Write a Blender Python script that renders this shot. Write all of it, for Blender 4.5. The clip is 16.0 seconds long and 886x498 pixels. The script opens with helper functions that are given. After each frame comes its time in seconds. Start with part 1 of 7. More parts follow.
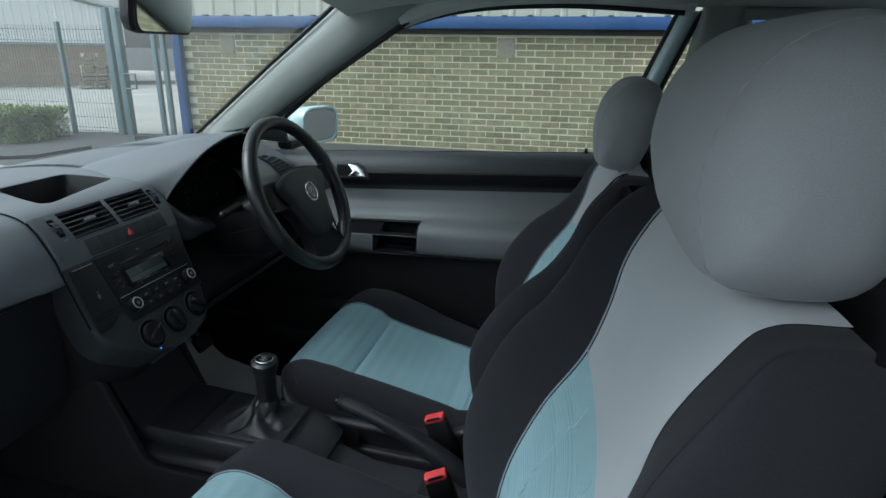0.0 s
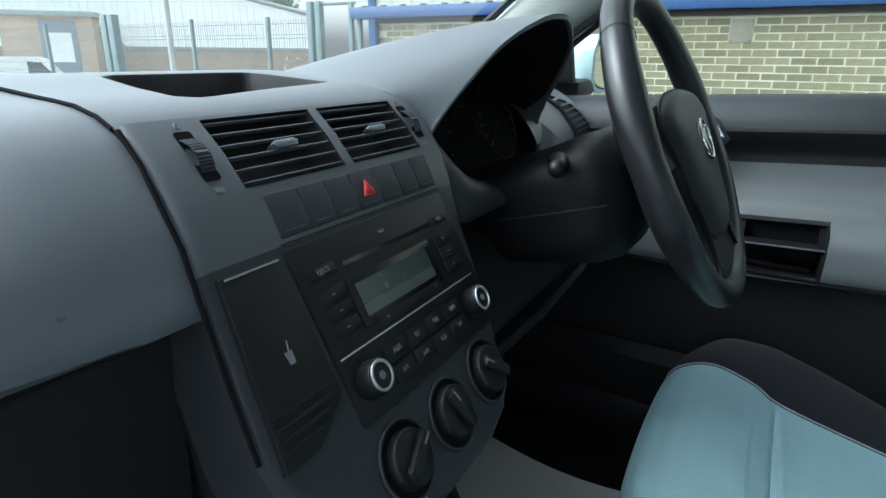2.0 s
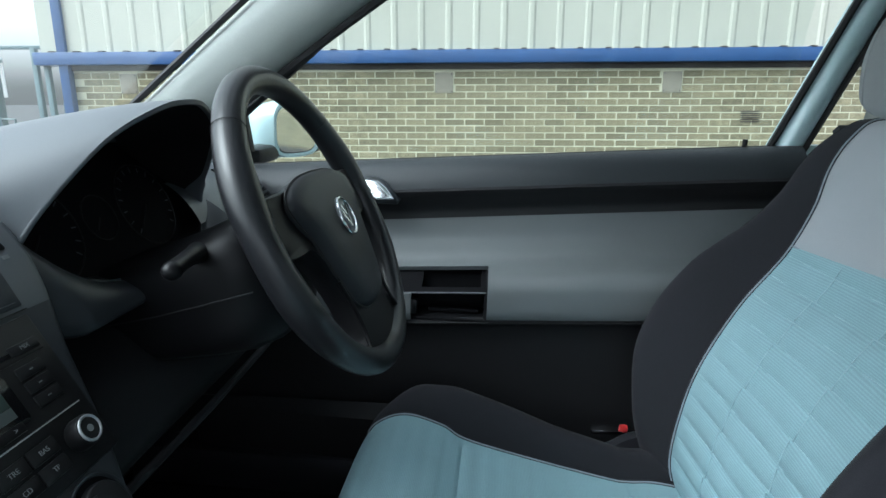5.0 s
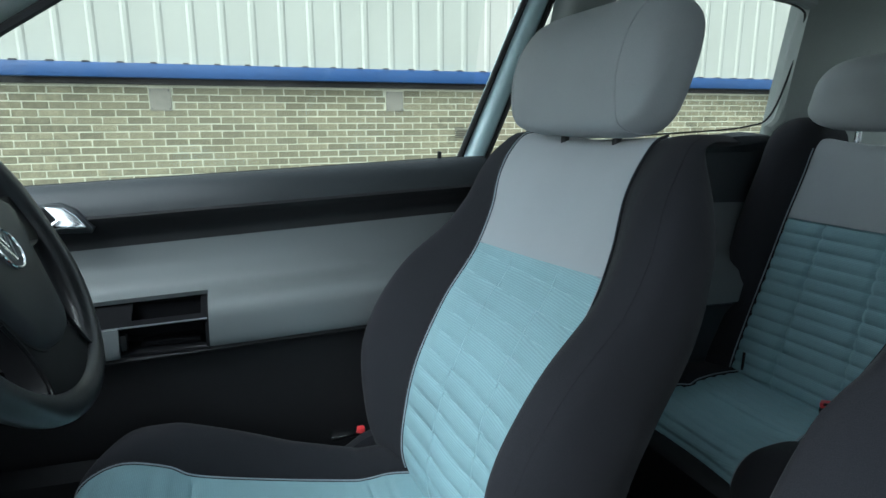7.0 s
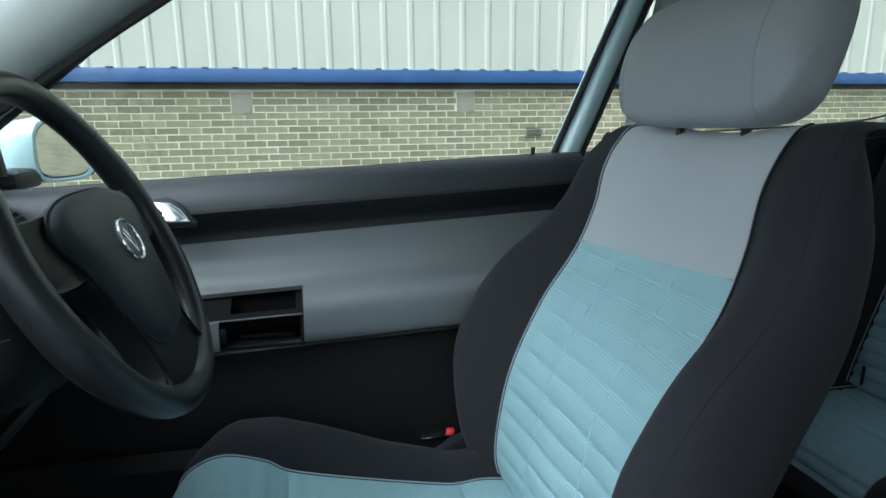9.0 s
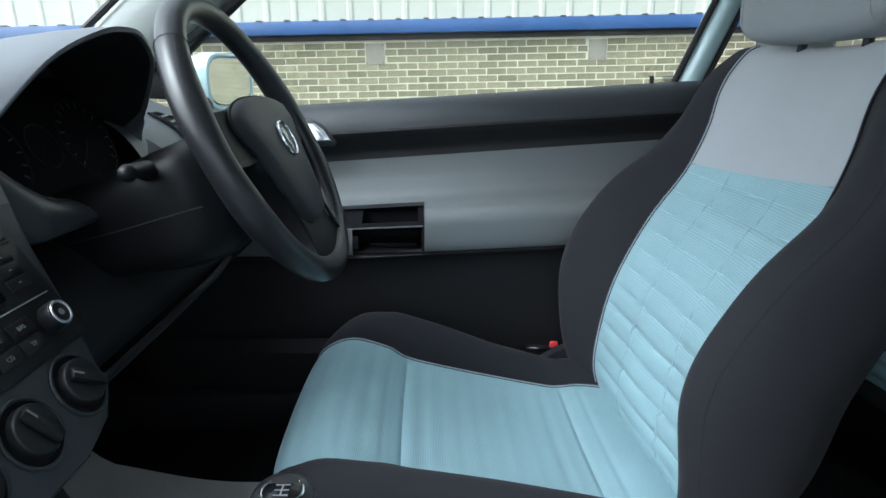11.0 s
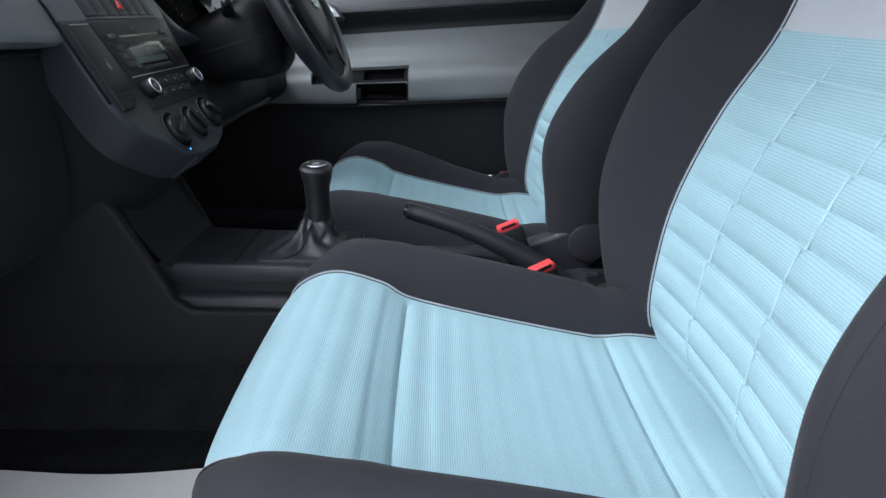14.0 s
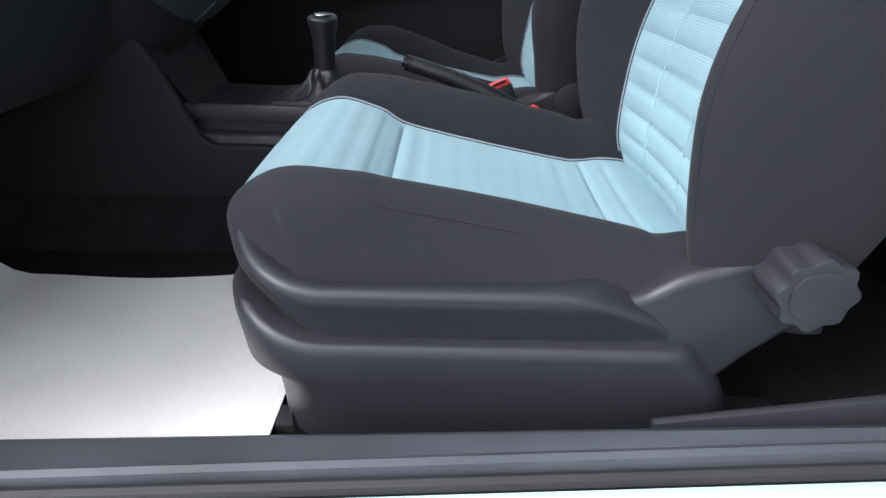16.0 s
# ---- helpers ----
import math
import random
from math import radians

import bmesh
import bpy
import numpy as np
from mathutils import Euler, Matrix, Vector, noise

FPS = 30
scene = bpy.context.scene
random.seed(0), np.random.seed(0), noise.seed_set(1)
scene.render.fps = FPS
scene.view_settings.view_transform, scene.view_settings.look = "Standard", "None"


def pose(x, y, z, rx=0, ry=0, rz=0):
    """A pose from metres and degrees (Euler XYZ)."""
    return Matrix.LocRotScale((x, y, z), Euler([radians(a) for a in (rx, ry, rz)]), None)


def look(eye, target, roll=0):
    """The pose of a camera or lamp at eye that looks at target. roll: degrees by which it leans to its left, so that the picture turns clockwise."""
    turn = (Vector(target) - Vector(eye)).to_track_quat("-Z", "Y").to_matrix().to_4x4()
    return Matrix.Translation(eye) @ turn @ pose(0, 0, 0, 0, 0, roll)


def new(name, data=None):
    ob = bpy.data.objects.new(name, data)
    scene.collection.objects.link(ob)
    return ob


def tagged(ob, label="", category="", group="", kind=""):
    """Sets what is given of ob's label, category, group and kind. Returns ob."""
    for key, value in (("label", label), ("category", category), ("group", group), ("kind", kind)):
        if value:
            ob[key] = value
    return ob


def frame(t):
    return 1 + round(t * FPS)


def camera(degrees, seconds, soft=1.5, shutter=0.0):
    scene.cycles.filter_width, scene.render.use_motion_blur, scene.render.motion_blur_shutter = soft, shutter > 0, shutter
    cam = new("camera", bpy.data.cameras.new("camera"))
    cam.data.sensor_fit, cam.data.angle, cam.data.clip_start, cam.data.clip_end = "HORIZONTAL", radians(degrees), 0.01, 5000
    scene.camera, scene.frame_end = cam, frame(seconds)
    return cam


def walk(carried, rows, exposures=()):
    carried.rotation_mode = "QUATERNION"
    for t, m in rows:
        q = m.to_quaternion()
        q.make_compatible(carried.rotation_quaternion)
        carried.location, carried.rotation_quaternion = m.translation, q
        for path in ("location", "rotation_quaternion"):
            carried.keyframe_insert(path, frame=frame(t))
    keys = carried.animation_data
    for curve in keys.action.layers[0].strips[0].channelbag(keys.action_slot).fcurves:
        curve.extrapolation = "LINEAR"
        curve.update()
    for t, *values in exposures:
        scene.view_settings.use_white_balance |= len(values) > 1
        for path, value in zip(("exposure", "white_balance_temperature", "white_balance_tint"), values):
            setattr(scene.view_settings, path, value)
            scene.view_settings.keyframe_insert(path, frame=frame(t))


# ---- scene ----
cam = camera(73.4, 16.0)
EXPOSURES = [(0, 0.85, 5700, 0), (1, 1.20, 5650, -1), (2, 1.74, 5650, 0), (2.7, 1.92, 5700, 0), (3.5, 1.66, 5750, 2), (4.5, 1.53, 5700, 1), (5, 1.55, 5650, 1), (7.5, 1.64, 5600, -2), (9.5, 1.52, 5600, -1), (12, 2.50, 5750, 8), (12.5, 2.76, 5750, 9), (13, 2.50, 5800, 10), (14.5, 1.76, 5950, 12), (15.2, 1.86, 6000, 13), (16, 1.84, 6050, 13)]
PATH = [
    (0, (0.51, -0.879, 1.194), (0.114, 0.973, 0.55), 2.8),
    (0.5, (0.321, -0.714, 1.097), (-0.252, 1.092, 0.457), 2.1),
    (1, (0.15, -0.559, 1.013), (-0.597, 1.181, 0.371), 2.1),
    (1.5, (0.041, -0.46, 0.973), (-0.797, 1.238, 0.329), 2.2),
    (2, (0.004, -0.362, 0.956), (-0.889, 1.308, 0.312), 2.2),
    (2.5, (-0.029, -0.289, 0.969), (-0.977, 1.352, 0.333), 2.2),
    (3, (-0.008, -0.275, 0.983), (-0.97, 1.372, 0.381), 2.2),
    (3.5, (0.025, -0.281, 0.99), (-0.883, 1.411, 0.427), 2.2),
    (4, (0.056, -0.294, 0.987), (-0.651, 1.503, 0.464), 2.1),
    (4.5, (0.08, -0.307, 0.991), (-0.352, 1.582, 0.493), 1.9),
    (5, (0.1, -0.316, 1.0), (-0.037, 1.621, 0.521), 1.9),
    (7.5, (0.145, -0.344, 0.997), (0.889, 1.472, 0.609), 1.2),
    (8, (0.138, -0.319, 0.991), (0.893, 1.492, 0.603), 1.0),
    (8.5, (0.118, -0.304, 0.991), (0.781, 1.541, 0.596), 1.1),
    (9, (0.104, -0.3, 0.986), (0.578, 1.602, 0.589), 1.1),
    (9.5, (0.085, -0.3, 0.986), (0.355, 1.64, 0.584), 1.3),
    (12, (0.134, -0.521, 0.913), (0.184, 1.367, 0.255), 0.8),
    (12.5, (0.145, -0.592, 0.911), (0.191, 1.286, 0.223), 0.9),
    (13, (0.155, -0.693, 0.901), (0.191, 1.178, 0.195), 0.9),
    (13.5, (0.163, -0.791, 0.874), (0.201, 1.07, 0.143), 1.1),
    (14, (0.179, -0.877, 0.859), (0.209, 0.977, 0.109), 1.1),
    (14.5, (0.189, -0.945, 0.822), (0.215, 0.897, 0.045), 1.0),
    (15, (0.196, -1.011, 0.783), (0.21, 0.822, -0.018), 0.7),
    (15.5, (0.202, -1.06, 0.75), (0.211, 0.754, -0.094), 0.7),
    (16, (0.205, -1.045, 0.75), (0.205, 0.732, -0.169), 0.9),
]
walk(cam, [(t, look(eye, target, roll)) for t, eye, target, roll in PATH], EXPOSURES)

# ---- world and light ----
world = bpy.data.worlds.new("overcast_sky")
scene.world = world
world.use_nodes = True
wn, wl = world.node_tree.nodes, world.node_tree.links
wn.clear()
sky = wn.new("ShaderNodeTexSky")
sky.sky_type, sky.sun_disc = "NISHITA", False
sky.sun_elevation, sky.sun_rotation = radians(48), radians(240)
sky.air_density, sky.dust_density, sky.ozone_density = 1.0, 4.0, 0.6
soft_sky = wn.new("ShaderNodeHueSaturation")
soft_sky.inputs["Saturation"].default_value = 0.12
bg = wn.new("ShaderNodeBackground")
bg.inputs["Strength"].default_value = 0.15
wout = wn.new("ShaderNodeOutputWorld")
wl.new(sky.outputs[0], soft_sky.inputs["Color"])
wl.new(soft_sky.outputs[0], bg.inputs[0])
wl.new(bg.outputs[0], wout.inputs[0])

sun_data = bpy.data.lights.new("sun", "SUN")
sun_data.energy, sun_data.angle, sun_data.color = 0.50, radians(40), (1.0, 0.97, 0.93)
sun = new("sun", sun_data)
sun.matrix_world = look((-8.5, -3.4, 9), (0, 0, 0.6))


# ---- materials ----
def material(name, base, rough=0.6, metal=0.0, vary=0.15, scale=6.0, grain=0.0, grain_scale=600.0, bump=0.0,
             per_object=0.0, second=None, coat=0.0, sheen=0.0, spec=0.5):
    m = bpy.data.materials.new(name)
    m.use_nodes = True
    nt = m.node_tree
    n, l = nt.nodes, nt.links
    p = n["Principled BSDF"]
    p.inputs["Roughness"].default_value, p.inputs["Metallic"].default_value = rough, metal
    p.inputs["Coat Weight"].default_value, p.inputs["Sheen Weight"].default_value = coat, sheen
    p.inputs["Specular IOR Level"].default_value = spec
    tc = n.new("ShaderNodeTexCoord")
    big = n.new("ShaderNodeTexNoise")
    big.inputs["Scale"].default_value, big.inputs["Detail"].default_value = scale, 5
    l.new(tc.outputs["Object"], big.inputs["Vector"])
    fine = n.new("ShaderNodeTexNoise")
    fine.inputs["Scale"].default_value, fine.inputs["Detail"].default_value = grain_scale, 2
    l.new(tc.outputs["Object"], fine.inputs["Vector"])
    ramp = n.new("ShaderNodeMapRange")
    ramp.inputs["From Min"].default_value, ramp.inputs["From Max"].default_value = 0.3, 0.7
    ramp.inputs["To Min"].default_value, ramp.inputs["To Max"].default_value = 1 - vary, 1 + vary
    l.new(big.outputs["Fac"], ramp.inputs["Value"])
    mix = n.new("ShaderNodeMix")
    mix.data_type, mix.blend_type = "RGBA", "MULTIPLY"
    mix.inputs["Factor"].default_value = 1.0
    if second:
        two = n.new("ShaderNodeMix")
        two.data_type = "RGBA"
        two.inputs["A"].default_value, two.inputs["B"].default_value = (*base, 1), (*second, 1)
        l.new(big.outputs["Fac"], two.inputs["Factor"])
        l.new(two.outputs["Result"], mix.inputs["A"])
    else:
        mix.inputs["A"].default_value = (*base, 1)
    l.new(ramp.outputs["Result"], mix.inputs["B"])
    last = mix.outputs["Result"]
    if grain or per_object:
        g = n.new("ShaderNodeMapRange")
        g.inputs["From Min"].default_value, g.inputs["From Max"].default_value = 0.25, 0.75
        g.inputs["To Min"].default_value, g.inputs["To Max"].default_value = 1 - grain, 1 + grain
        l.new(fine.outputs["Fac"], g.inputs["Value"])
        mg = n.new("ShaderNodeMix")
        mg.data_type, mg.blend_type = "RGBA", "MULTIPLY"
        mg.inputs["Factor"].default_value = 1.0
        l.new(last, mg.inputs["A"])
        l.new(g.outputs["Result"], mg.inputs["B"])
        last = mg.outputs["Result"]
    if per_object:
        info, geo, add = n.new("ShaderNodeObjectInfo"), n.new("ShaderNodeNewGeometry"), n.new("ShaderNodeMath")
        l.new(info.outputs["Random"], add.inputs[0])
        l.new(geo.outputs["Random Per Island"], add.inputs[1])
        frac = n.new("ShaderNodeMath")
        frac.operation = "FRACT"
        l.new(add.outputs[0], frac.inputs[0])
        r = n.new("ShaderNodeMapRange")
        r.inputs["To Min"].default_value, r.inputs["To Max"].default_value = 1 - per_object, 1 + per_object
        l.new(frac.outputs[0], r.inputs["Value"])
        mo = n.new("ShaderNodeMix")
        mo.data_type, mo.blend_type = "RGBA", "MULTIPLY"
        mo.inputs["Factor"].default_value = 1.0
        l.new(last, mo.inputs["A"])
        l.new(r.outputs["Result"], mo.inputs["B"])
        last = mo.outputs["Result"]
    l.new(last, p.inputs["Base Color"])
    if bump:
        b = n.new("ShaderNodeBump")
        b.inputs["Strength"].default_value, b.inputs["Distance"].default_value = bump, 0.002
        l.new(fine.outputs["Fac"], b.inputs["Height"])
        l.new(b.outputs["Normal"], p.inputs["Normal"])
    rr = n.new("ShaderNodeMapRange")
    rr.inputs["To Min"].default_value, rr.inputs["To Max"].default_value = max(rough - 0.06, 0.02), min(rough + 0.06, 1)
    l.new(big.outputs["Fac"], rr.inputs["Value"])
    l.new(rr.outputs["Result"], p.inputs["Roughness"])
    return m


def ribbed(name, base, axis, rough=0.85):
    """Woven cloth with fine ribs across the object's own x or y."""
    m = material(name, base, rough, vary=0.06, scale=9, grain=0.10, grain_scale=900, sheen=0.05)
    n, l = m.node_tree.nodes, m.node_tree.links
    tc = n.new("ShaderNodeTexCoord")
    mp = n.new("ShaderNodeMapping")
    w = n.new("ShaderNodeTexWave")
    w.wave_type, w.bands_direction = "BANDS", "Y"
    w.inputs["Scale"].default_value, w.inputs["Distortion"].default_value = 145 if axis == "X" else 112, 0.0
    sep, com = n.new("ShaderNodeSeparateXYZ"), n.new("ShaderNodeCombineXYZ")
    l.new(tc.outputs["Object"], sep.inputs[0])
    l.new(sep.outputs[axis], com.inputs["Y"])
    l.new(com.outputs[0], mp.inputs["Vector"])
    l.new(mp.outputs["Vector"], w.inputs["Vector"])
    b = n.new("ShaderNodeBump")
    b.inputs["Strength"].default_value, b.inputs["Distance"].default_value = 0.28 if axis == "X" else 0.25, 0.0006
    l.new(w.outputs["Fac"], b.inputs["Height"])
    p = n["Principled BSDF"]
    l.new(b.outputs["Normal"], p.inputs["Normal"])
    old = p.inputs["Base Color"].links[0].from_socket
    mr = n.new("ShaderNodeMapRange")
    mr.inputs["To Min"].default_value, mr.inputs["To Max"].default_value = (0.92, 1.05) if axis == "X" else (0.90, 1.07)
    l.new(w.outputs["Fac"], mr.inputs["Value"])
    mx = n.new("ShaderNodeMix")
    mx.data_type, mx.blend_type = "RGBA", "MULTIPLY"
    mx.inputs["Factor"].default_value = 1.0
    l.new(old, mx.inputs["A"])
    l.new(mr.outputs["Result"], mx.inputs["B"])
    l.new(mx.outputs["Result"], p.inputs["Base Color"])
    return m


def clear_glass(name, tint=(0.965, 0.985, 0.975), haze=0.0):
    m = bpy.data.materials.new(name)
    m.use_nodes = True
    n, l = m.node_tree.nodes, m.node_tree.links
    n.clear()
    tr, gl, mx, fr, o = (n.new(k) for k in ("ShaderNodeBsdfTransparent", "ShaderNodeBsdfGlossy", "ShaderNodeMixShader",
                                            "ShaderNodeLayerWeight", "ShaderNodeOutputMaterial"))
    tr.inputs["Color"].default_value = (*tint, 1)
    gl.inputs["Roughness"].default_value = 0.02
    fr.inputs["Blend"].default_value = 0.35
    pw = n.new("ShaderNodeMath")
    pw.operation = "POWER"
    pw.inputs[1].default_value = 3.0
    sc = n.new("ShaderNodeMath")
    sc.operation, sc.inputs[1].default_value, sc.inputs[2].default_value = "MULTIPLY_ADD", 0.35, 0.025
    l.new(fr.outputs["Facing"], pw.inputs[0])
    l.new(pw.outputs[0], sc.inputs[0])
    l.new(sc.outputs[0], mx.inputs[0])
    l.new(tr.outputs[0], mx.inputs[1])
    l.new(gl.outputs[0], mx.inputs[2])
    last = mx.outputs[0]
    if haze:
        film, tl = n.new("ShaderNodeMixShader"), n.new("ShaderNodeBsdfTranslucent")
        tl.inputs["Color"].default_value = (0.92, 0.96, 0.95, 1)
        film.inputs[0].default_value = haze
        l.new(last, film.inputs[1])
        l.new(tl.outputs[0], film.inputs[2])
        last = film.outputs[0]
    l.new(last, o.inputs[0])
    return m


CLOTH_DARK = material("charcoal_cloth", (0.0185, 0.0184, 0.0225), 0.9, vary=0.12, scale=5, grain=0.25, grain_scale=1400, bump=0.25, sheen=0.04, spec=0.2)
CLOTH_GREY = material("silver_grey_cloth", (0.36, 0.375, 0.395), 0.85, vary=0.05, scale=6, grain=0.06, grain_scale=1500, bump=0.15, sheen=0.2)
CLOTH_BLUE = ribbed("turquoise_ribbed_cloth", (0.258, 0.396, 0.436), "Z")
CLOTH_SEAT = ribbed("turquoise_cushion_cloth", (0.252, 0.388, 0.428), "X")
QUILT_SEAM = material("pressed_cloth_seam", (0.325, 0.465, 0.505), 0.75, vary=0.1, scale=30, grain=0.1, grain_scale=900, bump=0.1)
CLOTH_HEAD = material("headrest_grey_cloth", (0.29, 0.30, 0.308), 0.88, vary=0.05, scale=8, grain=0.1, grain_scale=1500, bump=0.15, sheen=0.08)
PIPING = material("pale_piping", (0.27, 0.30, 0.33), 0.7, vary=0.08, scale=40)
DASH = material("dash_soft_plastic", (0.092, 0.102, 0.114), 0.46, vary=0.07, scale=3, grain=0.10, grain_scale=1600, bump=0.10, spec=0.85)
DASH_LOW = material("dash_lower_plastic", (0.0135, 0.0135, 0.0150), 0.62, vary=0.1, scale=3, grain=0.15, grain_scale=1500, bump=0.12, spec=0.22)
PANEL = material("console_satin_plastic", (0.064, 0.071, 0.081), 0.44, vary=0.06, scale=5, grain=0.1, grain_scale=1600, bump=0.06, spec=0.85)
# darker copy of PANEL: shade on the lower stack is put into the colour
PANEL_SHADED = material("shaded_console_plastic", (0.0285, 0.0315, 0.036), 0.42, vary=0.08, scale=5, grain=0.1, grain_scale=1600, bump=0.06, spec=0.3)
BLACK = material("black_plastic", (0.009, 0.009, 0.010), 0.42, vary=0.15, scale=10, grain=0.1, grain_scale=1200, bump=0.05, spec=0.3)
COWL = material("column_cowl_plastic", (0.006, 0.006, 0.007), 0.42, vary=0.15, scale=9, grain=0.1, grain_scale=1200, bump=0.05, spec=0.2)
GLOSS = material("gloss_black_plastic", (0.006, 0.006, 0.007), 0.18, vary=0.1, scale=10)
DIAL = material("dull_black_dial", (0.005, 0.005, 0.006), 0.9, vary=0.1, scale=20, spec=0.1)
HUB = material("airbag_soft_plastic", (0.020, 0.022, 0.026), 0.5, vary=0.06, scale=9, grain=0.12, grain_scale=1300, bump=0.10, spec=0.35)
LEATHER = material("wheel_leather", (0.0125, 0.0130, 0.0150), 0.32, vary=0.1, scale=7, grain=0.2, grain_scale=1500, bump=0.09)
GAITER = material("gaiter_leatherette", (0.015, 0.0158, 0.019), 0.42, vary=0.12, scale=12, grain=0.2, grain_scale=900, bump=0.2, spec=0.45)
SLAT = material("vent_slat_plastic", (0.085, 0.09, 0.10), 0.35, vary=0.1, scale=20)
SEAT_PLASTIC = material("seat_trim_plastic", (0.0215, 0.0215, 0.0258), 0.38, vary=0.08, scale=4, grain=0.15, grain_scale=1200, bump=0.10, spec=0.42)
SILL_PLASTIC = material("scuffed_sill_plastic", (0.052, 0.056, 0.066), 0.42, vary=0.16, scale=9, grain=0.08, grain_scale=260, bump=0.03, spec=0.4)
DOOR_GREY = material("door_silver_vinyl", (0.108, 0.118, 0.122), 0.48, vary=0.05, scale=4, grain=0.06, grain_scale=1200, bump=0.2)
DOOR_DARK = material("door_dark_plastic", (0.021, 0.025, 0.029), 0.48, vary=0.1, scale=4, grain=0.15, grain_scale=1100, bump=0.35)
TRIM_LIGHT = material("pillar_grey_plastic", (0.29, 0.31, 0.29), 0.6, vary=0.05, scale=4, grain=0.08, grain_scale=900, bump=0.25)
LINING = material("headlining_cloth", (0.64, 0.65, 0.61), 0.95, vary=0.05, scale=4, grain=0.1, grain_scale=1200, bump=0.2)
PAINT = material("pale_blue_paint", (0.50, 0.66, 0.69), 0.25, metal=0.0, vary=0.03, scale=3, coat=0.6)
RUBBER = material("black_rubber", (0.014, 0.014, 0.015), 0.7, vary=0.2, scale=20)
CHROME = material("chrome", (0.75, 0.76, 0.78), 0.14, metal=1.0, vary=0.04, scale=30)
SILVER = material("satin_silver", (0.50, 0.51, 0.53), 0.35, metal=0.8, vary=0.05, scale=30)
BLUE_LAMP = material("blue_indicator_lamp", (0.05, 0.15, 0.8), 0.3)
BLUE_LAMP.node_tree.nodes["Principled BSDF"].inputs["Emission Color"].default_value = (0.05, 0.25, 1.0, 1)
BLUE_LAMP.node_tree.nodes["Principled BSDF"].inputs["Emission Strength"].default_value = 1.2
RED = material("red_button", (0.62, 0.045, 0.05), 0.45, vary=0.06, scale=40)
HAZARD = material("hazard_red", (0.75, 0.06, 0.06), 0.5, vary=0.05, scale=60)
MARK = material("pale_print", (0.16, 0.167, 0.175), 0.6, vary=0.05, scale=60)
DISPLAY = material("radio_display", (0.030, 0.044, 0.040), 0.25, vary=0.08, scale=40)
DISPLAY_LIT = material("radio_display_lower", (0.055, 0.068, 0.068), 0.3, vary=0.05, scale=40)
CARPET = material("black_carpet", (0.013, 0.013, 0.014), 1.0, vary=0.3, scale=20, grain=0.5, grain_scale=500, bump=0.8, spec=0.1)
PAPER = material("white_paper_mat", (0.82, 0.80, 0.77), 0.75, vary=0.05, scale=7, grain=0.04, grain_scale=300, bump=0.1)
MIRROR = material("mirror_glass", (0.88, 0.90, 0.90), 0.02, metal=1.0, vary=0.0, scale=3)
GLASS = clear_glass("window_glass")
SCREEN = clear_glass("dusty_windscreen_glass", haze=0.038)
BRICK = material("buff_brick", (0.218, 0.197, 0.124), 0.9, vary=0.22, scale=14, grain=0.25, grain_scale=90, bump=0.6, per_object=0.20)
MORTAR = material("pale_mortar", (0.525, 0.51, 0.375), 0.95, vary=0.12, scale=5, grain=0.15, grain_scale=150, bump=0.4)
CLAD = material("cream_cladding", (0.425, 0.425, 0.360), 0.5, vary=0.05, scale=1.2, grain=0.03, grain_scale=60)
FASCIA = material("blue_fascia", (0.022, 0.068, 0.19), 0.45, vary=0.1, scale=3, grain=0.05, grain_scale=80)
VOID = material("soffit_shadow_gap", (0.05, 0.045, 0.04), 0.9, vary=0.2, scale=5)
BLOCK = material("grey_vent_block", (0.27, 0.25, 0.20), 0.9, vary=0.1, scale=14, grain=0.1, grain_scale=120, bump=0.3)
STEEL_GREEN = material("grey_green_fence_paint", (0.10, 0.15, 0.16), 0.5, vary=0.12, scale=6)
TARMAC = material("asphalt", (0.055, 0.055, 0.055), 0.95, vary=0.2, scale=0.6, grain=0.35, grain_scale=60, bump=0.6)
CONCRETE = material("pale_yard_concrete", (0.30, 0.29, 0.27), 0.95, vary=0.15, scale=0.4, grain=0.15, grain_scale=40, bump=0.3)
LEAF = material("hedge_leaf", (0.105, 0.150, 0.042), 0.75, vary=0.35, scale=3, per_object=0.4, second=(0.18, 0.22, 0.07))
LEAF_DARK = material("conifer_leaf", (0.105, 0.185, 0.10), 0.8, vary=0.35, scale=2, per_object=0.4)
BARK = material("bark", (0.10, 0.075, 0.05), 0.95, vary=0.3, scale=8, grain=0.4, grain_scale=60, bump=0.8)
BRICK_FAR = material("brown_brick", (0.36, 0.275, 0.20), 0.9, vary=0.1, scale=2, grain=0.2, grain_scale=25, per_object=0.2)
ROOF_GREY = material("grey_roof_edge", (0.24, 0.27, 0.27), 0.55, vary=0.08, scale=2)
DOOR_STEEL = material("grey_steel_door", (0.17, 0.20, 0.23), 0.5, vary=0.06, scale=2)
WHITE = material("white_paint", (0.75, 0.76, 0.75), 0.4, vary=0.03, scale=2)
GALV = material("galvanised_steel", (0.42, 0.43, 0.42), 0.5, metal=0.4, vary=0.1, scale=5)
PALLET = material("pallet_wood", (0.30, 0.25, 0.18), 0.9, vary=0.2, scale=6, grain=0.2, grain_scale=60, per_object=0.25)
TYRE = material("tyre_rubber", (0.02, 0.02, 0.021), 0.85, vary=0.15, scale=12)
CRATE = material("dark_crate_plastic", (0.05, 0.055, 0.06), 0.6, vary=0.1, scale=5)


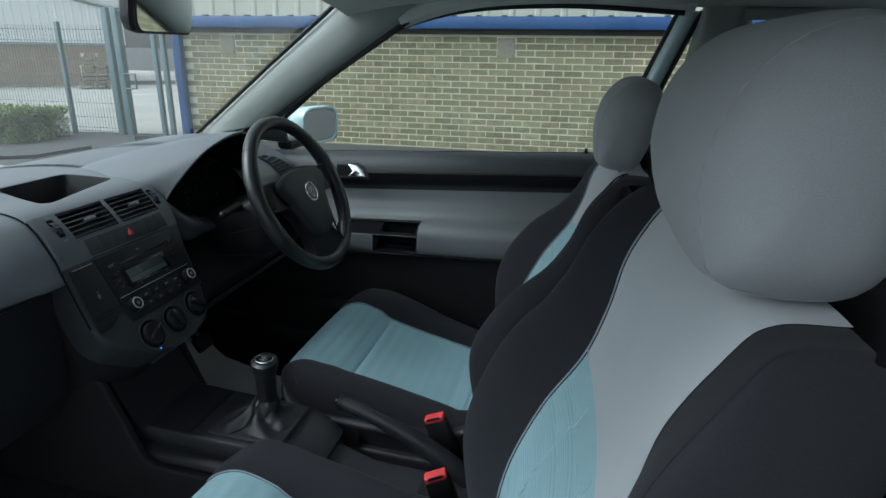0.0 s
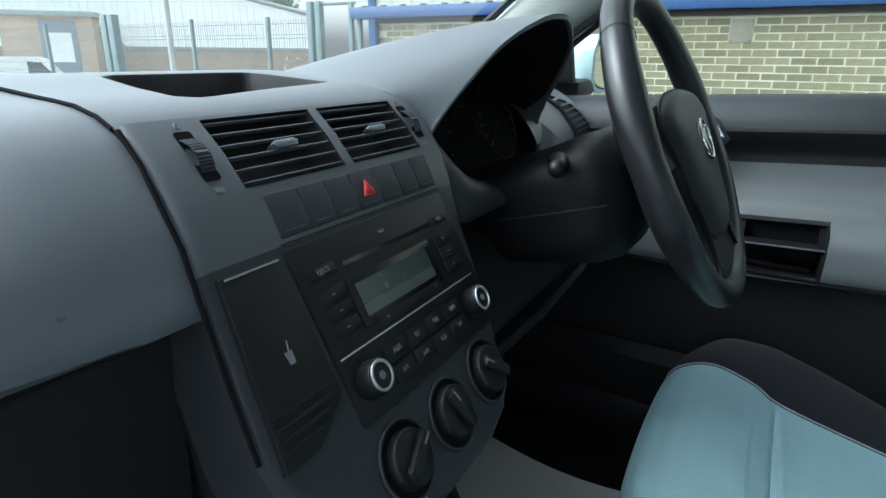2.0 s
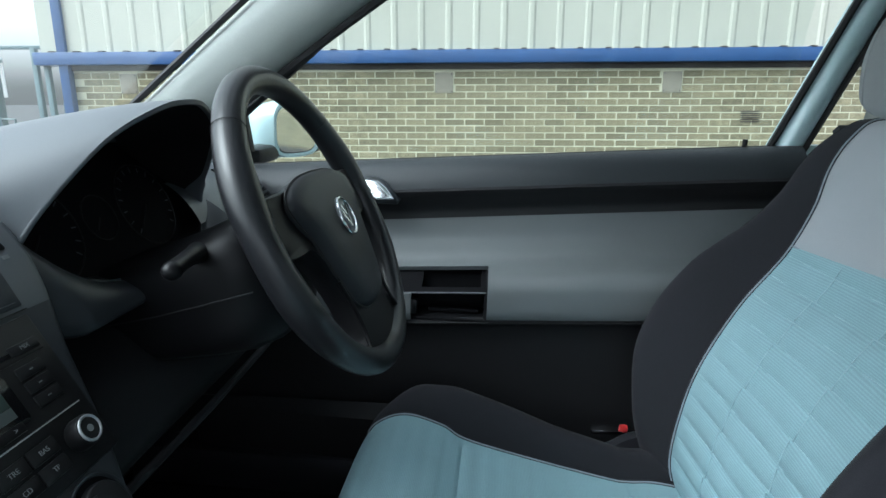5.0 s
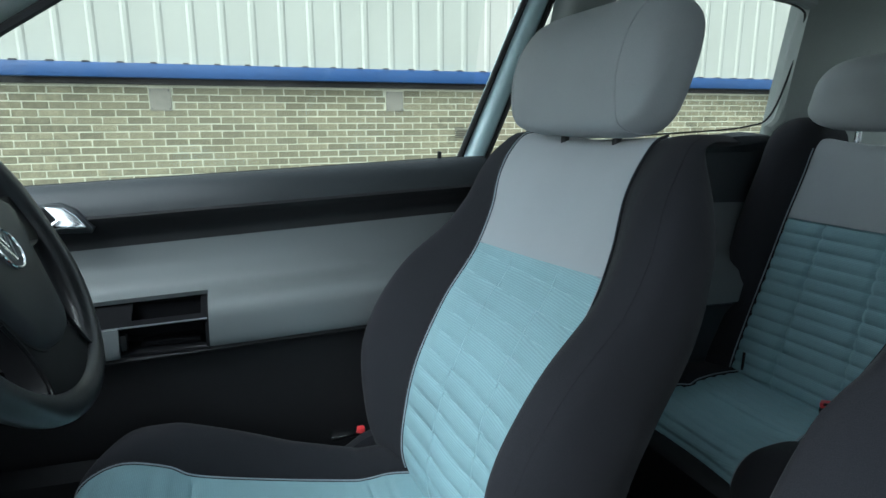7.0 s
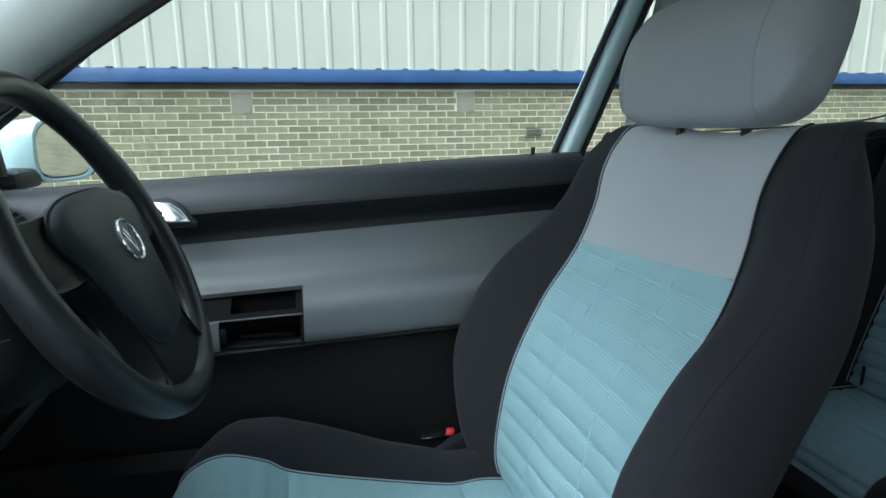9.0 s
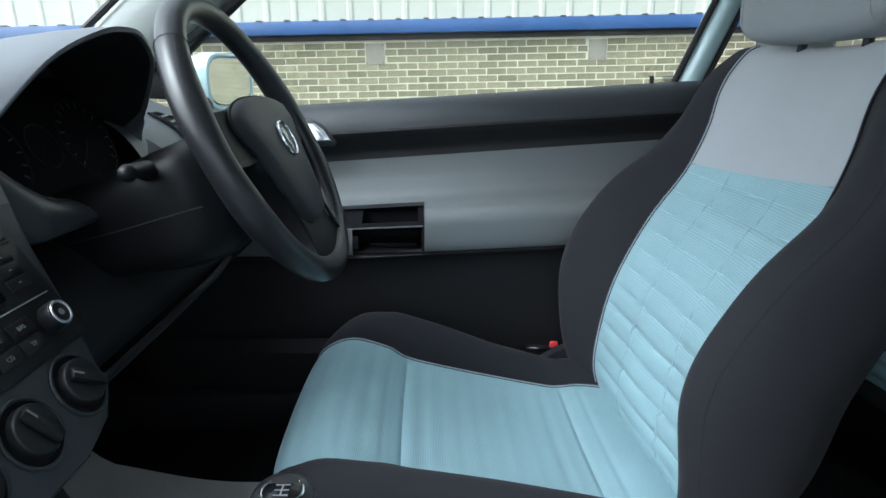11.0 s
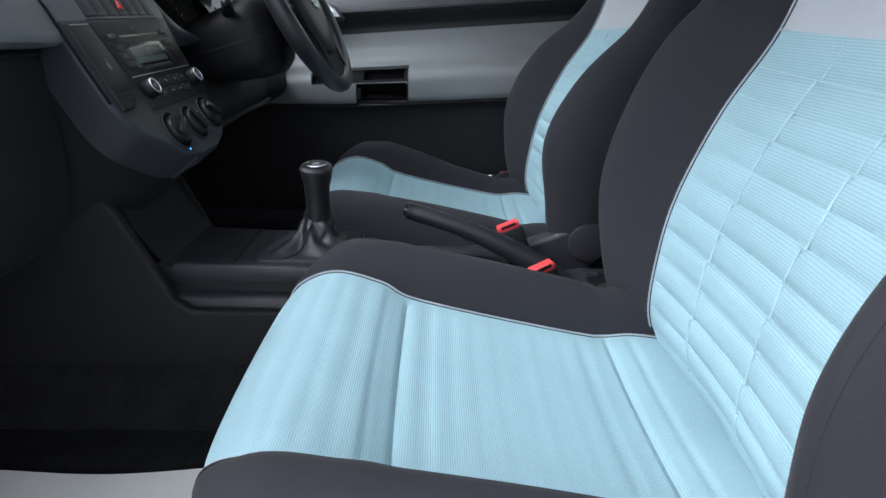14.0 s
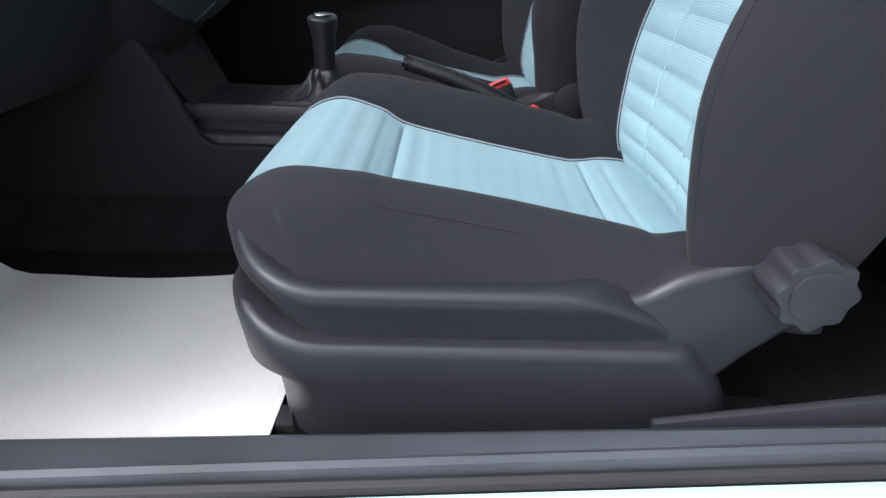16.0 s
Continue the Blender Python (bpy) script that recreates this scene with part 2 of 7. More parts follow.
# ---- mesh helpers ----
def link(name, bm, mat, parent=None, label="", smooth=True, angle=40):
    me = bpy.data.meshes.new(name)
    bm.normal_update()
    bm.to_mesh(me)
    bm.free()
    me.materials.append(mat)
    if smooth:
        me.polygons.foreach_set("use_smooth", [True] * len(me.polygons))
        me.set_sharp_from_angle(angle=radians(angle))
    ob = new(name, me)
    if parent is not None:
        ob.parent = parent
    if label:
        tagged(ob, label)
    return ob


def part(name, bm, mat, parent, label="", **kw):
    return link(name, bm, mat, parent, label, **kw)


def thing(name, label, category, at=(0, 0, 0), group="", kind=""):
    ob = new(name)
    ob.location = at
    return tagged(ob, label, category, group, kind)


def spline(pts, n):
    """A smooth run of n points through the given ones."""
    p = np.array(pts, float)
    p = np.vstack([2 * p[0] - p[1], p, 2 * p[-1] - p[-2]])
    out, k = [], len(p) - 3
    for t in np.linspace(0, k - 1e-9, n):
        i = int(t)
        f = t - i
        a, b, c, d = p[i], p[i + 1], p[i + 2], p[i + 3]
        out.append(0.5 * (2 * b + (c - a) * f + (2 * a - 5 * b + 4 * c - d) * f * f + (3 * b - a - 3 * c + d) * f ** 3))
    return np.array(out)


def grid(P, wrap_u=False, wrap_v=False, cap_u=False, skip=None):
    """A sheet from an array of points, rows by columns."""
    P = np.asarray(P, float)
    nu, nv = P.shape[:2]
    bm = bmesh.new()
    v = [[bm.verts.new(P[i, j]) for j in range(nv)] for i in range(nu)]
    for i in range(nu if wrap_u else nu - 1):
        for j in range(nv if wrap_v else nv - 1):
            if skip and skip(i, j):
                continue
            q = (v[i][j], v[(i + 1) % nu][j], v[(i + 1) % nu][(j + 1) % nv], v[i][(j + 1) % nv])
            try:
                bm.faces.new(q)
            except ValueError:
                pass
    if cap_u and wrap_v:
        bm.faces.new(list(reversed(v[0])))
        bm.faces.new(v[-1])
    bmesh.ops.remove_doubles(bm, verts=bm.verts, dist=1e-6)
    bmesh.ops.recalc_face_normals(bm, faces=bm.faces)
    return bm


def thick(bm, t):
    """Gives a sheet thickness, away from its normals."""
    bmesh.ops.solidify(bm, geom=bm.faces[:], thickness=t)
    bmesh.ops.recalc_face_normals(bm, faces=bm.faces)
    return bm


def box(x0, x1, y0, y1, z0, z1, bevel=0.0, m=None, seg=2, bm=None):
    own = bmesh.new()
    bmesh.ops.create_cube(own, size=1.0)
    for v in own.verts:
        v.co = Vector((x0 + (v.co.x + 0.5) * (x1 - x0), y0 + (v.co.y + 0.5) * (y1 - y0), z0 + (v.co.z + 0.5) * (z1 - z0)))
    if bevel:
        bmesh.ops.bevel(own, geom=own.edges[:], offset=bevel, segments=seg, affect="EDGES", profile=0.5)
    if m is not None:
        own.transform(m)
    return own if bm is None else merge(bm, own)


def merge(a, b):
    me = bpy.data.meshes.new("tmp")
    b.to_mesh(me)
    b.free()
    a.from_mesh(me)
    bpy.data.meshes.remove(me)
    return a


def tube(path, r, n=10, closed=False, ends=True, flat=1.0):
    """A round bar along a path; r may be one number or one for each point."""
    p = np.array(path, float)
    k = len(p)
    rr = np.full(k, r) if np.isscalar(r) else np.array(r, float)
    ring = []
    side = None
    for i in range(k):
        a, b = (p[(i - 1) % k], p[(i + 1) % k]) if closed else (p[max(i - 1, 0)], p[min(i + 1, k - 1)])
        t = (b - a) / (np.linalg.norm(b - a) + 1e-12)
        if side is None:
            ref = np.array([0, 0, 1.0]) if abs(t[2]) < 0.9 else np.array([1.0, 0, 0])
            side = np.cross(t, ref)
        side = side - t * (side @ t)
        side /= np.linalg.norm(side) + 1e-12
        up = np.cross(side, t)
        ring.append([p[i] + rr[i] * (np.cos(a2) * side + flat * np.sin(a2) * up) for a2 in np.linspace(0, 2 * np.pi, n, endpoint=False)])
    return grid(ring, wrap_u=closed, wrap_v=True, cap_u=ends and not closed)


def disc(c, axis, r, h, n=32, bevel=0.0, r2=None):
    """A short cylinder on c along axis."""
    bm = bmesh.new()
    bmesh.ops.create_cone(bm, cap_ends=True, segments=n, radius1=r, radius2=r if r2 is None else r2, depth=h)
    if bevel:
        bmesh.ops.bevel(bm, geom=[e for e in bm.edges if abs(e.verts[0].co.z - e.verts[1].co.z) < 1e-6], offset=bevel, segments=2,
                        affect="EDGES", profile=0.5)
    bm.transform(Matrix.Translation(c) @ Vector(axis).to_track_quat("Z", "Y").to_matrix().to_4x4() @ Matrix.Translation((0, 0, h / 2)))
    return bm


def ring_bar(c, axis, r, t, n=40, k=8, flat=1.0):
    m = Matrix.Translation(c) @ Vector(axis).to_track_quat("Z", "Y").to_matrix().to_4x4()
    bm = tube([(r * math.cos(a), r * math.sin(a), 0) for a in np.linspace(0, 2 * np.pi, n, endpoint=False)], t, k, closed=True, flat=flat)
    bm.transform(m)
    return bm


def plate(outline, h, m, bevel=0.0, seg=2):
    """A flat outline (u, v) given thickness h along +w, then laid by m."""
    bm = bmesh.new()
    f = bm.faces.new([bm.verts.new((u, v, 0)) for u, v in outline])
    e = bmesh.ops.extrude_face_region(bm, geom=[f])
    for v in [g for g in e["geom"] if isinstance(g, bmesh.types.BMVert)]:
        v.co.z += h
    bmesh.ops.recalc_face_normals(bm, faces=bm.faces)
    if bevel:
        top = [g for g in bm.edges if all(abs(v.co.z - h) < 1e-9 for v in g.verts)]
        bmesh.ops.bevel(bm, geom=top, offset=bevel, segments=seg, affect="EDGES", profile=0.5)
    if m is not None:
        bm.transform(m)
    return bm


def rounded(x0, x1, y0, y1, r, n=5):
    out = []
    for cx, cy, a0 in ((x1 - r, y1 - r, 0), (x0 + r, y1 - r, 90), (x0 + r, y0 + r, 180), (x1 - r, y0 + r, 270)):
        for k in range(n + 1):
            a = radians(a0 + 90 * k / n)
            out.append((cx + r * math.cos(a), cy + r * math.sin(a)))
    return out


def words(name, text, size, m, mat, parent, label=""):
    cu = bpy.data.curves.new(name, "FONT")
    cu.body, cu.size, cu.align_x, cu.align_y, cu.extrude = text, size, "CENTER", "CENTER", 0.0002
    cu.materials.append(mat)
    ob = new(name, cu)
    ob.parent = parent
    ob.matrix_basis = m
    if label:
        tagged(ob, label)
    return ob


def rebase(ob, at):
    """Moves a thing's own origin to its base, leaving its parts where they are."""
    ob.location = at
    for c in ob.children:
        c.matrix_basis = Matrix.Translation(-Vector(at)) @ c.matrix_basis
    return ob


# ---- the street side: ground, brick unit, fence, far yard (this ground falls slightly away from the car's own level) ----
EXT = Matrix.Rotation(math.atan(-0.033), 4, "Y")


def outside(ob):
    ob.matrix_basis = EXT @ ob.matrix_basis
    return ob


def lie(x, y):
    d = math.hypot(x, y)
    return -0.02 * min(max(d - 7, 0), 26)


def build_ground():
    rings = [0.0, 3, 6, 9, 12, 16, 20, 25, 30, 36, 45, 80, 200, 600, 1500]
    P = [[(r * math.cos(a), r * math.sin(a), lie(r * math.cos(a), r * math.sin(a))) for a in np.linspace(0, 2 * np.pi, 48, endpoint=False)] for r in rings]
    g = link("ground", grid(P, wrap_v=True), TARMAC, smooth=True)
    outside(tagged(g, "worn grey asphalt yard around the parked car", "ground", kind="structure"))
    y = [[(x, yy, lie(x, yy) + 0.006) for x in np.linspace(-45, -4.9, 30)] for yy in np.linspace(6.75, 40, 24)]
    c = link("pavement", grid(y), CONCRETE)
    outside(tagged(c, "pale concrete yard behind the mesh fence", "yard paving", kind="structure"))


build_ground()

WALL_Y, WALL_X0, WALL_X1, WALL_TOP = 6.6, -4.87, 12.0, 1.375
COURSE, LONG, JOINT = 0.075, 0.214, 0.011
BLOCKS = (-4.10, -0.40, 2.10)


def build_unit():
    """The near industrial unit: brick below, cream sheeting above a blue fascia."""
    unit = thing("industrial_unit", "buff brick industrial unit with cream sheeting and a blue fascia", "building")
    part("mortar_backing", box(WALL_X0, WALL_X1, WALL_Y + 0.000, WALL_Y + 0.3, -0.3, WALL_TOP), MORTAR, unit, smooth=False)
    part("end_wall", box(WALL_X0, WALL_X0 + 0.3, WALL_Y + 0.3, WALL_Y + 14, -0.3, WALL_TOP), BRICK, unit, smooth=False)
    # dark band below the fascia: its colour stands for the shade there
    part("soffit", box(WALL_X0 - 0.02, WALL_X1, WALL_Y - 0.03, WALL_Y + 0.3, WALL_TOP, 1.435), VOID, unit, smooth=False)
    fas = box(WALL_X0 - 0.28, WALL_X1, WALL_Y - 0.13, WALL_Y + 0.25, 1.435, 1.575, 0.008)
    part("fascia", fas, FASCIA, unit, "blue painted metal fascia")
    pitch = 0.30
    x = WALL_X0 - 0.22
    prof = []
    while x < WALL_X1:
        prof += [(x, 0.0), (x + pitch * 0.70, 0.0), (x + pitch * 0.78, -0.011), (x + pitch * 0.88, -0.011), (x + pitch * 0.96, 0.0)]
        x += pitch
    P = [[(px, WALL_Y - 0.05 + d, z) for px, d in prof] for z in (1.57, 3.2, 5.2)]
    part("cladding", thick(grid(P), 0.01), CLAD, unit, "cream profiled metal sheeting", angle=20)
    P = [[(WALL_X0 - 0.22 + d, yy, z) for yy, d in [(WALL_Y - 0.05 + k * 0.075, -0.03 * (k % 4 == 2)) for k in range(160)]] for z in (1.57, 5.2)]
    part("cladding", thick(grid(P), 0.01), CLAD, unit, "cream profiled metal sheeting", angle=20)
    part("post", box(-4.87, -4.76, WALL_Y - 0.10, WALL_Y - 0.005, -0.2, 5.2, 0.006), FASCIA, unit, "blue steel corner post")
    part("roof", box(WALL_X0 - 0.3, WALL_X1 + 0.1, WALL_Y - 0.2, WALL_Y + 14.2, 5.2, 5.4, 0.02), ROOF_GREY, unit)
    cl = bmesh.new()
    for k in range(int((WALL_X1 - WALL_X0) / 0.30)):
        x = WALL_X0 - 0.08 + 0.30 * k
        merge(cl, box(x, x + 0.055, WALL_Y - 0.135, WALL_Y - 0.05, 1.574, 1.588))
    tagged(part("drip_clip", cl, VOID, unit, smooth=False), kind="stuff")
    for bx in BLOCKS:
        part("cover_plate", box(bx - 0.102, bx + 0.102, WALL_Y - 0.012, WALL_Y + 0.05, 1.115, 1.34, 0.004), BLOCK, unit, "grey steel plate with corner screws")
        for sx in (-0.085, 0.085):
            for sz in (1.135, 1.320):
                part("screw", disc((bx + sx, WALL_Y - 0.013, sz), (0, -1, 0), 0.006, 0.003, 8), VOID, unit)
    bm = bmesh.new()
    for k in range(6):
        merge(bm, box(2.86, 3.06, WALL_Y - 0.008, WALL_Y + 0.01, 0.80 + k * 0.022, 0.811 + k * 0.022))
    part("vent_grille", bm, VOID, unit, "small dark louvred grille", smooth=False)
    outside(unit)
    return unit


def build_bricks(unit):
    """Stretcher bond; the bricks in view are single pieces, the rest one mesh."""
    rnd = random.Random(5)
    meshes = {}
    for kind, w in (("s", LONG),):
        for k in range(4):
            b = box(-w / 2, w / 2, -0.004, 0.05, -(COURSE - JOINT) / 2, (COURSE - JOINT) / 2, 0.004, seg=1)
            for v in b.verts:
                v.co += Vector((rnd.uniform(-1, 1), rnd.uniform(-0.6, 0.6), rnd.uniform(-1, 1))) * 0.0010
            me = bpy.data.meshes.new("brick")
            b.to_mesh(me)
            b.free()
            me.materials.append(BRICK)
            meshes[kind, k] = me
    rest = bmesh.new()
    single = 0
    rows = int((WALL_TOP + 0.3) / COURSE)
    for r in range(rows):
        z = -0.3 + (r + 0.5) * COURSE + 0.004
        if z + COURSE / 2 > WALL_TOP + 0.02:
            break
        x = WALL_X0 - (0.1125 if r % 2 else 0.0) - 0.02 * rnd.random()
        while x < WALL_X1:
            w = LONG
            cx = x + w / 2
            x += w + JOINT
            if cx - w / 2 < WALL_X0 or cx + w / 2 > WALL_X1:
                continue
            kind, stretch = "s" if w == LONG else "h", 1.0
            for b in BLOCKS:
                if abs(cx - b) < 0.112 + w / 2 and 1.10 < z < 1.35:
                    lo, hi = cx - w / 2, cx + w / 2
                    lo, hi = (lo, min(hi, b - 0.112)) if cx < b else (max(lo, b + 0.112), hi)
                    cx, stretch = (lo + hi) / 2, (hi - lo) / w
            if stretch < 0.12:
                continue
            at = (cx, WALL_Y + rnd.uniform(-0.002, 0.002), z)
            if single < 300 and -1.2 < cx < 2.6 and 0.55 < z:
                o = new("brick", meshes[kind, rnd.randrange(4)])
                o.parent = unit
                o.location = at
                o.scale.x = stretch
                single += 1
            else:
                b = bmesh.new()
                b.from_mesh(meshes[kind, rnd.randrange(4)])
                b.transform(Matrix.Translation(at) @ Matrix.Scale(stretch, 4, (1, 0, 0)))
                me = bpy.data.meshes.new("t")
                b.to_mesh(me)
                b.free()
                rest.from_mesh(me)
                bpy.data.meshes.remove(me)
    tagged(part("brickwork", rest, BRICK, unit, smooth=False), kind="stuff")


UNIT = build_unit()


def build_fence():
    y = WALL_Y
    fence = thing("mesh_fence", "grey-green welded mesh fence with steel posts", "fence")
    posts = [-8.4, -10.45, -12.5, -14.8, -17.1, -19.4]
    for x in [-6.75] + posts:
        part("fence_post", box(x - 0.024, x + 0.024, y - 0.03, y + 0.03, -0.5, 1.5, 0.006), STEEL_GREEN, fence)
    for x in (-10.4, -10.6):
        part("gate_post", box(x - 0.07, x + 0.07, y - 0.07, y + 0.07, -0.5, 1.62, 0.008), STEEL_GREEN, fence)
    wires = bmesh.new()
    for k in range(int(14 / 0.05)):
        x = -5.85 - 0.05 * k
        merge(wires, box(x - 0.002, x + 0.002, y - 0.004, y, -0.3, 1.46))
    for z in np.arange(-0.2, 1.5, 0.20):
        for dz in ((0, 0.05) if int(z * 10) % 6 == 0 else (0,)):
            merge(wires, box(-19.4, -5.85, y - 0.006, y + 0.001, z + dz - 0.003, z + dz + 0.003))
    tagged(part("wire_mesh", wires, STEEL_GREEN, fence, smooth=False), kind="stuff")
    rebase(fence, (-10, y, -0.1))
    outside(fence)
    gate = thing("pedestrian_gate", "grey-green steel gate frame beside the brick unit", "gate")
    for x in (-5.92, -5.77):
        part("gate_post", box(x - 0.045, x + 0.045, y - 0.05, y + 0.05, -0.3, 1.68, 0.006), STEEL_GREEN, gate)
    part("top_bar", box(-5.8, -5.05, y - 0.02, y + 0.02, 1.62, 1.66, 0.004), STEEL_GREEN, gate)
    part("latch_bracket", tube([(xx, y - 0.04, zz) for xx, zz in ((-5.74, 0.62), (-5.65, 0.62), (-5.56, 0.62), (-5.56, 0.72), (-5.56, 0.82), (-5.65, 0.82), (-5.74, 0.82), (-5.74, 0.72))], 0.014, 6, closed=True), STEEL_GREEN, gate)
    for x in (-5.22, -5.08):
        part("gate_stile", box(x - 0.03, x + 0.03, y - 0.03, y + 0.03, -0.3, 1.64, 0.005), STEEL_GREEN, gate)
    rebase(gate, (-5.5, y, -0.1))
    outside(gate)


def clump(bm, c, r, rnd, n, leaf):
    for _ in range(n):
        d = Vector((rnd.gauss(0, 1), rnd.gauss(0, 1), rnd.gauss(0, 1))).normalized() * r * rnd.uniform(0.6, 1.05)
        p = Vector(c) + d
        a = Vector((rnd.gauss(0, 1), rnd.gauss(0, 1), rnd.gauss(0, 1))).normalized() * leaf * rnd.uniform(0.6, 1.3)
        b = a.cross(Vector((rnd.gauss(0, 1), rnd.gauss(0, 1), rnd.gauss(0, 1)))).normalized() * leaf * 0.55
        bm.faces.new([bm.verts.new(p - a), bm.verts.new(p + b), bm.verts.new(p + a), bm.verts.new(p - b)])


def build_hedge():
    rnd = random.Random(3)
    hedge = thing("hedge", "low clipped green hedge in front of the fence", "hedge")
    core = bmesh.new()
    for k in range(8):
        xa = -6.6 - k * 2
        merge(core, box(xa - 2.1, xa, 5.45, 6.2, -0.4, 0.17 + (xa + 11) * 0.026, 0.1))
    part("stems", core, LEAF_DARK, hedge)
    bm = bmesh.new()
    for _ in range(9000):
        u = rnd.random() ** 1.7
        x = -6.5 - u * 14
        up = 0.20 + (x + 12) * 0.026
        side = rnd.random()
        if side < 0.55:
            y, z = rnd.uniform(5.35, 6.3), up + rnd.uniform(-0.03, 0.04) + 0.02 * math.sin(x * 3.1)
        else:
            y, z = 5.40 + rnd.uniform(-0.04, 0.06), up - rnd.uniform(0.0, 0.6)
        if rnd.random() < 0.06:
            x, y, z = -6.53 + rnd.uniform(-0.05, 0.05), rnd.uniform(5.4, 6.25), rnd.uniform(-0.1, 0.33)
        clump(bm, (x, y, z), 0.04, rnd, 3, 0.022)
    tagged(part("leaves", bm, LEAF, hedge, smooth=False), kind="stuff")
    rebase(hedge, (-12, 5.8, -0.1))
    outside(hedge)


def build_lamp_post():
    lp = thing("street_lamp", "pale galvanised lamp post with a dark base", "street lamp")
    part("pole", tube([(-7.15, 5.2, 0.3), (-7.15, 5.2, 2.0), (-7.24, 5.2, 6.5)], [0.042, 0.039, 0.028], 14), GALV, lp)
    part("base", tube([(-7.15, 5.2, -0.2), (-7.15, 5.2, 0.50), (-7.15, 5.2, 0.56)], [0.075, 0.07, 0.045], 16), STEEL_GREEN, lp, "dark painted base section")
    rebase(lp, (-7.15, 5.2, -0.1))
    outside(lp)


def build_far_unit():
    """Far unit across the yard: long wall seen square on, with a low porch."""
    far = thing("warehouse", "distant warehouse, brown brick below pale sheeting", "building")
    base = Matrix.Translation((-22.2, 19.8, 0)) @ Matrix.Rotation(math.atan2(0.743, 0.67), 4, "Z")
    L, R = -14.0, 4.1
    part("brick_wall", box(L, R, 0, 0.3, -1.0, 1.22, 0.0, base), BRICK_FAR, far, smooth=False)
    prof, x = [], L
    while x < R:
        prof += [(x, 0.0), (x + 0.2, 0.0), (x + 0.22, -0.03), (x + 0.28, -0.03), (x + 0.3, 0.0)]
        x += 0.3

    def top(u):
        return 3.62 - (-5.8 - u) * 0.13 if u < -5.8 else 3.62 - 0.015 * (u + 5.8) if u < 0.2 else 3.53 - (u - 0.2) * 0.22

    P = [[(u, -0.06 + d, 1.25 + f * (top(u) - 1.25)) for u, d in prof] for f in (0, 1)]
    b = thick(grid(P), 0.01)
    b.transform(base)
    part("cladding", b, WHITE, far, "pale profiled sheeting", angle=20)
    part("wall_flashing", box(-4.1, R, -0.1, 0.0, 1.2, 1.30, 0.0, base), ROOF_GREY, far, smooth=False)
    edge = [(u, -0.12, top(u) + 0.05) for u in (L, -9, -5.8, 0.2, 2.5, R + 0.2)]
    b = tube(edge, 0.10, 4)
    b.transform(base)
    part("eaves", b, ROOF_GREY, far, smooth=False)
    b = plate([(L, -1), (R, -1), (R, top(R)), (0.2, 3.53), (-5.8, 3.6), (L, top(L))], 8.0, base @ Matrix.Rotation(radians(90), 4, "X") @ Matrix.Scale(-1, 4, (0, 0, 1)) @ Matrix.Translation((0, 0, 0.4)))
    part("rear_block", b, ROOF_GREY, far, smooth=False)
    part("porch_wall", box(-8.2, -5.0, -1.6, 0, -1.0, 2.36, 0.0, base), BRICK_FAR, far, "brown brick porch", smooth=False)
    part("porch_roof", box(-8.4, -4.8, -1.8, 0.1, 2.36, 2.56, 0.03, base), ROOF_GREY, far)
    part("porch_door", box(-6.86, -5.6, -1.64, -1.58, -0.6, 2.22, 0.01, base), DOOR_STEEL, far, "grey steel door")
    part("door_sheet", box(-6.66, -5.78, -1.67, -1.62, 0.66, 1.76, 0.0, base), WHITE, far, "white sheet on the door", smooth=False)
    flash = tube([base @ Vector(p) for p in ((-4.1, -0.05, 1.25), (-4.75, -0.05, 2.0), (-4.9, -0.05, 2.1))], 0.07, 4)
    part("raking_flashing", flash, ROOF_GREY, far, smooth=False)
    part("raised_brickwork", plate([(-5.2, 1.2), (-4.1, 1.2), (-4.75, 1.98), (-5.2, 2.2)], 0.05, base @ Matrix.Translation((0, -0.065, 0)) @ Matrix.Rotation(radians(90), 4, "X")), BRICK_FAR, far, smooth=False)
    part("wall_sign", box(-13.5, -12.3, -0.1, -0.02, 0.9, 1.7, 0.0, base), DOOR_STEEL, far, smooth=False)
    rebase(far, (-22.2, 19.8, -0.5))
    outside(far)
    low = thing("palisade_fence", "green palisade fence at the yard's far end", "fence")
    m = Matrix.Translation((-17.0, 23.0, 0)) @ Matrix.Rotation(radians(40), 4, "Z")
    pales = bmesh.new()
    for k in range(34):
        merge(pales, box(k * 0.15, k * 0.15 + 0.07, 0, 0.02, -0.6, 1.05, 0.0, m))
    tagged(part("pale", pales, STEEL_GREEN, low, smooth=False), kind="stuff")
    part("rail", box(0, 5.1, 0.02, 0.05, 0.8, 0.86, 0.0, m), STEEL_GREEN, low, smooth=False)
    part("dwarf_wall", box(0, 5.1, 0.3, 0.5, -0.6, 0.3, 0.0, m), BRICK_FAR, low, smooth=False)
    rebase(low, (-17, 23, -0.5))
    outside(low)
    stack = thing("pallet_stack", "leaning stack of weathered wooden pallets", "pallets")
    rnd = random.Random(8)
    m0 = Matrix.Translation((-18.0, 19.4, -0.5)) @ Matrix.Rotation(radians(45), 4, "Z")
    for k in range(10):
        z = 0.145 * k
        m = m0 @ Matrix.Translation((rnd.uniform(-0.05, 0.05) + 0.03 * k, 0, z)) @ Matrix.Rotation(rnd.uniform(-0.06, 0.06), 4, "Z")
        bm = bmesh.new()
        for j in range(5):
            merge(bm, box(-0.5, 0.5, -0.6 + j * 0.27, -0.49 + j * 0.27, 0.11, 0.13, 0.0, m))
